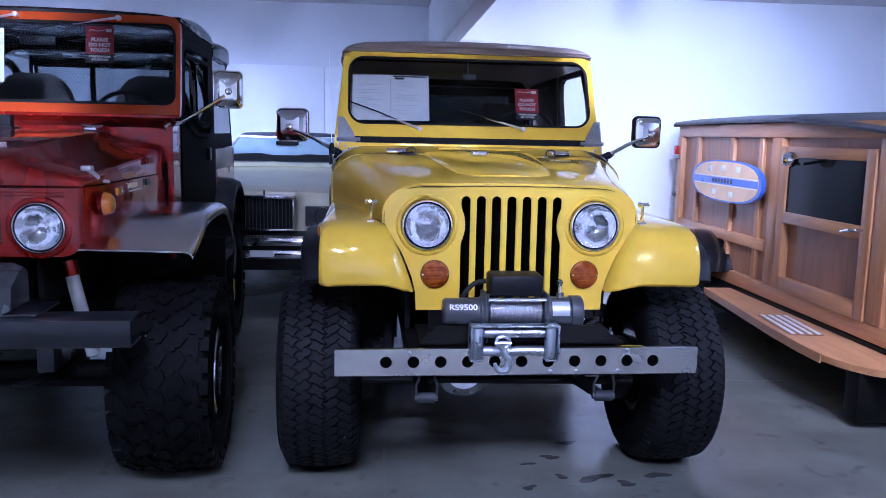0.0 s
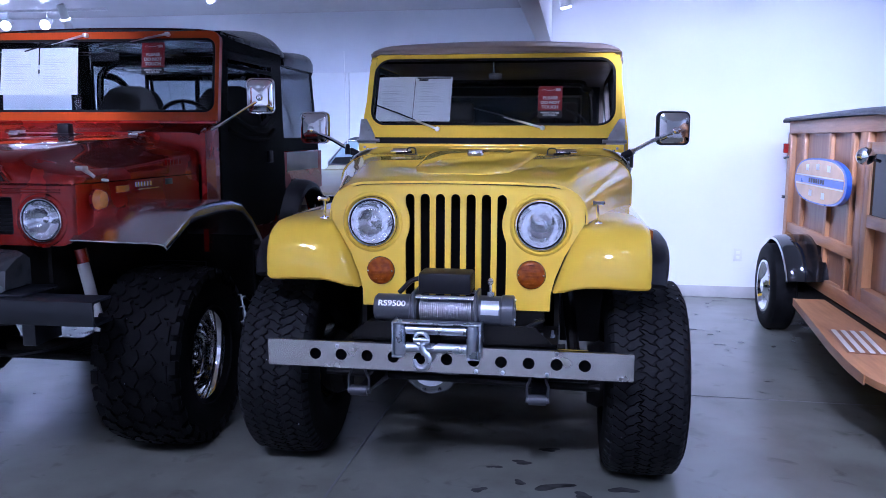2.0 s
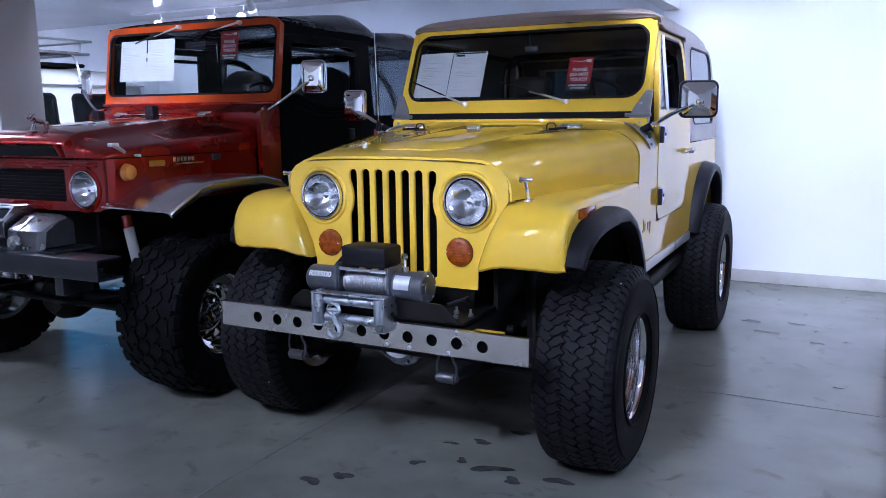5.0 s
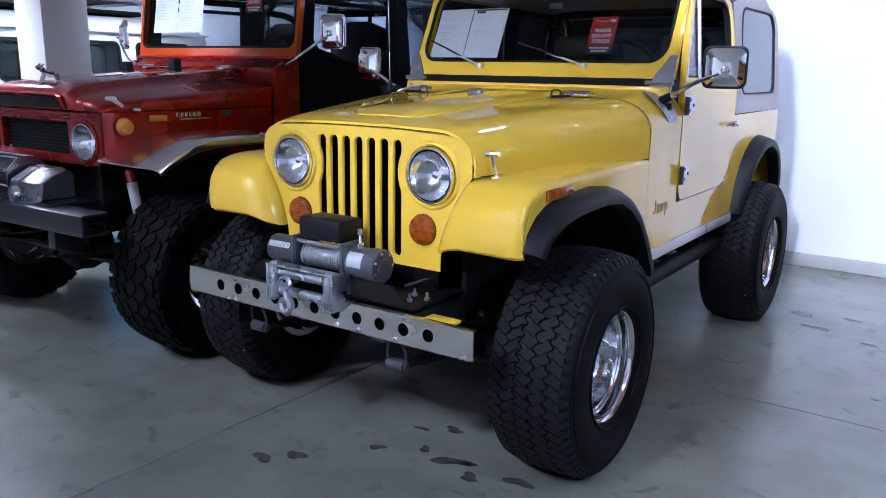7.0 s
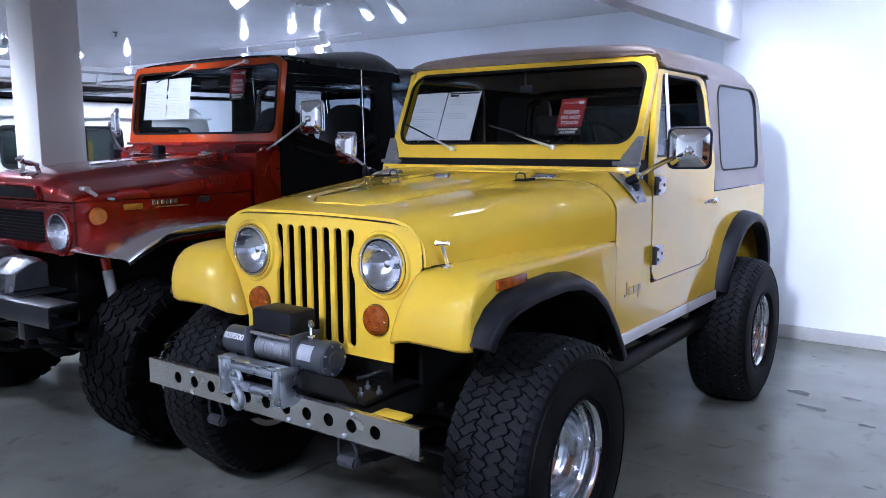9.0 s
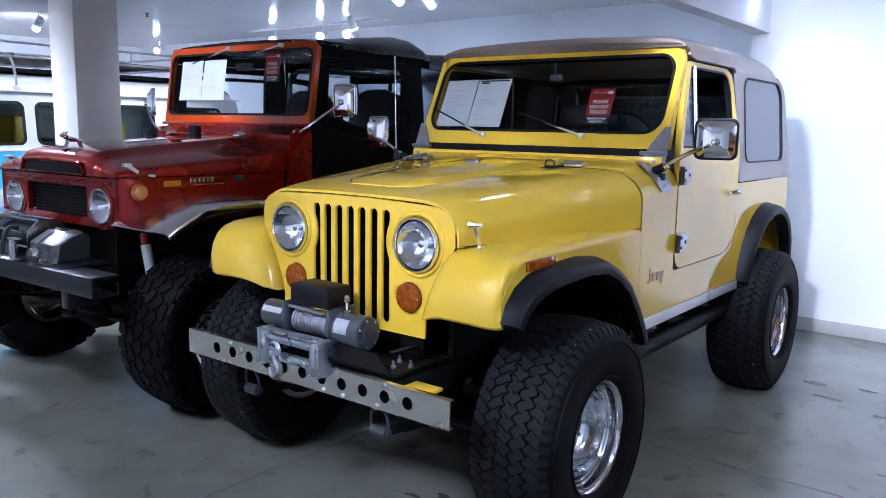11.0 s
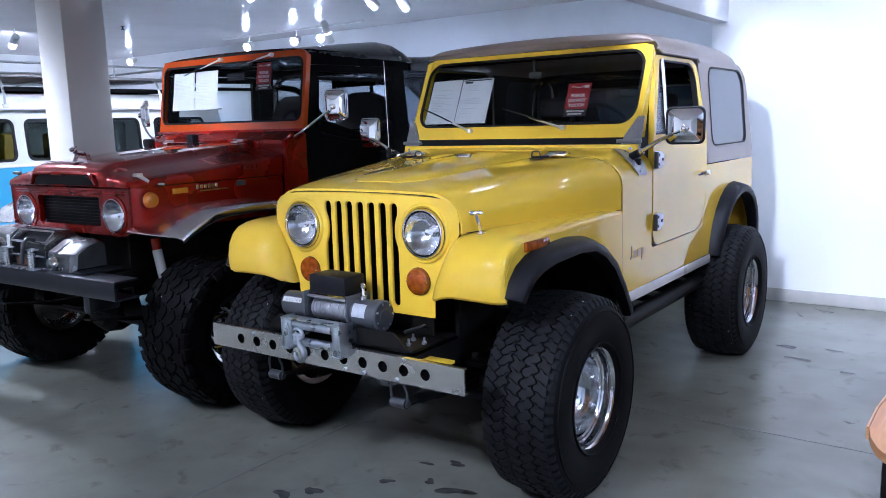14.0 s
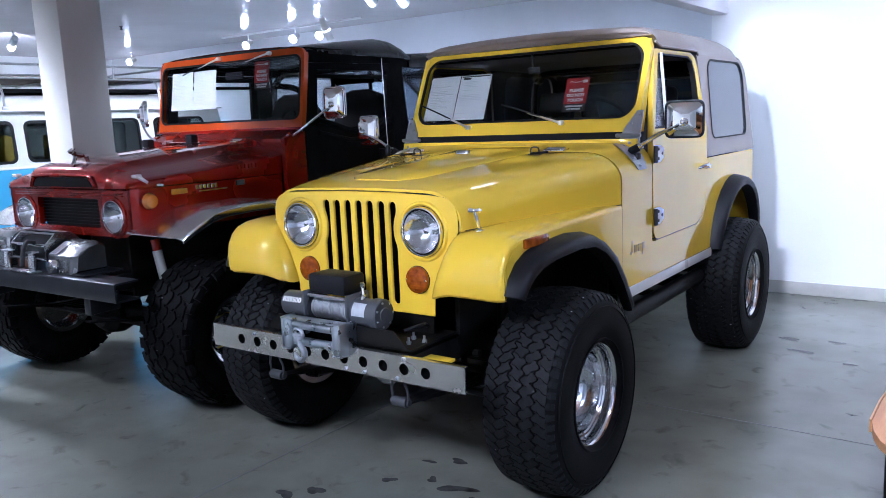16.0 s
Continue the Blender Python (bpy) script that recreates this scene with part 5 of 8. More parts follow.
        arm = part("mirror_arm", bm, CHROME, car, "chrome mirror arm")
        bm = bmesh.new()
        tube(bm, [(s * 0.722, 1.200, 1.358), (s * 0.728, 1.199, 1.361), (s * 0.768, 1.196, 1.380), (s * 0.774, 1.195, 1.384)], [0.014, 0.020, 0.020, 0.013], 12)
        box(bm, min(s * 0.725, s * 0.765), max(s * 0.725, s * 0.765), 1.205, 1.245, 1.318, 1.352, 0.008)
        part("mirror_clamp", bm, BLACK_PLASTIC, arm, "black mirror clamp")
        bm = bmesh.new()   # steel foot of the hinge, bent over the corner of the cowl
        lo = []
        for a, y0 in ((80, 1.225), (68, 1.185), (54, 1.150), (40, 1.140), (26, 1.146), (12, 1.165), (0, 1.195)):
            c, q = math.cos(radians(a)), math.sin(radians(a))
            lo.append([Vector((s * (0.5955 + (0.17 + d) * c), y, 1.270 + (0.125 + d) * q)) for y, d in ((y0, 0.001), (y0, 0.006), (1.29, 0.010), (1.29, 0.002))])
        rings(bm, lo)
        foot = part("hinge_foot", bm, HINGE_GREY, frame_ob, "steel hinge foot on the cowl")
        for a, y in ((62, 1.235), (26, 1.17), (10, 1.21)):
            c, q = math.cos(radians(a)), math.sin(radians(a))
            part("bolt", rod((s * (0.5955 + 0.174 * c), y, 1.270 + 0.129 * q), (s * (0.5955 + 0.184 * c), y, 1.270 + 0.139 * q), 0.007, 8), ZINC, foot)
        mirror_head(car, (s * 0.985, 1.225, 1.508), 0.168, 0.165, 17 if s > 0 else -16, trim=s > 0)

    # hardtop: the roof rolls over into the sides
    lo = []
    for y, w, zt, zb in ((1.512, 0.690, 1.948, 1.934), (1.500, 0.706, 1.958, 1.936), (1.504, 0.712, 1.974, 1.938), (1.525, 0.716, 1.986, 1.930), (1.56, 0.718, 1.993, 1.900), (1.64, 0.719, 1.998, 1.886), (1.9, 0.719, 2.003, 1.886), (2.16, 0.719, 2.004, 1.886),
                         (2.20, 0.719, 2.004, 1.868), (2.6, 0.719, 2.000, 1.866), (2.85, 0.718, 1.990, 1.864), (3.00, 0.715, 1.972, 1.858), (3.08, 0.708, 1.945, 1.846), (3.14, 0.696, 1.905, 1.826), (3.18, 0.680, 1.855, 1.800), (3.205, 0.655, 1.800, 1.770)):
        rz, rx = (zt - zb), 0.15
        half = [(w + (0.010 if y < 2.18 else 0.0), zb)]
        for k in range(0, 10):
            a = radians(90 * k / 9)
            half.append((w - rx + rx * math.cos(a), zb + 0.006 + (rz - 0.006) * math.sin(a)))
        half += [((w - rx) * f, zt + 0.016 * (1 - f * f)) for f in (0.75, 0.5, 0.25, 0.0)]
        lo.append([Vector((x, y, z)) for x, z in half] + [Vector((-x, y, z)) for x, z in half[-2::-1]])
    bm = bmesh.new()
    rings(bm, lo)
    top = part("hardtop_roof", bm, TAN, car, "taupe fibreglass hardtop roof", angle=50)
    for s in (-1, 1):   # drip rail over the door
        bm = bmesh.new()
        tube(bm, [(s * 0.724, 1.535, 1.905), (s * 0.730, 1.60, 1.884), (s * 0.730, 2.17, 1.882), (s * 0.726, 2.21, 1.862)], 0.007, 6)
        part("drip_rail", bm, TAN, top)
    for s in (-1, 1):
        def side_place(u, v, d, s=s):
            return Vector((s * (0.772 - max(0.0, v - 1.262) * 0.088 - d), u, v))
        bm = bmesh.new()
        o = [(2.272, 1.268), (3.292, 1.268), (3.285, 1.33), (3.222, 1.74), (3.195, 1.80), (3.15, 1.842), (3.08, 1.862), (3.0, 1.872), (2.195, 1.874), (2.215, 1.83), (2.272, 1.47)]
        plate(bm, o, side_place, 0.03, [rounded(2.385, 3.125, 1.375, 1.842, [0.06, 0.06, 0.12, 0.08], 7)])
        hs = part("hardtop_side", bm, TAN, car, "taupe hardtop quarter panel")
        bm = bmesh.new()
        plate(bm, o, lambda u, v, d: side_place(u, v, d + 0.0305), 0.002, [rounded(2.395, 3.115, 1.385, 1.832, [0.055, 0.055, 0.11, 0.075], 7)])
        part("side_lining", bm, CANVAS, hs)
        bm = bmesh.new()
        plate(bm, rounded(2.379, 3.131, 1.369, 1.848, [0.064, 0.064, 0.125, 0.085], 7), lambda u, v, d: side_place(u, v, d - 0.005), 0.012, [rounded(2.387, 3.123, 1.377, 1.840, [0.057, 0.057, 0.117, 0.079], 7)])
        part("window_seal", bm, GASKET_AND_SHADE, hs)
        bm = bmesh.new()
        plate(bm, rounded(2.385, 3.125, 1.375, 1.842, [0.06, 0.06, 0.12, 0.08], 7), lambda u, v, d: side_place(u, v, d + 0.004), 0.004)
        g = part("quarter_window", bm, QUARTER_GLASS, hs, "smoked quarter window, grey with painted reflection")
        g.visible_shadow = False
    bm = bmesh.new()
    plate(bm, rounded(-0.70, 0.70, 1.27, 1.90, 0.06, 4), lean(3.29, 1.27, -0.14), -0.03, [rounded(-0.52, 0.52, 1.40, 1.80, 0.06, 5)])
    part("hardtop_rear", bm, TAN, car)
    bm = bmesh.new()
    plate(bm, rounded(-0.52, 0.52, 1.40, 1.80, 0.06, 5), lean(3.28, 1.27, -0.14), 0.004)
    part("rear_window", bm, DIMMED_GLASS, car).visible_shadow = False

    # inside
    bm = bmesh.new()
    plate(bm, [(1.53, 1.895), (3.08, 1.895), (3.08, 1.890), (1.53, 1.890)], lambda u, v, d: Vector((-0.675 + d, u, v)), 1.35)
    box(bm, -0.66, 0.66, 3.14, 3.15, 1.28, 1.405)
    box(bm, -0.66, -0.53, 3.12, 3.13, 1.28, 1.86)
    box(bm, 0.53, 0.66, 3.12, 3.13, 1.28, 1.86)
    box(bm, -0.66, 0.66, 3.10, 3.11, 1.78, 1.88)
    part("headliner", bm, CANVAS, car, "black lining inside the hardtop")
    part("dashboard", boxes((-0.70, 0.70, 1.30, 1.42, 1.20, 1.43, 0.02)), BLACK_PLASTIC, car, "black dashboard")
    steering_wheel(car, 0.36, 1.66, 1.46, 0.19)
    for s in (-1, 1):
        seat(car, s * 0.36, 2.15, 0.88)
    bm = bmesh.new()
    tube(bm, smooth_path([(-0.60, 2.62, 0.68), (-0.60, 2.62, 1.65), (-0.54, 2.62, 1.80), (-0.42, 2.62, 1.84), (0.42, 2.62, 1.84), (0.54, 2.62, 1.80), (0.60, 2.62, 1.65), (0.60, 2.62, 0.68)], 4), 0.025, 10)
    part("roll_bar", bm, BLACK_PAINT, car, "black roll bar")
    bm = boxes((-0.03, 0.05, 1.53, 1.55, 1.790, 1.825, 0.010))
    tube(bm, [(0, 1.545, 1.82), (0, 1.54, 1.90)], 0.006, 6)
    part("rear_view_mirror", bm, GUNMETAL, car)
    part("dome_lamp", boxes((-0.05, 0.12, 2.35, 2.47, 1.90, 1.925, 0.008)), WHITE_PAINT, car)

    # wheels
    for s in (-1, 1):
        AT.put(car, s * 0.777, 0.355, s, 0.0, 0.3 * s + 0.1)
        AT.put(car, s * 0.777, 2.73, s, 0.0, 1.3 + s)

    # bumper with eleven holes
    bm = bmesh.new()
    hs = [circle((i - 5) * 0.1031 + 0.007, 0.622, 0.0225, 20) for i in range(11)]
    plate(bm, [(-0.70, 0.570), (0.70, 0.570), (0.70, 0.672), (-0.70, 0.672)], on_y(-0.262), 0.006, hs)
    b = part("bumper", bm, BUMPER_STEEL, car, "polished stainless channel bumper with eleven round holes")
    for z in (0.570, 0.666):
        part("bumper_flange", boxes((-0.698, 0.698, -0.256, -0.236, z, z + 0.006, 0.001)), BUMPER_STEEL, b)
    part("frame_horn", boxes((0.42, 0.54, -0.17, -0.09, 0.625, 0.637, 0.002)), YELLOW, b, "yellow plate behind the bumper")
    # near-black sheet gives the holes their shade
    part("bumper_back", boxes((-0.68, 0.68, -0.246, -0.240, 0.578, 0.664)), CORE_BLACK, b)
    for i, (x, z) in enumerate(((-0.20, 0.668), (0.22, 0.582), (0.385, 0.582), (0.42, 0.668), (-0.42, 0.66), (0.12, 0.582))):
        bm = bmesh.new()
        lathe(bm, [(0.0, -0.008), (0.006, -0.007), (0.008, 0.0)], (x, -0.262, z if z < 0.6 else z - 0.004), "y", 8)
        part("bolt", bm, ZINC, b)

    # frame, axles, springs and steering
    bm = boxes((-0.42, -0.34, -0.22, 3.25, 0.56, 0.66, 0.006), (0.34, 0.42, -0.22, 3.25, 0.56, 0.66, 0.006), (-0.42, 0.42, 0.0, 0.06, 0.57, 0.65), (-0.40, 0.40, 1.4, 1.6, 0.46, 0.52))
    part("chassis_frame", bm, CHASSIS, car, "black steel ladder frame")
    for y, x in ((0.36, 0.0), (2.66, 0.0)):
        bm = rod((-0.66, y, 0.41), (0.66, y, 0.41), 0.042, 14)
        part("axle", bm, CHASSIS, car)
    bm = bmesh.new()
    lathe(bm, [(0.0, -0.045), (0.05, -0.05), (0.085, -0.058), (0.10, -0.05), (0.105, -0.02), (0.13, -0.018), (0.13, 0.0)], (-0.145, 0.31, 0.43), "y", 20)
    for k in range(10):
        a = 2 * math.pi * k / 10
        lathe(bm, [(0.0, -0.026), (0.008, -0.025), (0.009, -0.01)], (-0.145 + 0.117 * math.cos(a), 0.305, 0.43 + 0.117 * math.sin(a)), "y", 6)
    part("differential_cover", bm, CHROME_SHADED, car, "chrome differential cover")
    bm = bmesh.new()
    lathe(bm, [(0.05, 0.20), (0.13, 0.10), (0.13, 0.0)], (-0.145, 0.31, 0.43), "y", 20)
    part("differential", bm, CHASSIS, car)
    for s in (-1, 1):
        bm = bmesh.new()
        for k in range(5):
            e = 0.62 - 0.10 * k
            pts = [(s * 0.350, 0.42 + e * t, 0.47 - 0.014 * k - 0.05 * (1 - t * t) + 0.02 * t) for t in (-1, -0.5, 0, 0.5, 1)]
            lo = [[Vector(p) + Vector((dx, 0, dz)) for dx, dz in ((-0.03, 0), (0.03, 0), (0.03, 0.009), (-0.03, 0.009))] for p in pts]
            rings(bm, lo)
        part("leaf_spring", bm, CHASSIS, car, "black leaf spring")
        bm = bmesh.new()
        x = s * 0.350
        for q in (-0.035, 0.035):
            tube(bm, smooth_path([(x + q * 0.8, -0.212, 0.585), (x + q * 0.85, -0.215, 0.545), (x + q * 1.15, -0.21, 0.515), (x + q * 1.1, -0.205, 0.468)], 4), 0.005, 8)
            tube(bm, [(x + q * 1.1 - 0.006, -0.205, 0.464), (x + q * 1.1 + 0.006, -0.205, 0.464)], 0.013, 10)
        tube(bm, [(x - 0.034, -0.205, 0.464), (x + 0.034, -0.205, 0.464)], 0.021, 14)
        tube(bm, [(x - 0.05, -0.21, 0.585), (x + 0.05, -0.21, 0.585)], 0.016, 12)
        part("spring_shackle", bm, GUNMETAL, car, "grey steel spring shackle")
        bm = bmesh.new()
        tube(bm, [(s * 0.50, 0.32, 0.42), (s * 0.44, 0.45, 0.86)], 0.028, 10)
        part("shock_absorber", bm, CHASSIS, car)
        bm = bmesh.new()
        lathe(bm, [(0.0, -0.05), (0.13, -0.05), (0.15, 0.0), (0.13, 0.05), (0.0, 0.05)], (s * 0.60, 0.36, 0.41), "x", 18)
        part("brake_drum", bm, CHASSIS, car)
    bm = rod((-0.60, 0.18, 0.42), (0.60, 0.18, 0.40), 0.017, 10)
    tube(bm, [(-0.55, 0.24, 0.50), (0.45, 0.22, 0.56)], 0.016, 8)
    part("tie_rod", bm, CHASSIS, car)
    part("engine_block", boxes((-0.30, 0.30, 0.35, 1.0, 0.48, 0.80, 0.05)), CHASSIS, car)
    part("transfer_case", boxes((-0.34, 0.34, 1.0, 2.0, 0.40, 0.60, 0.03)), CHASSIS, car)
    part("fuel_tank", boxes((-0.55, 0.55, 2.9, 3.25, 0.42, 0.64, 0.03)), CHASSIS, car)
    bm = boxes((-0.085, -0.01, 0.72, 0.80, 0.22, 0.48, 0.01), (-0.32, 0.46, 0.9, 0.98, 0.27, 0.33, 0.008))
    part("skid_bracket", bm, CHASSIS, car)
    return car


GOLD_PRINT = material("bronze_badge", (0.45, 0.33, 0.10), 0.4, 0.3, 0.3)
# smoked pane made opaque; its grey includes the reflection of the white wall
QUARTER_GLASS = material("quarter_glass_painted_sheen", (0.085, 0.095, 0.115), 0.15, 0.0, 0.25, 0.03, 2.0, spec=0.3)
yellow_car()


def winch():
    """Electric winch on a tray behind the bumper."""
    w = thing("winch", "grey electric winch with wire rope, roller fairlead and hook", "winch", pose(0.548, 3.14, 0, 0, 0, 0.7))
    part("tray", boxes((-0.38, 0.42, -0.205, 0.10, 0.672, 0.684, 0.002), (-0.33, 0.36, 0.02, 0.028, 0.684, 0.76)), CHASSIS, w, "black steel winch tray")
    bm = bmesh.new()
    plate(bm, [(-0.37, 0.684), (0.40, 0.684), (0.385, 0.70), (0.33, 0.748), (-0.31, 0.748), (-0.36, 0.71)], on_y(-0.212), 0.008)
    part("tray_front", bm, CHASSIS, w)
    for x, y in ((0.36, -0.15), (0.40, -0.10), (0.33, -0.08), (-0.34, -0.16)):
        bm = rod((x, y, 0.684), (x, y, 0.712), 0.005, 8)
        tube(bm, [(x, y, 0.684), (x, y, 0.695)], 0.011, 6)
        part("tray_bolt", bm, ZINC, w)
    zc, yc = 0.795, -0.165
    bm = bmesh.new()
    lathe(bm, [(0.0, -0.290), (0.044, -0.290), (0.053, -0.280), (0.0545, -0.15), (0.060, -0.145), (0.060, -0.118), (0.0, -0.118)], (0, yc, zc), "x", 28)
    m = part("motor", bm, WINCH_GREY, w, "dark grey cylindrical winch motor")
    bm = bmesh.new()
    lathe(bm, [(0.0, 0.100), (0.062, 0.100), (0.062, 0.118), (0.058, 0.122), (0.058, 0.205), (0.063, 0.209), (0.063, 0.249), (0.058, 0.255), (0.030, 0.256), (0.028, 0.259), (0.0, 0.259)], (0, yc, zc), "x", 28)
    gb = part("gearbox", bm, WINCH_GREY, w, "dark grey round gearbox")
    bm = bmesh.new()
    lo = [[Vector((x, yc - math.cos(a) * 0.0590, zc + math.sin(a) * 0.0590)) for a in [radians(v) for v in range(-4, 60, 8)]] for x in (0.130, 0.198)]
    rings(bm, lo, cap=False, closed=False)
    part("label_plate", bm, LABEL_SILVER, gb, "silver maker's plate")
    for k in range(7):
        a = 2 * math.pi * k / 7
        part("gearbox_bolt", rod((0.252, yc + 0.050 * math.cos(a), zc + 0.050 * math.sin(a)), (0.259, yc + 0.050 * math.cos(a), zc + 0.050 * math.sin(a)), 0.005, 6), ZINC, gb)
    bm = bmesh.new()
    pr = [(0.0, -0.112)]
    rng = random.Random(8)
    for k in range(26):
        x = -0.106 + 0.196 * k / 25
        q = rng.uniform(-0.002, 0.002)
        pr += [(0.043, x - 0.0038), (0.0475 + q, x - 0.0015), (0.0475 + q, x + 0.0015)]
    pr += [(0.0, 0.098)]
    lathe(bm, pr, (0, yc, zc), "x", 24)
    part("wire_rope_drum", bm, ROPE, w, "drum wound with steel wire rope")
    for z, y in ((0.852, -0.215), (0.858, -0.12), (0.735, -0.12)):
        part("tie_bar", rod((-0.13, y, z), (0.115, y, z), 0.0085, 10), CHROME, w)
    bm = boxes((-0.112, 0.092, -0.215, -0.085, 0.862, 0.944, 0.012))
    part("control_box", bm, BLACK_PLASTIC, w, "black plastic solenoid cover")
    bm = bmesh.new()
    tube(bm, [(0.165, yc - 0.02, 0.855), (0.165, yc - 0.02, 0.875)], 0.014, 10)
    tube(bm, [(0.165, yc - 0.02, 0.875), (0.163, yc - 0.018, 0.905)], 0.006, 8)
    tube(bm, [(0.163, yc - 0.018, 0.900), (0.163, yc - 0.018, 0.908), (0.163, yc - 0.018, 0.918), (0.163, yc - 0.018, 0.926)], [0.007, 0.012, 0.012, 0.006], 10)
    part("clutch_lever", bm, CHROME, w, "chrome clutch lever")
    for x in (-0.128, 0.112):
        part("drum_support", boxes((x - 0.007, x + 0.007, -0.235, -0.09, 0.684, 0.872, 0.008)), WINCH_GREY, w)
    # roller fairlead
    yf = -0.285
    fl = part("fairlead", boxes((-0.195, 0.140, yf - 0.024, yf + 0.030, 0.764, 0.771, 0.002), (-0.195, -0.150, yf - 0.024, yf + 0.030, 0.634, 0.641, 0.002), (0.090, 0.140, yf - 0.024, yf + 0.030, 0.634, 0.641, 0.002), (0.133, 0.141, yf - 0.024, yf + 0.080, 0.634, 0.771, 0.002), (-0.196, -0.189, yf - 0.020, yf + 0.060, 0.634, 0.771, 0.002)), ZINC, w, "zinc-plated roller fairlead")
    for x in (-0.168, 0.108):
        bm = bmesh.new()
        lathe(bm, [(0.0, 0.642), (0.021, 0.643), (0.022, 0.650), (0.0215, 0.755), (0.020, 0.762), (0.0, 0.763)], (x, yf - 0.004, 0), "z", 18)
        part("roller", bm, ZINC, fl)
        part("roller_bolt", rod((x, yf - 0.004, 0.771), (x, yf - 0.004, 0.777), 0.012, 6), ZINC, fl)
    for z in (0.668, 0.738):
        bm = bmesh.new()
        lathe(bm, [(0.0, -0.146), (0.019, -0.145), (0.019, 0.085), (0.0, 0.086)], (0, yf + 0.010, z), "x", 18)
        part("roller", bm, ZINC, fl)
    for z in (0.70, 0.66):
        part("fairlead_bolt", rod((0.141, yf + 0.035, z), (0.147, yf + 0.035, z), 0.009, 8), CHASSIS, fl)
    # hook and shackle
    bm = bmesh.new()
    c = Vector((-0.078, yf - 0.035, 0.632))
    pts = [c + Vector((0.002, 0, 0.085)), c + Vector((0.0, 0, 0.05))] + [c + Vector((0.027 * math.sin(radians(a)), 0, 0.030 * math.cos(radians(a)))) for a in range(20, 300, 28)]
    tube(bm, pts, [0.010, 0.011] + [0.013] * 6 + [0.012, 0.011, 0.009, 0.006], 10)
    hook = part("hook", bm, ZINC, w, "zinc-plated clevis hook")
    bm = bmesh.new()
    tube(bm, [c + Vector((0.024 * math.cos(radians(a)), -0.002, 0.082 + 0.022 * math.sin(radians(a)))) for a in range(0, 361, 30)], 0.008, 8)
    tube(bm, [c + Vector((-0.030, -0.002, 0.078)), c + Vector((0.030, -0.002, 0.078))], 0.009, 8)
    part("shackle", bm, ZINC, hook)
    # motor side lettering
    lettering("model_lettering", "RS9500", 0.031, pose(-0.215, yc - 0.0500, zc + 0.0262, 62, 0, 0) @ Matrix.Diagonal((1.15, 1, 1, 1)), TAG_WHITE, m, bold=0.0006)
    bm = bmesh.new()
    tube(bm, smooth_path([(-0.11, -0.08, 0.90), (-0.16, -0.09, 0.89), (-0.21, -0.10, 0.84)], 4), 0.010, 8)
    part("cable", bm, BLACK_PLASTIC, w)
    bm = bmesh.new()
    tube(bm, smooth_path([(0.30, 0.06, 0.70), (0.36, -0.05, 0.74), (0.30, -0.1, 0.72)], 4), 0.008, 8)
    part("cable", bm, BLACK_PLASTIC, w)
    return w


winch()

# papers and card behind the windscreen of the yellow car
CAR = pose(0.548, 3.14, 0, 0, 0, 0.7)
TILT_WS = math.degrees(math.atan(0.46))
for x0, seed, head in ((-0.667, 2, False), (-0.449, 3, True)):
    p = lean(1.29, 1.44, 0.46)(x0, 1.546, 0.032)
    paper_sheet(CAR @ pose(*p, -TILT_WS, 0, 0), 0.216, 0.283, seed, head)
p = lean(1.29, 1.44, 0.46)(0.331, 1.655, 0.026)
warning_card(CAR @ pose(*p, -TILT_WS, 0, 0), 0.134, 0.195)

# ---- the orange-red off-road car ----
RED_CAR = pose(-1.73, 3.09, 0, 0, 0, 2.5)


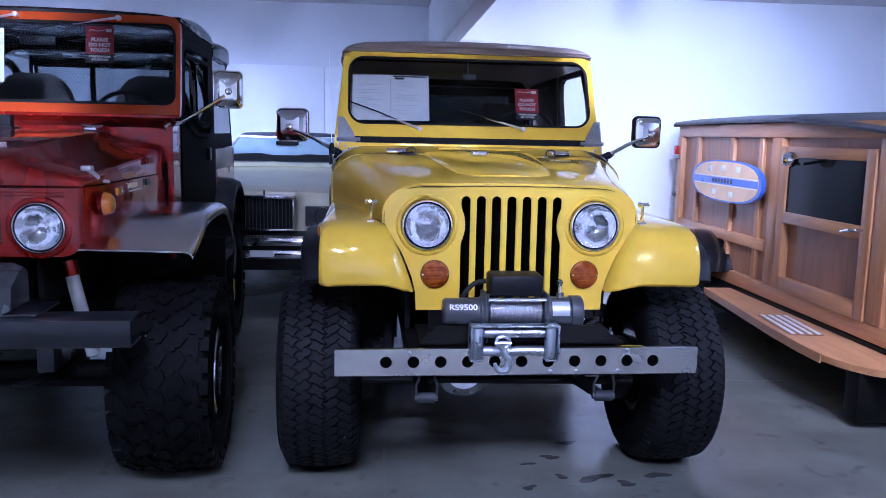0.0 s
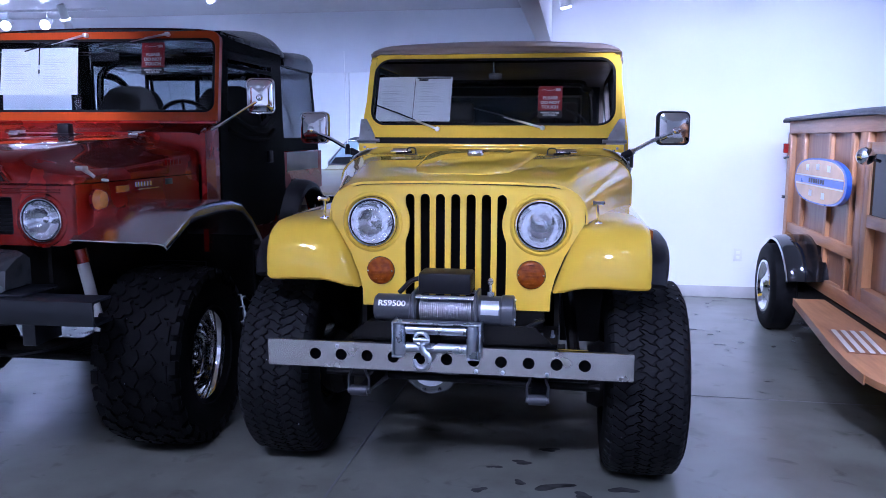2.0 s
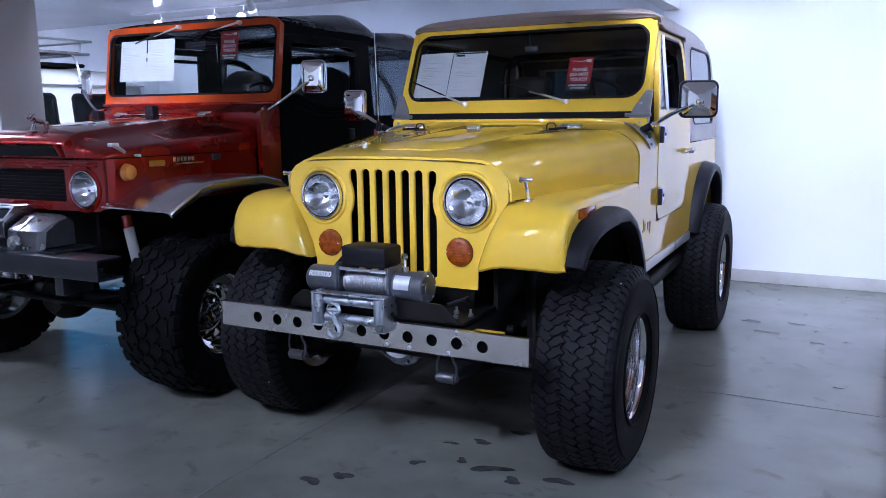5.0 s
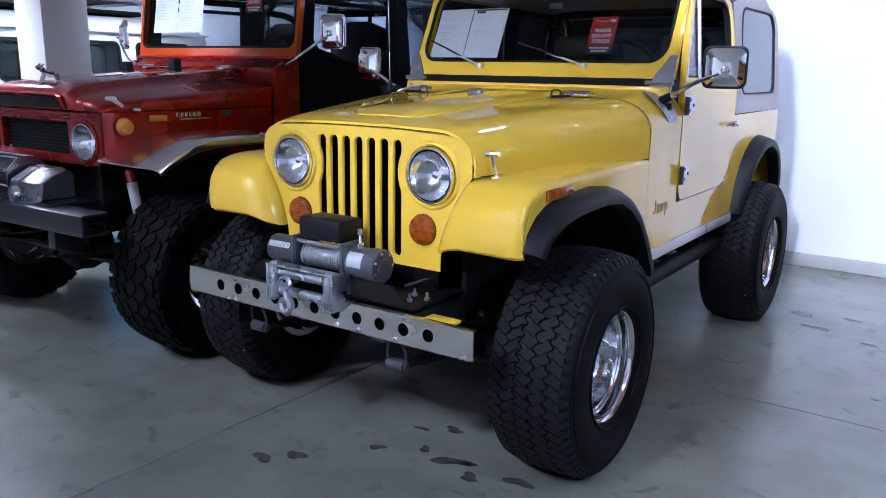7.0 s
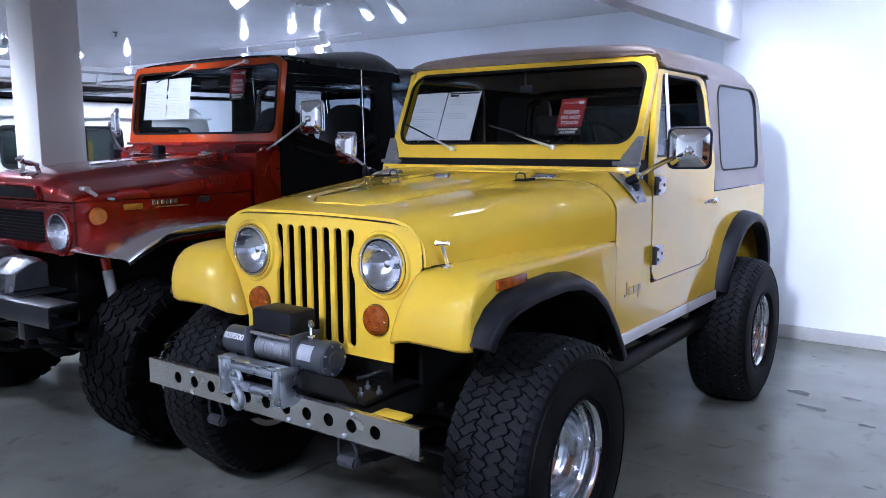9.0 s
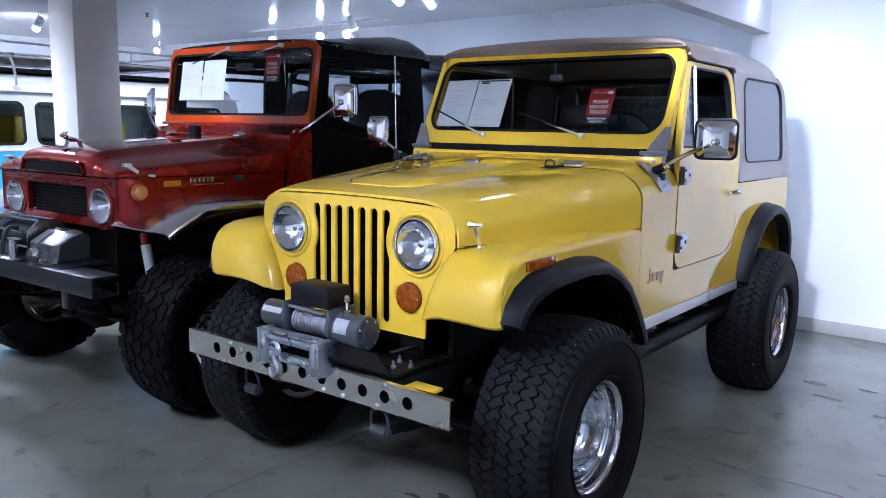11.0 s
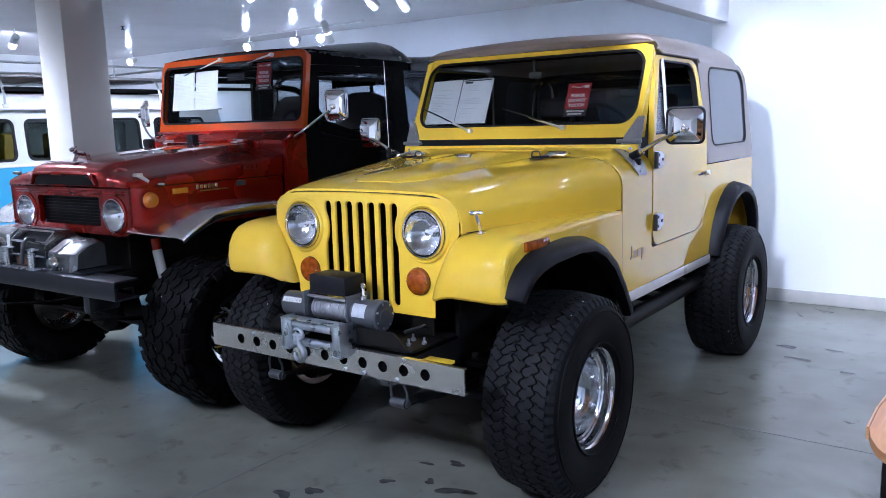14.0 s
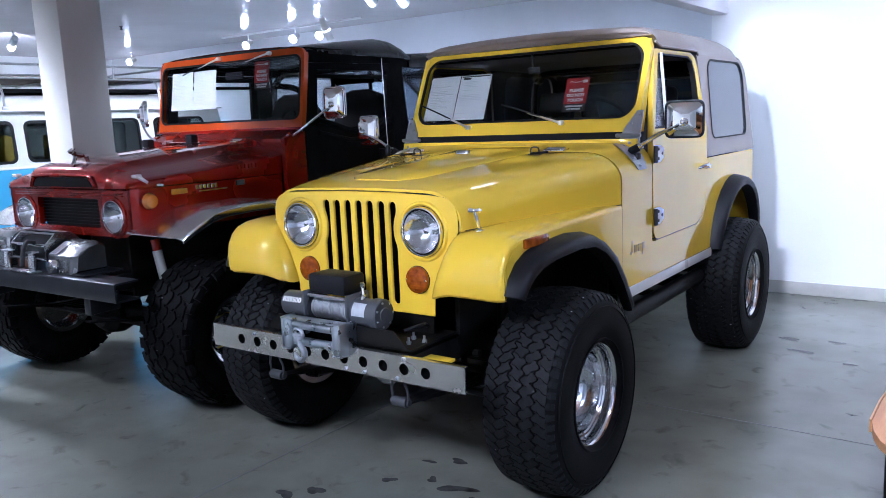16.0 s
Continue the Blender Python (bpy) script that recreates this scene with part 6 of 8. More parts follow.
def red_car():
    car = thing("off_road_car", "orange-red off-road car with black soft top, silver fenders and winch", "car", RED_CAR)

    # front panel with round lamp openings and a wide grille opening
    bm = bmesh.new()
    o = rounded(-0.617, 0.617, 0.975, 1.246, [0.09, 0.09, 0.015, 0.015], 5)
    plate(bm, o, on_y(0.0), 0.03, [rounded(-0.315, 0.315, 1.022, 1.19, 0.012, 3)] + [circle(s * 0.452, 1.088, 0.088, 28) for s in (-1, 1)])
    front = part("front_panel", bm, RED, car, "orange-red front panel round the grille")
    bm = bmesh.new()
    for z in (1.208, 1.222):
        box(bm, -0.55, 0.55, -0.010, 0.0, z - 0.004, z + 0.004, 0.003)
    part("moulding", bm, RED, front)
    part("grille_backing", boxes((-0.33, 0.33, 0.05, 0.06, 1.0, 1.21)), GASKET_AND_SHADE, front)
    for i in range(9):
        z = 1.033 + 0.0185 * i
        part("grille_bar", boxes((-0.315, 0.315, 0.030, 0.036, z - 0.002, z + 0.002)), BLACK_PLASTIC, front)
    for s in (-1, 1):
        bm = bmesh.new()
        lathe(bm, [(0.122, 0.002), (0.116, -0.006), (0.104, -0.008), (0.098, 0.0), (0.098, 0.03)], (s * 0.452, 0, 1.088), "y", 36)
        part("headlamp_surround", bm, RED, front)
        headlamp(car, s * 0.452, -0.004, 1.088, 0.086, 0.100)
        # apron side behind the front panel, with the amber lamp
        bm = bmesh.new()
        lo = []
        for y, x in ((0.0, 0.617), (0.03, 0.635), (0.09, 0.655), (0.5, 0.672), (1.08, 0.69)):
            lo.append([Vector((s * x, y, z)) for z in (1.246, 1.0)] + [Vector((s * (x - 0.02), y, z)) for z in (1.0, 1.246)])
        rings(bm, lo)
        part("apron", bm, RED, car, "orange-red engine bay side")
        bm = bmesh.new()
        lathe(bm, [(0.046, 0.0), (0.048, 0.014), (0.044, 0.018)], (s * 0.655, 0.08, 1.176), "x", 24) if s > 0 else lathe(bm, [(0.046, 0.0), (0.048, -0.014), (0.044, -0.018)], (s * 0.655, 0.08, 1.176), "x", 24)
        lp = part("turn_lamp", bm, RED, car)
        bm = bmesh.new()
        lathe(bm, [(0.046, s * 0.010), (0.044, s * 0.030), (0.036, s * 0.046), (0.02, s * 0.054), (0.0, s * 0.056)], (s * 0.655, 0.08, 1.176), "x", 24)
        part("lens", bm, AMBER_LIGHT, lp, "amber domed lens")
        # side marker, badge strokes and louvres
        part("side_marker", boxes((min(s * 0.672, s * 0.684), max(s * 0.672, s * 0.684), 0.225, 0.335, 1.195, 1.228, 0.006)), AMBER_LIGHT, car, "small amber side marker with a chrome rim")
        bm = bmesh.new()
        for k in range(6):
            y = 0.395 + 0.028 * k
            box(bm, min(s * 0.672, s * 0.682), max(s * 0.672, s * 0.682), y, y + 0.020, 1.212, 1.236, 0.002, 1)
        box(bm, min(s * 0.672, s * 0.680), max(s * 0.672, s * 0.680), 0.42, 0.63, 1.196, 1.203, 0.001, 1)
        part("badge", bm, CHROME, car)
        part("small_badge", boxes((min(s * 0.676, s * 0.688), max(s * 0.676, s * 0.688), 0.70, 0.765, 1.208, 1.238, 0.002)), GUNMETAL, car)

    # hood with a raised middle and a slot over the grille
    lo = []
    for y, w, zs, zt in ((-0.012, 0.605, 1.262, 1.300), (-0.004, 0.622, 1.278, 1.335), (0.03, 0.635, 1.290, 1.362), (0.09, 0.644, 1.298, 1.381), (0.3, 0.652, 1.312, 1.404), (0.6, 0.664, 1.335, 1.428), (1.0, 0.683, 1.372, 1.455), (1.09, 0.687, 1.385, 1.462)):
        r = [(w, 1.250), (w + 0.002, zs - 0.022), (w - 0.010, zs - 0.006), (w - 0.035, zs + 0.004), (w - 0.16, zs + (zt - zs) * 0.42), (w - 0.255, zt - 0.026), (w - 0.274, zt - 0.005), (w - 0.295, zt), (0.16, zt + 0.006), (0.0, zt + 0.008)]
        lo.append([Vector((x, y, z)) for x, z in r] + [Vector((-x, y, z)) for x, z in r[-2::-1]])
    bm = bmesh.new()
    rings(bm, lo)
    hood = part("hood", bm, RED, car, "orange-red hood with a raised middle", angle=45)
    # solid black plate paints the shade inside the air slot
    bm = bmesh.new()
    plate(bm, [(-0.30, 1.258), (0.30, 1.258), (0.27, 1.300), (0.23, 1.312), (-0.23, 1.312), (-0.27, 1.300)], on_y(-0.024), 0.02)
    part("hood_slot", bm, GASKET_AND_SHADE, hood, "air slot in the hood front, its shade a black plate")
    bm = bmesh.new()
    pts = [(-0.33, -0.018, 1.258), (-0.295, -0.022, 1.304), (-0.24, -0.022, 1.322), (0.24, -0.022, 1.322), (0.295, -0.022, 1.304), (0.33, -0.018, 1.258)]
    tube(bm, smooth_path(pts, 4), 0.011, 8)
    part("hood_slot_lip", bm, RED, hood)
    for s in (-1, 1):
        bm = bmesh.new()
        tube(bm, [(s * 0.645, 0.10, 1.275), (s * 0.62, 0.055, 1.315)], [0.010, 0.012], 8)
        tube(bm, [(s * 0.63, 0.14, 1.262), (s * 0.66, 0.19, 1.255)], 0.007, 8)
        box(bm, s * 0.62 - 0.02, s * 0.62 + 0.02, 0.03, 0.075, 1.305, 1.325, 0.006)
        part("hood_catch", bm, STEEL, hood, "grey hood catch")
        for k in range(6):
            y = 0.72 + 0.03 * k
            part("louvre", boxes((min(s * 0.668, s * 0.684), max(s * 0.668, s * 0.684), y, y + 0.016, 1.305, 1.335, 0.004)), RED, hood)
        bm = boxes((s * 0.36 - 0.03, s * 0.36 + 0.03, 0.98, 1.08, 1.455, 1.475, 0.005))
        tube(bm, [(s * 0.36 - 0.05, 1.03, 1.478), (s * 0.36 + 0.05, 1.03, 1.478)], 0.009, 8)
        part("hood_hinge", bm, CHROME, hood)
    part("windscreen_rest", boxes((-0.06, 0.01, 0.93, 0.99, 1.46, 1.525, 0.012), (-0.08, 0.02, 0.92, 1.0, 1.457, 1.468, 0.004)), BLACK_PLASTIC, hood, "black rubber windscreen rest")
    part("windscreen_rest", boxes((-0.54, -0.47, 0.93, 0.99, 1.44, 1.50, 0.012)), BLACK_PLASTIC, hood, "black rubber windscreen rest")
    bm = bmesh.new()
    plate(bm, rounded(-0.42, 0.02, 0.98, 1.085, 0.02, 3), lambda u, v, d: Vector((u, v, 1.473 - d)), 0.004)
    part("cowl_plate", bm, CHROME, hood, "chrome plate at the rear of the hood")

    # hood ornament, a plain animal figure
    bm = bmesh.new()
    x, y, z = 0.04, 0.07, 1.388
    tube(bm, smooth_path([(x, y + 0.09, z + 0.045), (x, y + 0.04, z + 0.055), (x, y - 0.01, z + 0.065), (x, y - 0.035, z + 0.085), (x, y - 0.065, z + 0.088)], 4), [0.012] * 4 + [0.018] * 4 + [0.019] * 4 + [0.014, 0.016, 0.017, 0.012, 0.008], 8)
    for q in (-0.012, 0.012):
        tube(bm, [(x + q, y - 0.01, z + 0.05), (x + q, y - 0.03, z)], 0.007, 6)
        tube(bm, [(x + q, y + 0.07, z + 0.045), (x + q, y + 0.09, z)], 0.008, 6)
        tube(bm, [(x + q, y - 0.035, z + 0.095), (x + q * 2, y - 0.02, z + 0.112)], 0.005, 6)
    box(bm, x - 0.025, x + 0.025, y - 0.05, y + 0.11, z - 0.012, z + 0.004, 0.004)
    for v in bm.verts:
        v.co = Vector((x, y, z)) + (v.co - Vector((x, y, z))) * 0.8
    part("hood_ornament", bm, CHROME, hood, "small chrome animal figure")

    # silver front fenders
    prof = [(-0.035, 1.010), (0.02, 1.035), (0.12, 1.078), (0.22, 1.112), (0.32, 1.128), (0.5, 1.134), (0.72, 1.130), (0.85, 1.105), (0.98, 1.030), (1.10, 0.925), (1.18, 0.84)]
    for s in (-1, 1):
        lo = []
        for i, (y, z) in enumerate(prof):
            k = max(0.0, 1 - i / 3.0)
            outer = 1.015 + 0.02 * min(1, i / 2)
            row = []
            for q, dz, dy in ((0.0, 0.0, 0.0), (0.5, -0.006 * k, 0.012 * k), (0.93, -0.014 * k, 0.035 * k), (0.98, -0.016 * k - 0.006, 0.045 * k), (1.0, -0.017 * k - 0.018, 0.052 * k), (0.995, -0.017 * k - 0.050 + 0.022 * k, 0.056 * k)):
                row.append(Vector((s * (0.60 + (outer - 0.60) * q), y + dy, z + dz)))
            inner = [v + Vector((-s * 0.004, 0, -0.005)) for v in row[::-1]]
            lo.append(row + inner)
        bm = bmesh.new()
        rings(bm, lo)
        part("fender", bm, FENDER_STEEL, car, "polished silver front fender", angle=40)
        bm = bmesh.new()
        box(bm, min(s * 0.40, s * 0.42), max(s * 0.40, s * 0.42), 0.1, 1.2, 0.6, 1.1)
        box(bm, min(s * 0.42, s * 0.98), max(s * 0.42, s * 0.98), 1.12, 1.15, 0.55, 0.9)
        part("inner_fender", bm, CHASSIS, car)

    # cowl and body sides
    for s in (-1, 1):
        arch_r = [(2.72 + 0.44 * math.cos(radians(a)), 0.66 + 0.44 * math.sin(radians(a))) for a in range(170, 9, -10)]
        bm = bmesh.new()
        o = [(1.085, 0.80), (1.085, 1.475), (1.20, 1.515), (1.275, 1.515), (1.275, 0.86), (2.245, 0.86), (2.245, 1.345), (3.42, 1.345), (3.42, 0.80)] + arch_r[::-1]
        plate(bm, o, on_x(s * 0.735, s), 0.03)
        side = part("body_side", bm, RED, car, "orange-red body side")
        part("side_chrome", boxes((min(s * 0.735, s * 0.74), max(s * 0.735, s * 0.74), 2.5, 3.3, 1.20, 1.34, 0.002)), GREY_TRIM, side)
        bm = bmesh.new()
        lo = []
        pts = [(2.72 + 0.45 * math.cos(radians(a)), 0.66 + 0.45 * math.sin(radians(a))) for a in range(175, 4, -14)]
        for y, z in pts:
            d = Vector((y - 2.72, z - 0.66)).normalized()
            lo.append([Vector((s * (0.735 + 0.13 * q), y + d.x * dn, z + d.y * dn)) for q, dn in ((0.0, 0.03), (0.6, 0.022), (0.95, 0.0), (1.0, -0.03), (0.9, -0.045), (0.0, -0.045))])
        rings(bm, lo)
        part("wheel_flare", bm, BLACK_PLASTIC, car, "wide black rear flare", angle=45)
        # soft door with its window
        bm = bmesh.new()
        plate(bm, [(1.345, 1.96), (1.285, 1.56), (1.285, 0.95), (1.33, 0.87), (2.18, 0.87), (2.24, 0.95), (2.24, 1.98)], on_x(s * 0.742, s), 0.03, [[(1.40, 1.60), (1.56, 1.575), (1.72, 1.53), (2.0, 1.53), (2.175, 1.60), (2.185, 1.93), (1.43, 1.92)]])
        door = part("door", bm, CANVAS, car, "black canvas door with an open window")
        bm = bmesh.new()
        tube(bm, [(s * 0.745, 1.40, 1.585), (s * 0.748, 1.55, 1.55), (s * 0.752, 1.75, 1.50), (s * 0.748, 2.03, 1.50), (s * 0.745, 2.18, 1.57)], 0.022, 8)
        tube(bm, [(s * 0.742, 1.40, 1.875), (s * 0.742, 2.18, 1.885)], 0.014, 8)
        tube(bm, [(s * 0.746, 1.40, 1.50), (s * 0.755, 1.70, 1.44), (s * 0.750, 2.05, 1.44), (s * 0.745, 2.2, 1.50)], 0.018, 8)
        part("rolled_flap", bm, CANVAS, door)
        part("door_handle", boxes((min(s * 0.742, s * 0.765), max(s * 0.742, s * 0.765), 2.05, 2.13, 1.28, 1.36, 0.006)), BLACK_PLASTIC, door)
        # side step
        part("side_step", boxes((min(s * 0.70, s * 0.88), max(s * 0.70, s * 0.88), 1.35, 2.2, 0.66, 0.70, 0.01)), GUNMETAL, car, "grey side step")
    part("tub_rear", boxes((-0.735, 0.735, 3.40, 3.43, 0.80, 1.345, 0.01)), RED, car)
    part("tub_floor", boxes((-0.70, 0.70, 1.1, 3.40, 0.70, 0.74)), CHASSIS, car)
    part("firewall", boxes((-0.69, 0.69, 1.12, 1.15, 0.7, 1.46)), CHASSIS, car)
    bm = bmesh.new()
    lo = [[Vector((x, y, z)) for x, z in arch(0.725, 1.30, zt, 0.08, 0.06, 0.004)] for y, zt in ((1.10, 1.475), (1.17, 1.500), (1.22, 1.530), (1.245, 1.545))]
    rings(bm, lo)
    part("cowl", bm, RED, car, "orange-red cowl", angle=40)

    # windscreen
    ws = lean(1.25, 1.6, 0.15)
    bm = bmesh.new()
    plate(bm, rounded(-0.745, 0.745, 1.535, 2.065, [0.02, 0.02, 0.06, 0.06], 5), ws, 0.04, [rounded(-0.718, 0.718, 1.598, 2.020, 0.055, 6)])
    fr = part("windscreen_frame", bm, RED_LIT, car, "orange-red windscreen frame, coloured as brightly lit")
    bm = bmesh.new()
    plate(bm, rounded(-0.721, 0.721, 1.595, 2.023, 0.058, 6), lambda u, v, d: ws(u, v, d - 0.004), 0.012, [rounded(-0.707, 0.707, 1.609, 2.009, 0.046, 6)])
    part("windscreen_seal", bm, GASKET_AND_SHADE, fr)
    bm = bmesh.new()
    plate(bm, rounded(-0.712, 0.712, 1.604, 2.014, 0.05, 6), lambda u, v, d: ws(u, v, d + 0.014), 0.004)
    g = part("windscreen_glass", bm, GLASS, fr)
    g.visible_shadow = False
    part("cowl_trim", boxes((-0.745, 0.745, 1.215, 1.238, 1.528, 1.546, 0.004)), RED, fr)
    wiper(fr, (-0.08, 2.045), (-0.46, 1.953), ws)
    wiper(fr, (0.43, 2.045), (0.022, 1.975), ws)
    for s in (-1, 1):
        bm = bmesh.new()
        tube(bm, smooth_path([(s * 0.70, 1.165, 1.475), (s * 0.80, 1.18, 1.53), (s * 0.90, 1.215, 1.60), (s * 0.975, 1.25, 1.655)], 4), 0.008, 8)
        tube(bm, [(s * 0.655, 1.16, 1.45), (s * 0.715, 1.165, 1.495)], 0.022, 10)
        tube(bm, [(s * 0.69, 1.15, 1.405), (s * 0.69, 1.155, 1.45)], 0.017, 10)
        part("mirror_arm", bm, CHROME, car, "chrome mirror arm")
        mirror_head(car, (s * 0.987, 1.30, 1.690), 0.148, 0.188, 10 if s > 0 else -33, trim=False)

    # soft top
    lo = []
    for y, w, zt in ((1.340, 0.735, 2.072), (1.330, 0.742, 2.080), (1.37, 0.742, 2.086), (1.55, 0.744, 2.102), (1.8, 0.746, 2.130), (2.05, 0.746, 2.162), (2.25, 0.746, 2.184), (2.36, 0.744, 2.178), (2.45, 0.738, 2.145), (2.51, 0.730, 2.09), (2.54, 0.715, 2.035)):
        lo.append([Vector((x, y, z)) for x, z in arch(w, min(2.062 if y < 1.4 else 2.03, zt - 0.015), zt - 0.01, 0.20, max(0.012, min(0.12, zt - 2.055)), 0.02, 0.004)])
    bm = bmesh.new()
    rings(bm, lo)
    part("soft_top_roof", bm, VINYL_TOP, car, "black soft top roof", angle=50)
    lo = []
    for y, w, zt in ((2.50, 0.73, 2.06), (2.53, 0.738, 2.085), (2.75, 0.742, 2.098), (3.0, 0.745, 2.118), (3.14, 0.745, 2.122), (3.21, 0.738, 2.100), (3.245, 0.725, 2.05), (3.255, 0.70, 1.99)):
        lo.append([Vector((x, y, z)) for x, z in arch(w, min(1.97, zt - 0.015), zt - 0.01, 0.11, min(0.06, zt - 1.90), 0.015)])
    bm = bmesh.new()
    rings(bm, lo)
    part("soft_top_rear_roof", bm, VINYL_TOP, car, "black soft top over the rear", angle=50)
    for s in (-1, 1):
        bm = bmesh.new()
        plate(bm, [(2.25, 0.90), (2.46, 0.90), (2.44, 1.34), (2.38, 2.06), (1.34, 2.065), (1.345, 1.965), (2.25, 1.985)], on_x(s * 0.738, s), 0.03)
        part("soft_top_side", bm, CANVAS, car, "black canvas side of the soft top")
        bm = bmesh.new()
        plate(bm, [(2.445, 1.35), (3.34, 1.35), (3.24, 2.03), (2.39, 2.03)], lambda u, v, d: Vector((s * (0.735 - (v - 1.35) * 0.04 - d), u, v)), 0.006, [[(2.46, 1.45), (3.27, 1.45), (3.19, 1.97), (2.42, 1.97)]])
        part("rear_curtain", bm, CANVAS, car, "black canvas frame of the rear side curtain")
        bm = bmesh.new()
        plate(bm, [(2.46, 1.45), (3.27, 1.45), (3.19, 1.97), (2.42, 1.97)], lambda u, v, d: Vector((s * (0.734 - (v - 1.35) * 0.04 - d), u, v)), 0.002)
        g = part("clear_curtain_window", bm, CLEAR_VINYL, car)
        g.visible_shadow = False
        bm = bmesh.new()
        tube(bm, smooth_path([(s * 0.62, 2.35, 0.74), (s * 0.62, 2.35, 1.75), (s * 0.58, 2.36, 1.93), (s * 0.45, 2.36, 2.0)], 4), 0.026, 10)
        tube(bm, smooth_path([(s * 0.60, 2.37, 1.90), (s * 0.61, 2.65, 1.86), (s * 0.62, 2.95, 1.62), (s * 0.62, 3.15, 1.30)], 4), 0.026, 10)
        part("roll_cage_side", bm, BLACK_PAINT, car, "black roll cage tube")
    part("roll_cage_bar", rod((-0.5, 2.36, 1.99), (0.5, 2.36, 1.99), 0.026, 10), BLACK_PAINT, car)
    bm = bmesh.new()
    plate(bm, [(-0.715, 1.35), (0.715, 1.35), (0.70, 1.985), (-0.70, 1.985)], lean(3.35, 1.35, -0.16), 0.006, [rounded(-0.675, 0.675, 1.40, 1.955, 0.03, 4)])
    part("rear_curtain", bm, CANVAS, car)
    bm = bmesh.new()
    plate(bm, rounded(-0.68, 0.68, 1.395, 1.96, 0.03, 4), lambda u, v, d: lean(3.352, 1.35, -0.16)(u, v, d), 0.002)
    part("rear_curtain_window", bm, SMOKED_VINYL, car, "smoky rear curtain window").visible_shadow = False
    for x in (-0.28, 0.30):   # straps that hold the rolled curtain
        part("curtain_strap", boxes((x - 0.02, x + 0.02, 3.255, 3.262, 1.40, 1.97)), CANVAS, car)

    # inside
    part("dashboard", boxes((-0.68, 0.68, 1.27, 1.40, 1.30, 1.52, 0.02)), BLACK_PLASTIC, car)
    steering_wheel(car, 0.40, 1.60, 1.50, 0.19)
    for s in (-1, 1):
        seat(car, s * 0.37, 2.0, 0.95, 0.50, 0.765, 10, False, True)
    part("rear_view_mirror", boxes((-0.09, 0.09, 1.36, 1.375, 1.90, 1.95, 0.01)), BLACK_PLASTIC, car)

    # wheels, bumper, chassis
    for s in (-1, 1):
        MT.put(car, s * 0.88, 0.33, s, 0.0, 0.5 + s)
        MT.put(car, s * 0.66, 2.62, s, 0.0, 1.1 + s)
    bm = bmesh.new()
    o = [(-0.16, 0.797), (-0.293, 0.797), (-0.302, 0.793), (-0.305, 0.785), (-0.305, 0.704), (-0.302, 0.696), (-0.293, 0.692), (-0.16, 0.692), (-0.16, 0.702), (-0.288, 0.702), (-0.295, 0.709), (-0.295, 0.780), (-0.288, 0.787), (-0.16, 0.787)]
    rings(bm, [[Vector((x, y, z)) for y, z in o] for x in (-0.85, 0.85)])
    part("bumper", bm, BUMPER_GREY, car, "dark grey steel channel bumper")
    for s in (-1, 1):
        part("bumper_bracket", boxes((s * 0.55 - 0.03, s * 0.55 + 0.03, -0.28, -0.10, 0.60, 0.70, 0.006)), BUMPER_GREY, car)
    bm = boxes((-0.42, -0.33, -0.2, 3.3, 0.66, 0.76, 0.005), (0.33, 0.42, -0.2, 3.3, 0.66, 0.76, 0.005))
    part("chassis_frame", bm, CHASSIS, car)
    part("engine_block", boxes((-0.32, 0.32, 0.3, 1.1, 0.55, 0.95, 0.05)), CHASSIS, car)
    part("transfer_case", boxes((-0.40, 0.40, 1.2, 2.3, 0.42, 0.7, 0.03)), CHASSIS, car)
    part("fuel_tank", boxes((-0.62, 0.62, 2.85, 3.3, 0.40, 0.70, 0.03)), CHASSIS, car)
    for y in (0.33, 2.62):
        part("axle", rod((-0.75, y, 0.43), (0.75, y, 0.43), 0.045, 12), CHASSIS, car)
    bm = bmesh.new()
    lathe(bm, [(0.0, -0.15), (0.09, -0.14), (0.14, -0.08), (0.15, 0.0), (0.12, 0.1), (0.0, 0.16)], (-0.12, 0.33, 0.43), "y", 20)
    part("differential", bm, CHASSIS, car)
    part("tie_rod", rod((-0.7, 0.14, 0.45), (0.7, 0.14, 0.43), 0.018, 8), CHASSIS, car)
    for s in (-1, 1):
        bm = rod((s * 0.486, 0.23, 0.87), (s * 0.555, 0.245, 0.52), 0.028, 14)
        sh = part("shock_absorber", bm, WHITE_PAINT, car, "white shock absorber")
        part("shock_mount", rod((s * 0.475, 0.228, 0.93), (s * 0.487, 0.231, 0.865), 0.034, 12), RED, sh)
        bm = bmesh.new()
        for k in range(5):
            e = 0.55 - 0.08 * k
            lo = [[Vector((s * 0.44 + dx, 0.33 + e * t, 0.53 - 0.014 * k - 0.06 * (1 - t * t) + dz)) for dx, dz in ((-0.03, 0), (0.03, 0), (0.03, 0.009), (-0.03, 0.009))] for t in (-1, -0.5, 0, 0.5, 1)]
            rings(bm, lo)
        part("leaf_spring", bm, CHASSIS, car)
    return car


VINYL_TOP = material("black_top_vinyl", (0.014, 0.014, 0.015), 0.26, 0.0, 0.3, 0.15, 6.0, 0.12, 300.0, coat_rough=0.15)
BUMPER_GREY = material("dark_bumper_paint", (0.018, 0.020, 0.026), 0.34, 0.2, 0.3, 0.15, 6.0, 0.1, 120.0)
red_car()


WINCH_ALU = material("cast_winch_aluminium", (0.72, 0.73, 0.75), 0.20, 1.0, 0.0, 0.12, 14.0, 0.15, 160.0)


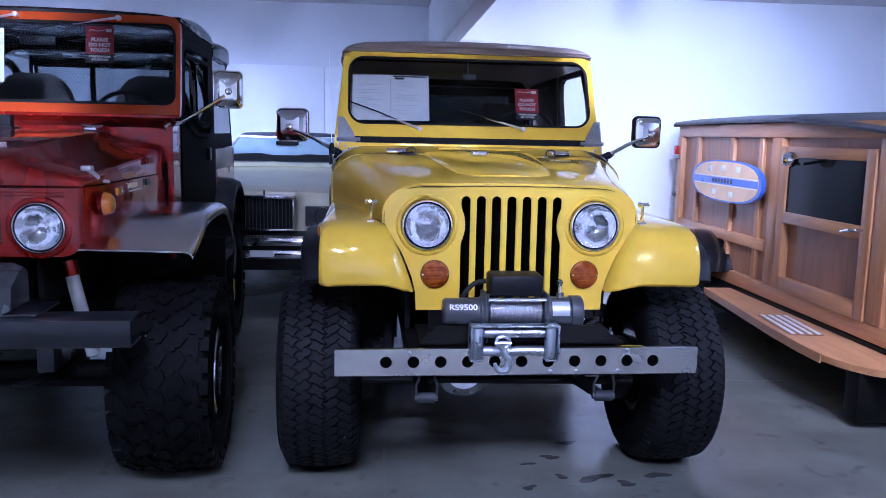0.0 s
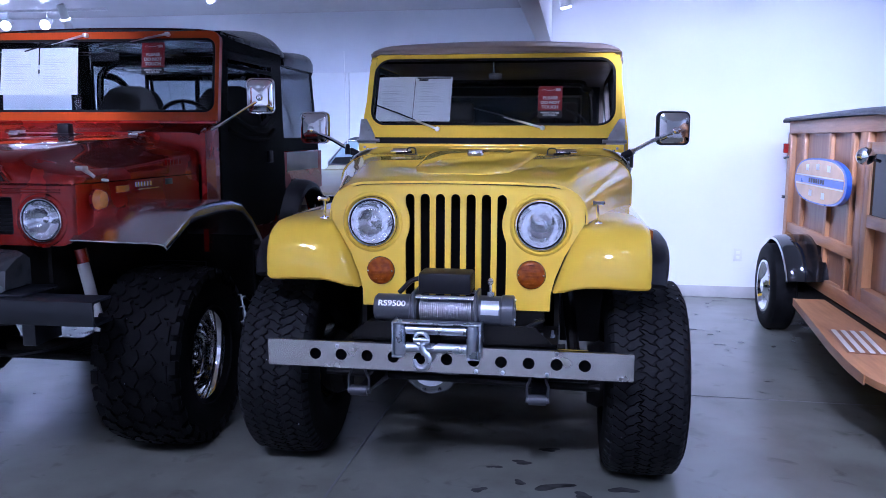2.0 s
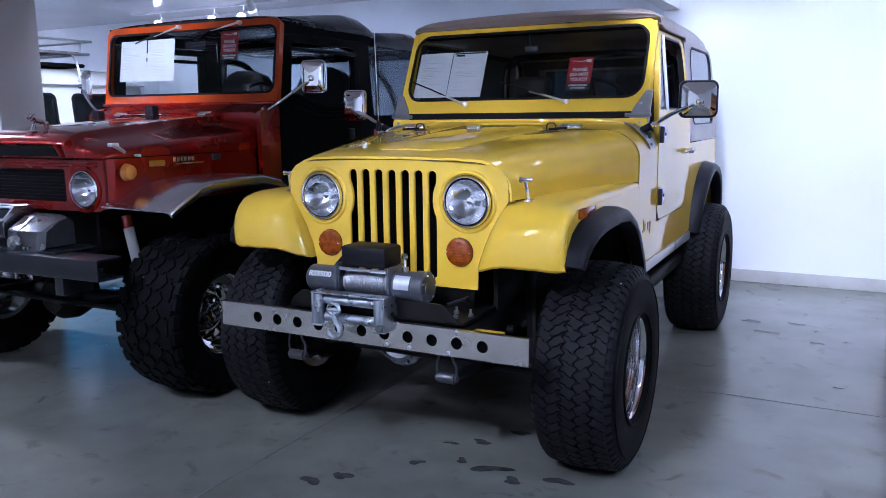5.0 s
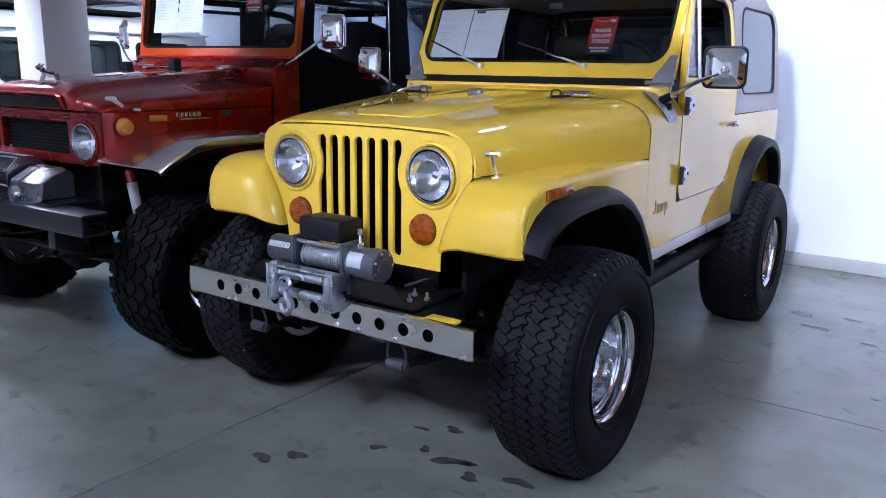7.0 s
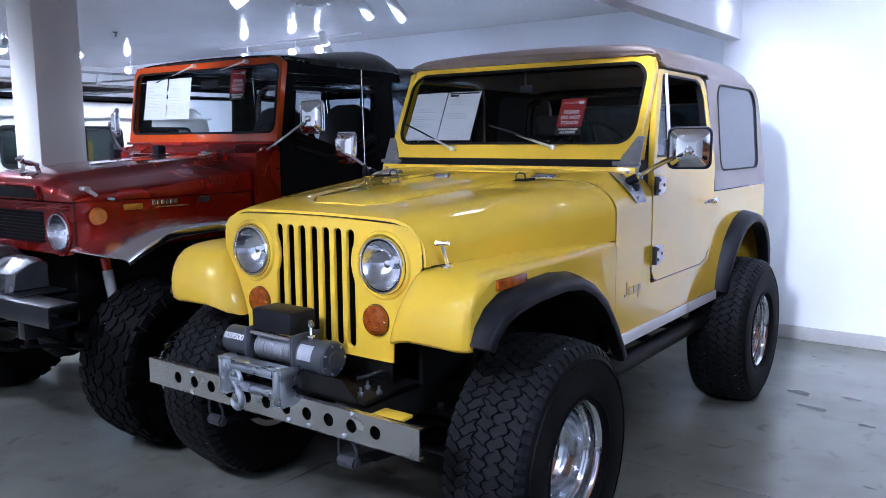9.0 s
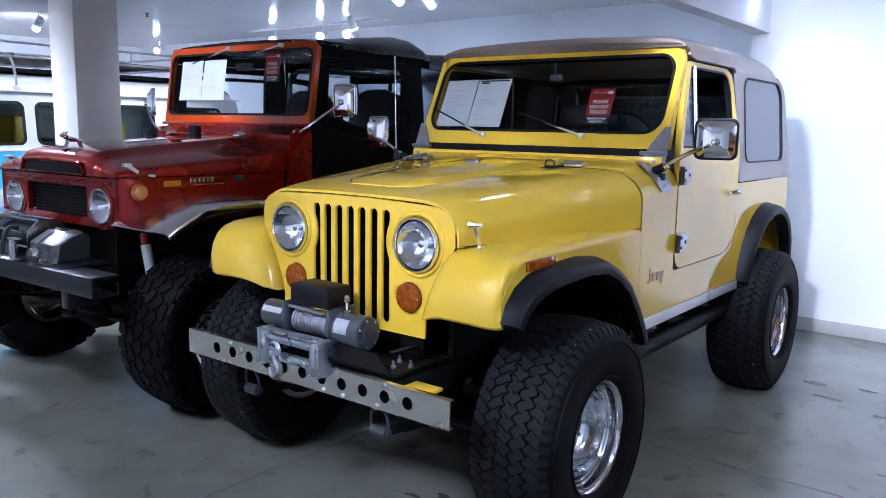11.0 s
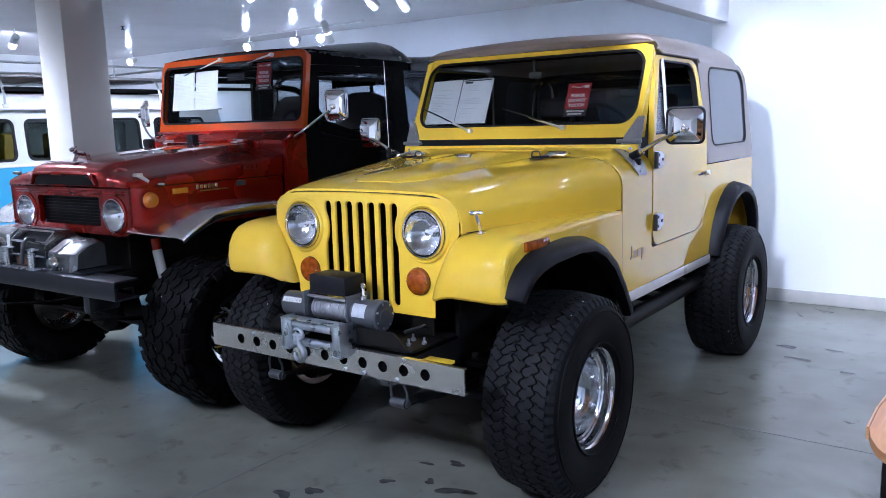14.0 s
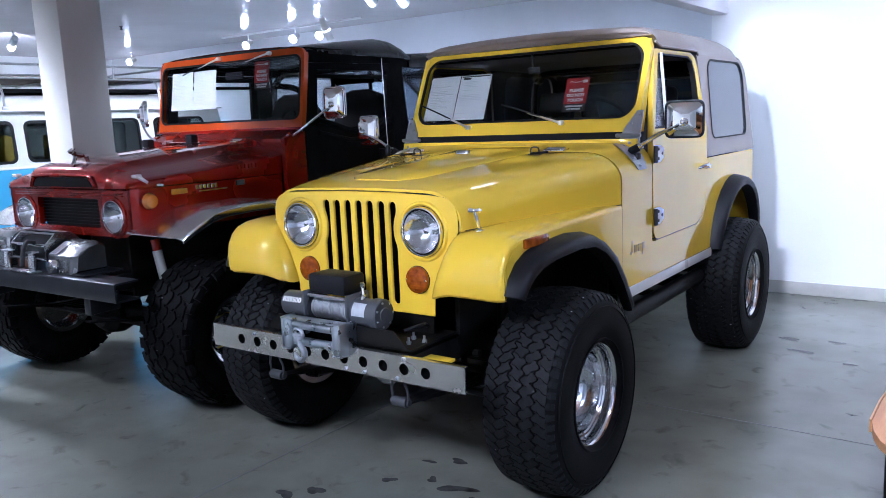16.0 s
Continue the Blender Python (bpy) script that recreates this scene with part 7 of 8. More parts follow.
def red_winch():
    w = thing("winch", "bare metal winch with a cable drum on the bumper", "winch", RED_CAR)
    part("plate", boxes((-0.52, 0.52, -0.26, -0.02, 0.798, 0.808, 0.002)), BUMPER_GREY, w)
    zc, yc = 0.905, -0.13
    # motor housing: tall cast box with a chamfered shoulder and a chrome plug
    bm = bmesh.new()
    o = [(0.105, -0.06), (0.075, -0.115), (-0.098, -0.125), (-0.098, 0.09), (0.06, 0.10), (0.105, 0.06)]
    rings(bm, [[Vector((x, yc + v * k, zc + u * k)) for u, v in o] for x, k in ((-0.50, 0.90), (-0.485, 1.0), (-0.255, 1.0), (-0.24, 0.92))])
    mh = part("motor", bm, WINCH_ALU, w, "tall cast metal motor housing", angle=20)
    bm = bmesh.new()
    lathe(bm, [(0.0, -0.040), (0.020, -0.038), (0.024, -0.024), (0.024, -0.012), (0.034, -0.010), (0.036, 0.004)], (-0.30, yc - 0.118, zc + 0.028), "y", 6)
    part("plug", bm, CHROME, mh)
    for x, z in ((-0.45, 0.83), (-0.30, 0.83), (-0.45, 0.96)):
        part("bolt", rod((x, yc - 0.13, z), (x, yc - 0.115, z), 0.009, 6), CHROME, mh)
    # gear housing: dark wedge with a sloping top, a bright bevel and a chrome cap
    bm = bmesh.new()
    o = [(0.060, -0.02), (0.005, -0.118), (-0.098, -0.135), (-0.098, 0.09), (0.045, 0.09), (0.075, 0.04)]
    rings(bm, [[Vector((x, yc + v * k, zc - 0.01 + u * k)) for u, v in o] for x, k in ((0.170, 0.97), (0.180, 1.0), (0.385, 0.98), (0.425, 0.78))])
    gh = part("gear_housing", bm, WINCH_DARK, w, "angular dark metal gear housing", angle=20)
    bm = bmesh.new()
    plate(bm, [(0.186, -0.020), (0.255, -0.020), (0.255, -0.118), (0.186, -0.118)], lambda u, v, d: Vector((u, yc + v, zc - 0.002 + 0.059 + (v + 0.02) * 0.56 - d)), 0.012)
    part("bevel_plate", bm, CHROME, gh, "polished sloping plate")
    bm = bmesh.new()
    lathe(bm, [(0.0, -0.036), (0.032, -0.034), (0.038, -0.022), (0.038, 0.0)], (0.255, yc - 0.130, zc - 0.062), "y", 20)
    part("gear_cap", bm, CHROME, gh)
    for x in (0.315, 0.345):
        part("bolt", rod((x, yc - 0.145, zc - 0.085), (x, yc - 0.128, zc - 0.085), 0.008, 6), CHROME, gh)
    # drum between two polished eight-sided plates
    for x in (-0.225, 0.130):
        bm = bmesh.new()
        ring = [(0.122 * math.cos(radians(22.5 + 45 * k)), 0.112 * math.sin(radians(22.5 + 45 * k))) for k in range(8)]
        plate(bm, ring, lambda u, v, d: Vector((x + d, yc + u, zc + v)), 0.012, [circle(0, 0.0, 0.030, 12)])
        part("end_plate", bm, WINCH_ALU, w, "polished end plate")
    bm = bmesh.new()
    pr = [(0.0, -0.21)]
    for k in range(20):
        x = -0.205 + 0.325 * k / 19
        pr += [(0.066, x - 0.006), (0.074, x)]
    pr += [(0.0, 0.128)]
    lathe(bm, pr, (0, yc, zc), "x", 28)
    part("cable_drum", bm, GUNMETAL, w, "drum with dark wire rope")
    for k in (1, 2, 3, 4):
        a = radians(22.5 + 45 * k)
        y, z = yc + 0.113 * math.cos(a), zc + 0.103 * math.sin(a)
        part("tie_bar", rod((-0.222, y, z), (0.135, y, z), 0.009, 10), CHROME, w)
    for x in (-0.185, 0.075):
        bm = bmesh.new()
        lathe(bm, [(0.0, 0.806), (0.020, 0.808), (0.020, 0.825), (0.024, 0.828), (0.024, 0.890), (0.020, 0.893), (0.020, 0.908), (0.0, 0.910)], (x, -0.290, 0), "z", 16)
        part("roller", bm, WINCH_ALU, w)
    part("fairlead_frame", boxes((-0.22, 0.11, -0.312, -0.262, 0.798, 0.807, 0.002), (-0.22, -0.15, -0.305, -0.262, 0.909, 0.917, 0.002), (0.04, 0.11, -0.305, -0.262, 0.909, 0.917, 0.002)), ZINC, w)
    part("fairlead_plate", boxes((-0.15, 0.04, -0.258, -0.250, 0.812, 0.860, 0.003)), RUST, w, "rusty brown plate")
    bm = bmesh.new()
    tube(bm, smooth_path([(-0.02, -0.215, 0.955), (0.01, -0.27, 0.965), (0.035, -0.305, 0.94), (0.030, -0.318, 0.88), (0.020, -0.318, 0.835)], 5), 0.013, 10)
    part("cable_end", bm, GUNMETAL, w)
    return w


WINCH_DARK = material("dark_cast_metal", (0.12, 0.125, 0.13), 0.25, 0.6, 0.2, 0.12, 14.0, 0.15, 160.0)
RUST = material("rusty_steel", (0.16, 0.055, 0.022), 0.6, 0.1, 0.0, 0.25, 25.0, 0.2, 120.0)
red_winch()

TILT_RED = math.degrees(math.atan(0.15))
p = lean(1.25, 1.6, 0.15)(-0.655, 1.70, 0.036)
paper_sheet(RED_CAR @ pose(*p, -TILT_RED, 0, 0), 0.25, 0.28, 7, False, 0.008)
p = lean(1.25, 1.6, 0.15)(-0.402, 1.70, 0.036)
paper_sheet(RED_CAR @ pose(*p, -TILT_RED, 0, 0), 0.25, 0.28, 9, False, 0.008)
p = lean(1.25, 1.6, 0.15)(0.327, 1.908, 0.024)
warning_card(RED_CAR @ pose(*p, -TILT_RED, 0, 0), 0.142, 0.19)

# ---- the wooden wagon ----
def wooden_wagon():
    """Stands with its tail to the white wall; its side, seen from the aisle, lies in the plane x = 0."""
    car = thing("wooden_station_wagon", "old wagon with varnished wooden body, black roof and running board", "car", pose(2.76, 0, 0))
    Z0, ZT, YF, YR = 0.40, 1.60, 3.2, 7.08
    part("body_core", boxes((0.035, 1.55, YF, YR - 0.03, Z0 - 0.02, ZT - 0.02)), PLY, car, "plywood inner body")

    def rail(y0, y1, z0, z1, mat=OAK, proud=0.03, bevel=0.006, name="rail"):
        part(name, boxes((-proud + 0.03, 0.05, y0, y1, z0, z1, bevel)), mat, car, "light wood frame piece" if name != "panel" else "")

    rail(YF, YR, 1.50, ZT, proud=0.034)
    for y0, y1 in ((5.34, YR), (YF, 3.92)):
        rail(y0 + 0.03, y1 - 0.03, 0.69, 0.77, proud=0.03)
    rail(YF, YR, Z0 - 0.03, 0.47, proud=0.036)
    for y, w in ((7.03, 0.10), (6.66, 0.06), (6.00, 0.06), (5.53, 0.06), (5.27, 0.14), (4.07, 0.14), (3.3, 0.12)):
        rail(y - w / 2, y + w / 2, 0.47, 1.50, OAK_UP, 0.04 if w > 0.09 else 0.024, name="post")
    # door
    for y0, y1, z0, z1 in ((5.10, 5.19, 0.47, 1.44), (4.15, 4.24, 0.47, 1.44)):
        rail(y0, y1, z0, z1, OAK_UP, 0.050, name="door_stile")
    for z0, z1 in ((0.47, 0.56), (0.93, 1.005), (1.37, 1.44)):
        rail(4.24, 5.10, z0, z1, OAK, 0.050, name="door_rail")
    part("door_window", boxes((-0.004, 0.034, 4.24, 5.10, 1.005, 1.37)), DARK_PANE, car, "dark door window")
    bm = bmesh.new()
    tube(bm, smooth_path([(-0.03, 4.20, 0.985), (-0.075, 4.20, 0.985), (-0.085, 4.25, 0.98), (-0.08, 4.32, 0.965)], 4), 0.010, 8)
    part("door_handle", bm, CHROME, car, "chrome door handle")
    bm = bmesh.new()
    tube(bm, [(-0.02, 4.95, 1.33), (-0.10, 4.90, 1.35)], 0.010, 8)
    lathe(bm, [(0.0, -0.05), (0.035, -0.04), (0.05, -0.01), (0.05, 0.01), (0.0, 0.02)], (-0.13, 4.86, 1.36), "y", 16)
    part("side_lamp", bm, CHROME, car, "chrome side lamp")
    # roof
    lo = []
    for y, dz in ((YR + 0.02, 0.0), (YR, 0.012), (6.0, 0.02), (5.0, 0.012), (4.4, -0.03), (3.9, -0.08), (3.2, -0.14)):
        lo.append([Vector((x, y, ZT + dz + z)) for x, z in ((-0.05, -0.012), (-0.055, 0.004), (-0.04, 0.018), (0.2, 0.05), (0.75, 0.075), (1.3, 0.05), (1.6, 0.0), (1.6, -0.012))])
    bm = bmesh.new()
    rings(bm, lo)
    part("roof", bm, ROOF_BLACK, car, "black fabric roof", angle=45)
    # tail lamp and latch
    bm = boxes((-0.05, -0.012, 7.03, 7.08, 1.34, 1.42, 0.008))
    tl = part("tail_lamp", bm, RED_LENS, car, "small red tail lamp")
    part("lamp_bracket", rod((-0.04, 7.05, 1.30), (0.0, 7.02, 1.31), 0.014, 8), CHROME, tl)
    part("latch", boxes((-0.03, 0.0, 7.06, 7.10, 0.96, 0.985, 0.004)), GUNMETAL, car)
    # surfboard-shaped plaque
    bm = bmesh.new()

    def board(k, x0, x1):
        o = []
        for i in range(36):
            a = 2 * math.pi * i / 36
            c, s_ = math.cos(a), math.sin(a)
            o.append((5.925 + 0.61 * k * abs(c) ** 0.72 * (1 if c > 0 else -1), 1.162 + 0.160 * k * abs(s_) ** 0.8 * (1 if s_ > 0 else -1)))
        plate(bm, o, lambda u, v, d: Vector((x0 + d, u, v)), x1 - x0)
    board(1.0, -0.075, -0.045)
    sb = part("board_plaque", bm, BOARD_BLUE, car, "surfboard-shaped wooden plaque with blue rim and stripe")
    bm = bmesh.new()
    board(0.93, -0.079, -0.074)
    part("board_face", bm, BOARD_TAN, sb)
    part("board_stripe", boxes((-0.0815, -0.079, 5.365, 6.485, 1.137, 1.187)), BOARD_BLUE, sb)
    for z in (1.129, 1.195):
        part("board_line", boxes((-0.0815, -0.079, 5.375, 6.475, z - 0.004, z + 0.004)), TAG_WHITE, sb)
    for k in range(7):
        part("board_print", boxes((-0.083, -0.0815, 5.765 + 0.055 * k, 5.80 + 0.055 * k, 1.147, 1.177)), DARK_INK, sb)
    for y, z in ((6.185, 1.252), (5.935, 1.262), (5.685, 1.257), (6.085, 1.072), (5.785, 1.067)):
        part("board_mark", boxes((-0.081, -0.079, y - 0.035, y + 0.035, z - 0.022, z + 0.022, 0.001)), PAPER, sb)
    # running board with a step plate
    bm = bmesh.new()
    deck = [(-0.20, 5.85), (-0.330, 4.54), (-0.351, 4.20), (-0.350, 3.96), (-0.330, 3.86), (-0.296, 3.77), (-0.236, 3.68), (-0.145, 3.62), (0.02, 3.605), (0.02, 5.85)]
    rings(bm, [[Vector((x, y, z)) for x, y in deck] for z in (0.300, 0.336)])
    part("running_board", bm, OAK, car, "varnished wooden running board")
    bm = bmesh.new()
    rings(bm, [[Vector((x + dx, y, z)) for dx, z in ((-0.009, 0.288), (-0.001, 0.288), (-0.001, 0.340), (-0.009, 0.340))] for x, y in deck[:4]])
    part("board_edge", bm, OAK, car)
    slope = Matrix.Rotation(radians(-6), 4, "Z")
    sp = part("step_plate", boxes((-0.10, 0.10, -0.26, 0.26, 0.0, 0.004, 0.001)), PLY, car, "wooden step with bright metal ribs", pose(-0.178, 4.62, 0.337) @ slope)
    for k in range(4):
        x = -0.075 + 0.05 * k
        part("step_rib", boxes((x - 0.013, x + 0.013, -0.25, 0.25, 0.004, 0.010, 0.003)), STEP_RIB, sp)
    # rear wheel with its cycle fender
    bm = bmesh.new()
    R, hw = 0.33, 0.095
    lathe(bm, [(0.20, hw * 0.75), (0.22, hw * 0.95), (0.27, hw), (0.31, hw * 0.9), (R, hw * 0.72), (R, -hw * 0.72), (0.31, -hw * 0.9), (0.27, -hw), (0.22, -hw * 0.95), (0.20, -hw * 0.75)], (0, 0, 0), "x", 48)
    for y in (6.38, 3.20):
        t = part("tyre", bm.copy(), RUBBER, car, "narrow black tyre", pose(-0.205 if y > 5 else 0.14, y, R, 0, 0, 180))
        b2 = bmesh.new()
        lathe(b2, [(0.205, hw * 0.72), (0.208, hw * 0.82), (0.200, hw * 1.0), (0.185, hw * 0.98), (0.165, hw * 0.7), (0.12, hw * 0.66), (0.08, hw * 0.8), (0.05, hw * 1.05), (0.0, hw * 1.1)], (0, 0, 0), "x", 40)
        part("rim", b2, CHROME, t, "bright metal rim")
        if y < 5:
            continue
        b2 = bmesh.new()
        lo = []
        for a in range(-18, 171, 9):
            ca, sa = math.cos(radians(a)), math.sin(radians(a))
            lo.append([Vector((x, y + r * ca - 0.13 * max(0.0, (a - 80) / 90), R + r * sa)) for x, r in ((-0.238, 0.362), (-0.236, 0.380), (-0.215, 0.392), (-0.12, 0.405), (0.03, 0.41), (0.03, 0.395), (-0.12, 0.388), (-0.215, 0.374))])
        rings(b2, lo)
        f = part("fender", b2, BLACK_PAINT, car, "glossy black wheel fender", angle=45)
        b2 = bmesh.new()
        tube(b2, [(-0.240, y + 0.370 * math.cos(radians(a)) - 0.13 * max(0.0, (a - 80) / 90), R + 0.370 * math.sin(radians(a))) for a in range(-18, 171, 9)], 0.009, 8)
        part("fender_bead", b2, CHROME, f, "chrome bead along the fender edge")
    bm.free()
    # added block, black like the shaded board underside and tyre it replaces
    part("board_apron", boxes((-0.275, 0.0, 3.73, 3.85, 0.03, 0.299, 0.01)), CHASSIS, car, "added black block for the dark under the running board")
    bm = rod((-0.1, 6.38, 0.33), (1.5, 6.38, 0.33), 0.04, 10)
    box(bm, 0.0, 1.5, 3.3, 6.9, 0.14, 0.36)
    tube(bm, [(-0.02, 6.0, 0.25), (-0.02, 5.4, 0.20)], 0.03, 8)
    part("chassis", bm, CHASSIS, car)
    return car


DARK_PANE = material("dark_window_pane", (0.006, 0.006, 0.007), 0.08, 0.0, 0.0, spec=0.2)
ROOF_BLACK = material("black_roof_fabric", (0.035, 0.038, 0.05), 0.45, 0.0, 0.1, 0.15, 7.0, 0.3, 260.0)
wooden_wagon()


# ---- the cream saloon behind ----
def cream_car():
    car = thing("saloon_car", "cream saloon car with a black grille and chrome bumper", "car", pose(-0.86, 6.25, 0))
    secs = []
    for y, w, zb, zt in ((0.0, 0.88, 0.45, 0.955), (0.02, 0.92, 0.42, 0.985), (0.10, 0.93, 0.40, 1.005), (0.4, 0.94, 0.36, 1.035), (0.9, 0.95, 0.34, 1.080), (1.3, 0.95, 0.34, 1.115), (1.5, 0.95, 0.34, 1.125), (3.3, 0.93, 0.36, 1.05)):
        secs.append([Vector((x, y, z)) for x, z in arch(w, zb, zt, 0.10, 0.09, 0.02)])
    bm = bmesh.new()
    rings(bm, secs)
    part("body", bm, CREAM, car, "cream body and hood", angle=40)
    secs = []
    for y, w, zt in ((1.33, 0.64, 1.14), (1.40, 0.62, 1.165), (1.72, 0.485, 1.415), (1.80, 0.475, 1.432), (2.6, 0.475, 1.432), (3.1, 0.60, 1.12)):
        secs.append([Vector((x, y, z)) for x, z in arch(w, 1.06, zt, 0.06, 0.05, 0.012)])
    bm = bmesh.new()
    rings(bm, secs)
    part("cabin", bm, CREAM, car, "cream pillars", angle=30)
    secs = []
    for y, w, zt in ((1.70, 0.478, 1.425), (1.73, 0.492, 1.445), (1.85, 0.492, 1.456), (2.6, 0.492, 1.456), (2.75, 0.50, 1.40)):
        secs.append([Vector((x, y, z)) for x, z in arch(w, 1.36, zt, 0.07, 0.05, 0.014)])
    bm = bmesh.new()
    rings(bm, secs)
    part("roof", bm, ROOF_BLACK, car, "dark vinyl roof", angle=40)

    def glass_place(u, v, d):
        return Vector((u, 1.388 + (v - 1.165) * 1.28 + d, v + 0.004))
    bm = bmesh.new()
    plate(bm, [(-0.575, 1.180), (0.575, 1.180), (0.585, 1.20), (0.475, 1.398), (0.455, 1.412), (-0.455, 1.412), (-0.475, 1.398), (-0.585, 1.20)], glass_place, 0.006)
    part("windscreen", bm, SHEEN_GLASS, car, "wide raked windscreen with its reflection as pale colour")
    bm = bmesh.new()
    tube(bm, [glass_place(u, v, -0.002) for u, v in ((-0.58, 1.178), (0.58, 1.178), (0.592, 1.20), (0.480, 1.400), (0.458, 1.416), (-0.458, 1.416), (-0.480, 1.400), (-0.592, 1.20), (-0.58, 1.178))], 0.010, 8)
    part("windscreen_trim", bm, CHROME, car)
    bm = bmesh.new()
    plate(bm, [(-0.565, 1.188), (0.565, 1.188), (0.535, 1.250), (0.20, 1.258), (0.10, 1.246), (-0.14, 1.246), (-0.24, 1.262), (-0.535, 1.250)], lambda u, v, d: glass_place(u, v, d - 0.004), 0.003)
    part("dashboard_strip", bm, GASKET_AND_SHADE, car, "dark band of the dashboard behind the glass")
    for s in (-1, 1):   # wipers parked at the foot of the glass
        bm = bmesh.new()
        tube(bm, [glass_place(s * 0.10, 1.185, -0.012), glass_place(s * 0.10 + 0.38, 1.196, -0.014)], 0.005, 6)
        part("wiper", bm, BLACK_PLASTIC, car)
    part("valance", boxes((-0.86, 0.86, -0.012, 0.03, 0.40, 0.70, 0.01)), GASKET_AND_SHADE, car, "black lower valance")
    for s in (-1, 1):
        bm = bmesh.new()
        tube(bm, [(s * 0.24, 0.02, 1.000), (s * 0.30, 0.5, 1.036), (s * 0.40, 1.25, 1.106)], 0.014, 8)
        part("hood_crease", bm, CREAM, car)
    part("rear_view_mirror", boxes((-0.11, 0.11, 1.58, 1.60, 1.345, 1.385, 0.008)), BLACK_PLASTIC, car)
    # grille and lamps
    g = part("grille", boxes((-0.21, 0.215, -0.09, 0.02, 0.72, 0.965, 0.006)), GASKET_AND_SHADE, car, "black upright grille")
    bm = boxes((-0.235, 0.24, -0.105, 0.0, 0.955, 0.986, 0.006), (-0.225, 0.23, -0.10, 0.0, 0.712, 0.724, 0.003), (-0.226, -0.212, -0.10, 0.0, 0.712, 0.98, 0.003), (0.216, 0.23, -0.10, 0.0, 0.712, 0.98, 0.003))
    part("grille_frame", bm, CHROME, g, "chrome grille frame")
    for k in range(15):
        x = -0.195 + 0.028 * k
        part("grille_bar", boxes((x - 0.0025, x + 0.0025, -0.096, -0.09, 0.725, 0.962)), GUNMETAL, g)
    part("hood_ornament", rod((0, -0.06, 0.985), (0, -0.06, 1.02), 0.006, 6), CHROME, car)
    for s in (-1, 1):
        part("lamp_housing", boxes((s * 0.58 - 0.27, s * 0.58 + 0.27, -0.03, 0.02, 0.74, 0.90, 0.01)), GUNMETAL, car)
        for x in (0.45, 0.68):
            headlamp(car, s * x, -0.034, 0.82, 0.062, 0.072)
        part("fender_crest", boxes((s * 0.86 - 0.06, s * 0.86 + 0.06, -0.05, 0.3, 0.55, 1.0, 0.04)), CREAM, car)
        bm = bmesh.new()
        lathe(bm, [(0.0, -0.09), (0.2, -0.09), (0.30, -0.10), (0.33, -0.06), (0.33, 0.06), (0.30, 0.10), (0.2, 0.09), (0.0, 0.09)], (s * 0.80, 0.85, 0.325), "x", 28)
        part("tyre", bm, RUBBER, car)
    bm = boxes((-0.95, 0.95, -0.22, -0.10, 0.60, 0.68, 0.03), (-0.93, 0.93, -0.20, -0.08, 0.50, 0.58, 0.03))
    part("bumper", bm, CHROME, car, "chrome bumper")
    part("bumper_infill", boxes((-0.9, 0.9, -0.19, -0.05, 0.42, 0.62)), GASKET_AND_SHADE, car)
    bm = boxes((-0.09, 0.09, -0.225, -0.221, 0.525, 0.575))
    part("number_plate", bm, PAPER, car)
    return car


# opaque pale blue that paints the bright reflection on the windscreen
SHEEN_GLASS = material("painted_sheen_windscreen", (0.26, 0.33, 0.36), 0.08, 0.0, 0.6)
cream_car()


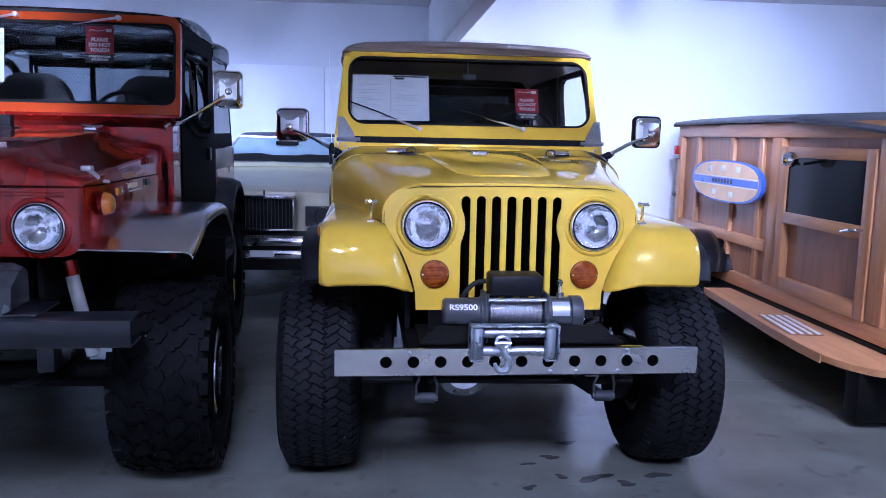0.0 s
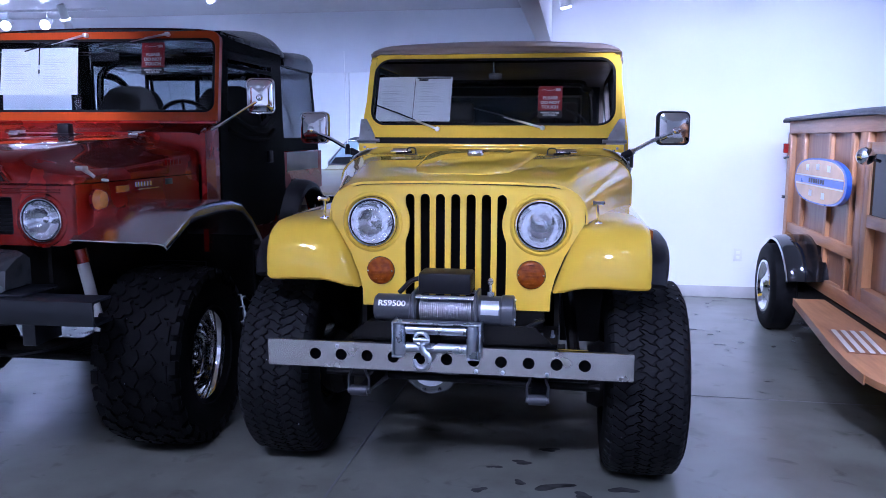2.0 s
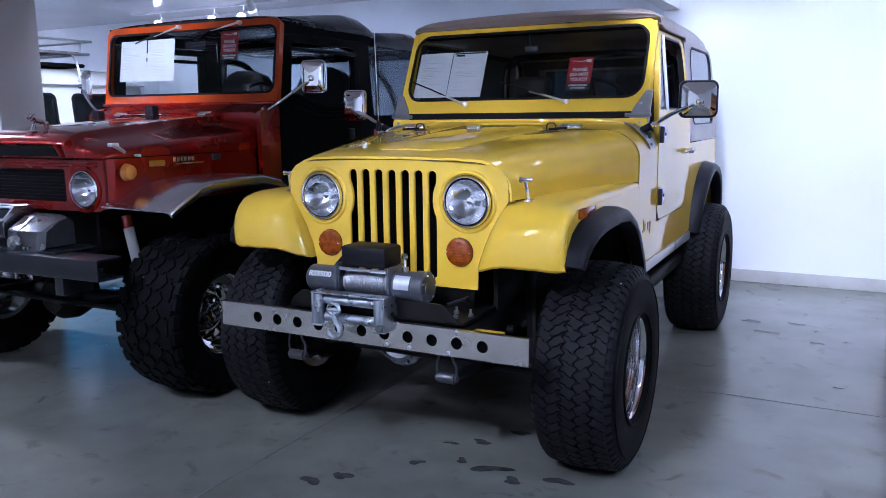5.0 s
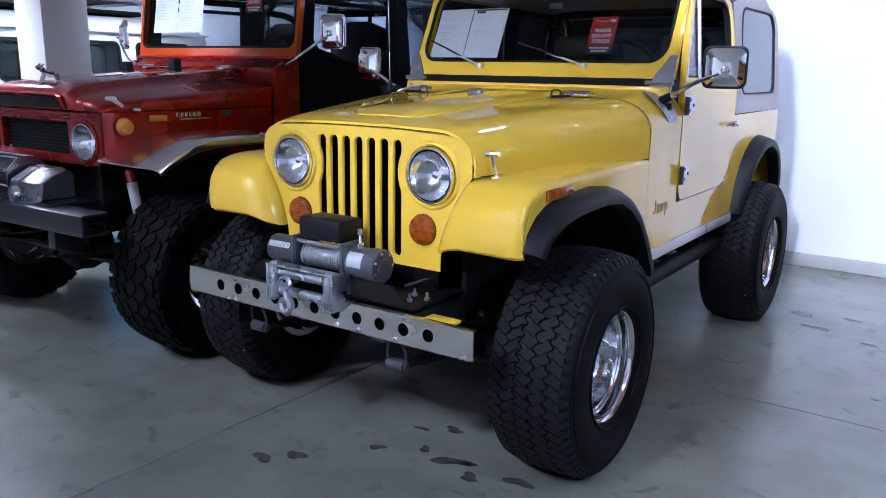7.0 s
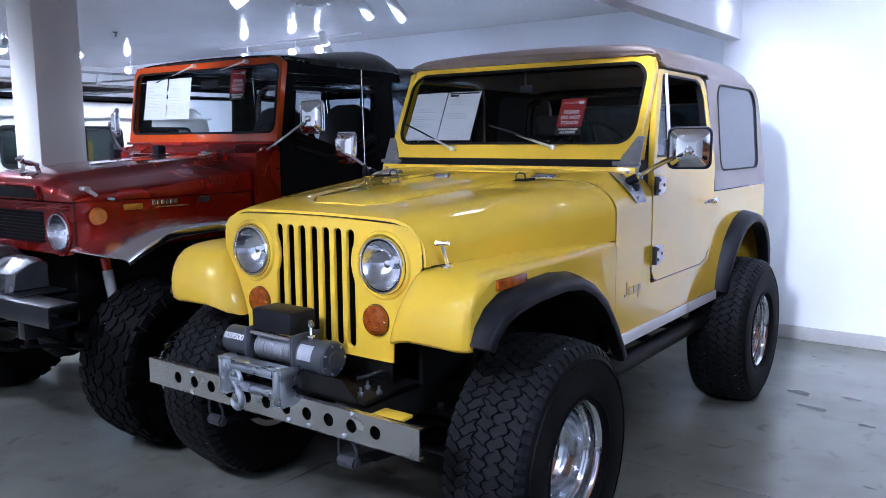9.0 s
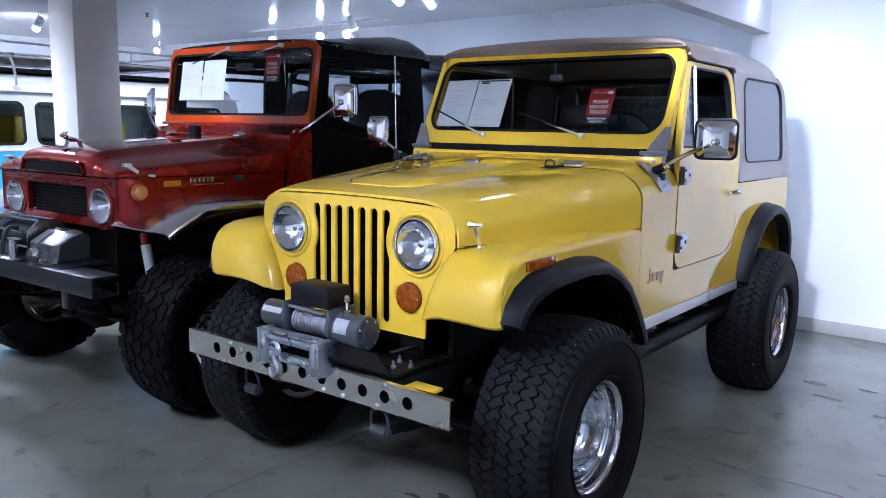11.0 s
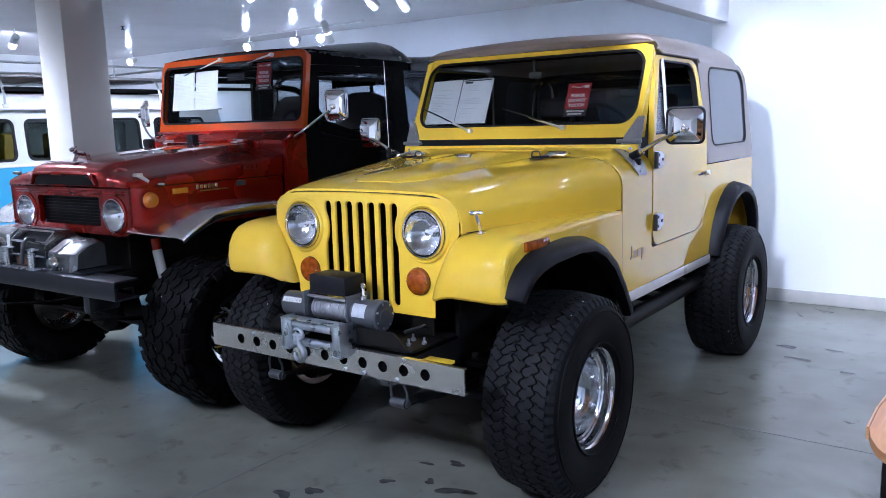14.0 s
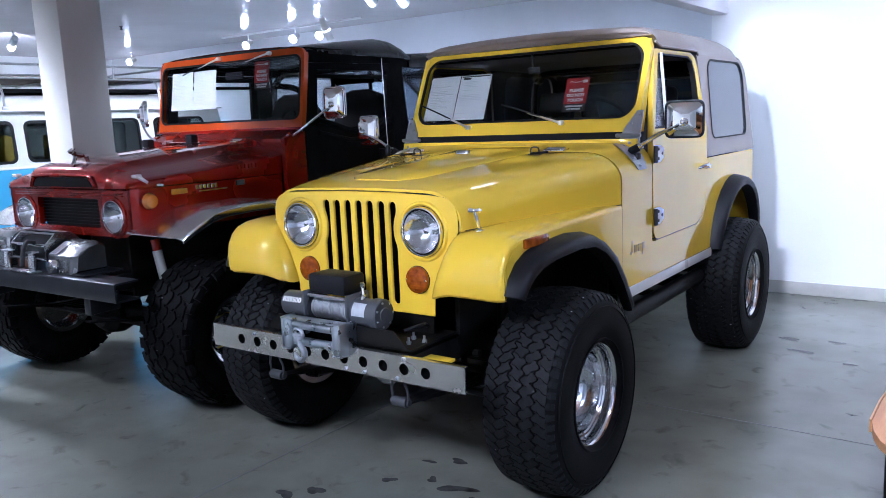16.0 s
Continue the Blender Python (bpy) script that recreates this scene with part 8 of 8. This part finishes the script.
# ---- the van ----
def van():
    """Stands side-on beyond the column; its near side lies in the plane x = 0 and it points along -y."""
    car = thing("camper_van", "white and light blue camper van with a roof rack", "van", pose(-5.0, 0, 0))
    Y0_, Y1_ = 2.7, 7.0
    belt = 1.27

    # lower blue body and upper white body as two skins
    lo = []
    for y, ins in ((Y0_, 0.20), (Y0_ + 0.05, 0.08), (Y0_ + 0.25, 0.0), (Y1_ - 0.25, 0.0), (Y1_ - 0.05, 0.06), (Y1_, 0.16)):
        lo.append([Vector((x, y, z)) for x, z in ((-ins * 0.6, 0.32), (0.0 - ins * 0.5, 0.60), (0.02 - ins * 0.5, 0.95), (0.0 - ins * 0.5, belt - 0.02), (-1.74 + ins * 0.5, belt - 0.02), (-1.76 + ins * 0.5, 0.9), (-1.70 + ins * 0.6, 0.32))])
    bm = bmesh.new()
    rings(bm, lo)
    part("lower_body", bm, BLUE_PAINT, car, "light blue lower body", angle=50)
    part("belt_moulding", boxes((-1.72, 0.008, Y0_ + 0.06, Y1_ - 0.06, belt - 0.022, belt, 0.008)), WHITE_PAINT, car)
    wins = [(3.05, 3.75), (3.98, 4.40), (4.52, 4.82), (5.05, 5.75), (5.95, 6.6)]
    for x, s in ((-0.012, 1), (-1.70, -1)):
        bm = bmesh.new()

        def place(u, v, d, x=x, s=s):
            return Vector((x - s * ((v - belt) * 0.09 + d), u, v))
        plate(bm, [(Y0_ + 0.08, belt), (Y1_ - 0.08, belt), (Y1_ - 0.16, 1.80), (Y0_ + 0.2, 1.80)], place, 0.02, [rounded(a, b, 1.315, 1.70, 0.06, 5) for a, b in wins])
        up = part("upper_side", bm, WHITE_PAINT, car, "white window band")
        for a, b in wins:
            bm = bmesh.new()
            plate(bm, rounded(a - 0.012, b + 0.012, 1.303, 1.712, 0.068, 5), lambda u, v, d: place(u, v, d - 0.006), 0.012, [rounded(a + 0.014, b - 0.014, 1.329, 1.686, 0.05, 5)])
            part("window_seal", bm, GASKET_AND_SHADE, up)
            bm = bmesh.new()
            plate(bm, rounded(a, b, 1.315, 1.70, 0.06, 5), lambda u, v, d: place(u, v, d + 0.006), 0.004)
            gl = part("window_pane", bm, VAN_GLASS, up)
            gl.visible_shadow = False
    for y, sgn in ((Y0_ + 0.10, 1), (Y1_ - 0.10, -1)):
        bm = bmesh.new()
        plate(bm, rounded(-1.66, -0.06, belt, 1.80, 0.05, 4), lambda u, v, d: Vector((u, y + sgn * ((v - belt) * 0.2 + d), v)), 0.02, [rounded(-1.55, -0.17, 1.33, 1.70, 0.06, 4)])
        part("end_panel", bm, WHITE_PAINT, car)
    # roof
    lo = []
    for y, dz, ins in ((Y0_ + 0.12, -0.10, 0.20), (Y0_ + 0.2, -0.03, 0.08), (Y0_ + 0.5, 0.0, 0.0), (Y1_ - 0.5, 0.0, 0.0), (Y1_ - 0.2, -0.03, 0.05), (Y1_ - 0.12, -0.10, 0.16)):
        lo.append([Vector((x, y, z + dz)) for x, z in ((-0.02 - ins, 1.80), (-0.015 - ins, 1.825), (-0.07 - ins, 1.90), (-0.22, 1.955), (-0.55, 1.985), (-1.2, 1.985), (-1.5, 1.955), (-1.65 + ins, 1.90), (-1.70 + ins, 1.825), (-1.70 + ins, 1.80))])
    bm = bmesh.new()
    rings(bm, lo)
    part("roof", bm, WHITE_PAINT, car, "white rounded roof", angle=50)
    part("rain_gutter", boxes((-1.73, 0.012, Y0_ + 0.15, Y1_ - 0.15, 1.795, 1.812, 0.006)), WHITE_PAINT, car)
    part("roof_pad", boxes((-1.4, -0.25, 3.3, 6.3, 1.99, 2.03, 0.015)), CANVAS, car, "black roof cover")
    # inside: yellow seats and dark curtains
    for y in (3.55, 4.35, 5.4):
        part("seat", boxes((-1.5, -0.25, y, y + 0.16, 0.9, 1.58, 0.05)), SEAT_YELLOW, car, "yellow van seat")
    part("curtain", boxes((-0.16, -0.12, 5.1, 5.42, 1.3, 1.70, 0.01)), CANVAS, car, "dark curtain")
    part("curtain", boxes((-0.16, -0.12, 6.0, 6.5, 1.3, 1.70, 0.01)), CANVAS, car, "dark curtain")
    part("van_floor", boxes((-1.68, -0.06, Y0_ + 0.2, Y1_ - 0.2, 0.86, 0.90)), CHASSIS, car)
    for y in (3.3, 6.0):
        for x in (-0.16, -1.56):
            bm = bmesh.new()
            lathe(bm, [(0.0, -0.08), (0.2, -0.08), (0.30, -0.09), (0.33, -0.06), (0.33, 0.06), (0.30, 0.09), (0.2, 0.08), (0.0, 0.08)], (x, y, 0.325), "x", 28)
            part("tyre", bm, RUBBER, car)
    return car


VAN_GLASS = pane_material("van_glass", (0.5, 0.53, 0.52))
SEAT_YELLOW = material("yellow_seat_vinyl", (0.62, 0.45, 0.03), 0.5)
van()


def roof_rack():
    r = thing("roof_rack", "silver tubular roof rack on the van", "roof rack", pose(-5.0, 0, 0))
    hoops = [3.5, 4.35, 5.2, 6.05]
    for y in hoops:
        bm = bmesh.new()
        tube(bm, smooth_path([(-0.03, y, 1.815), (-0.04, y, 1.95), (-0.10, y, 2.08), (-0.24, y, 2.12), (-0.8, y, 2.125), (-1.4, y, 2.12), (-1.56, y, 2.08), (-1.66, y, 1.95), (-1.68, y, 1.815)], 4), 0.013, 8)
        part("hoop", bm, RACK, r, "silver hoop")
        for x in (-0.03, -1.68):
            part("foot", boxes((x - 0.02, x + 0.02, y - 0.03, y + 0.03, 1.805, 1.85, 0.006)), RACK, r)
    for z, ins in ((2.13, 0.20), (2.26, 0.16)):
        bm = bmesh.new()
        tube(bm, smooth_path([(-ins, 3.35, z), (-ins, 4.0, z), (-ins, 5.5, z), (-ins, 6.2, z), (-ins - 0.1, 6.32, z), (-1.7 + ins + 0.1, 6.32, z), (-1.7 + ins, 6.2, z), (-1.7 + ins, 4.0, z), (-1.7 + ins, 3.4, z), (-1.6 + ins, 3.28, z), (-ins - 0.1, 3.28, z), (-ins, 3.35, z)], 3), 0.012, 8)
        part("rail", bm, RACK, r)
    for y in (3.5, 4.2, 4.9, 5.6, 6.2):
        for x in (-0.17, -1.53):
            part("stay", rod((x - 0.03, y, 2.12), (x + 0.0, y, 2.262), 0.010, 8), RACK, r)
    for k in range(9):
        x = -0.30 - 0.14 * k
        part("slat", boxes((x - 0.045, x + 0.045, 3.35, 6.25, 2.137, 2.152, 0.003)), SLAT, r, "worn wooden slat")
    return r


RACK = material("silver_rack_tube", (0.62, 0.63, 0.65), 0.3, 0.9, 0.0, 0.08, 10.0)
SLAT = wood_material("grey_wood_slat", (0.22, 0.17, 0.12), (0.10, 0.075, 0.055), 10.0, 1)
roof_rack()


# ---- lamps on the ceiling ----
def track_head(x, y, z, target, group, hood=False):
    """A short white spot can under a stem; the glowing face looks at the target."""
    h = thing("track_lamp", "white cylindrical track spotlight, switched on", "lamp", pose(x, y, z), group)
    d = (Vector(target) - Vector((x, y, z))).normalized()
    bm = bmesh.new()
    tube(bm, [-d * 0.15, -d * 0.14, d * 0.010, d * 0.012], [0.03, 0.045, 0.05, 0.048], 16)
    part("can", bm, LAMP_WHITE, h)
    if hood:   # deep anti-glare collar
        bm = bmesh.new()
        tube(bm, [d * 0.0, d * 0.16], [0.049, 0.052], 16, False)
        part("collar", bm, LAMP_WHITE, h)
    bm = bmesh.new()
    tube(bm, [d * 0.021, d * 0.030], [0.060, 0.052] if y > 8 else [0.046, 0.041], 16)
    part("lamp_face", bm, LAMP_SOFT if hood else LAMP_GLOW, h, "glowing lamp face")
    bm = bmesh.new()
    tube(bm, [-d * 0.07, -d * 0.07 + Vector((0, 0, 0.10)), Vector((-d.x * 0.07, -d.y * 0.07, 0.16))], 0.008, 8)
    part("stem", bm, LAMP_WHITE, h)
    return h


for x, y in FAR_SPOTS:
    track_head(x, y, CEIL - 0.16, (x + 1.5, y - 5.0, 0.6), "far track lamps")
# all but the first are unseen, added to brighten the white wall
for x, y in WALL_SPOTS:
    track_head(x, y, LOW - 0.20, (x + 0.4, WALL_Y, 0.8), "wall track lamps")
# cans for the washers, most of them added out of view
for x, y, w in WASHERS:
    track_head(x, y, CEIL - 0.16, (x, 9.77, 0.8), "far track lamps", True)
# cans given to the added, mostly unseen aisle lamps
for x, y, ax, ay, az, w, cone in ADDED_HEADS:
    track_head(x, y, (LOW if x > EDGE else CEIL) - 0.16, (ax, ay, az), "aisle track lamps", True)


def track(x0, x1, y, z):
    t = tagged(part("lamp_track", boxes((x0, x1, y - 0.018, y + 0.018, z - 0.025, z, 0.003)), LAMP_WHITE), "white lighting track under the ceiling", "lamp track", "lamp tracks")
    return t


track(-7.7, -4.70, 9.12, CEIL)
track(EDGE + 0.2, 2.6, 7.05, LOW)


def ceiling_vent(x, y, z, r):
    v = thing("ceiling_vent", "round white air diffuser with rings in the ceiling", "vent", pose(x, y, z))
    for k, (q, h) in enumerate(((1.0, 0.012), (0.74, 0.022), (0.48, 0.030))):
        bm = bmesh.new()
        lathe(bm, [(r * q, 0.0), (r * q, -h * 0.4), (r * q - 0.015, -h), (r * q - 0.045, -h + 0.006), (r * q - 0.05, 0.0)], (0, 0, 0), "z", 36)
        part("ring", bm, LAMP_WHITE, v)
    bm = bmesh.new()
    lathe(bm, [(0.0, -0.034), (r * 0.2, -0.032), (r * 0.24, -0.02), (0.0, -0.012)], (0, 0, 0), "z", 28)
    part("cone", bm, LAMP_WHITE, v)
    # black disc stands in for the shade up in the duct
    bm = bmesh.new()
    lathe(bm, [(0.0, -0.003), (r * 0.95, -0.003), (r * 0.95, -0.001), (0.0, -0.001)], (0, 0, 0), "z", 36)
    part("duct", bm, GASKET_AND_SHADE, v, "black disc for the shade behind the rings")


ceiling_vent(-3.63, 7.17, CEIL, 0.21)


def sprinkler(x, y, z):
    s = thing("sprinkler", "small sprinkler head under the ceiling", "sprinkler", pose(x, y, z), "sprinklers")
    bm = bmesh.new()
    lathe(bm, [(0.0, 0.0), (0.03, 0.0), (0.03, -0.006), (0.012, -0.01), (0.010, -0.04), (0.022, -0.045), (0.022, -0.05), (0.0, -0.05)], (0, 0, 0), "z", 14)
    part("head", bm, GUNMETAL, s)


sprinkler(-7.3, 7.1, CEIL)
sprinkler(-1.9, 6.5, CEIL)

# radio aerial of the yellow car
aer = thing("radio_aerial", "thin steel whip aerial on the yellow car's cowl", "aerial", pose(0.548, 3.14, 0, 0, 0, 0.7))
part("mast", rod((-0.77, 1.15, 1.40), (-0.785, 1.15, 1.92), 0.0022, 6), STEEL, aer)
bm = bmesh.new()
lathe(bm, [(0.0, 1.42), (0.010, 1.415), (0.016, 1.385), (0.016, 1.36)], (-0.77, 1.15, 0), "z", 12)
part("base", bm, BLACK_PLASTIC, aer)
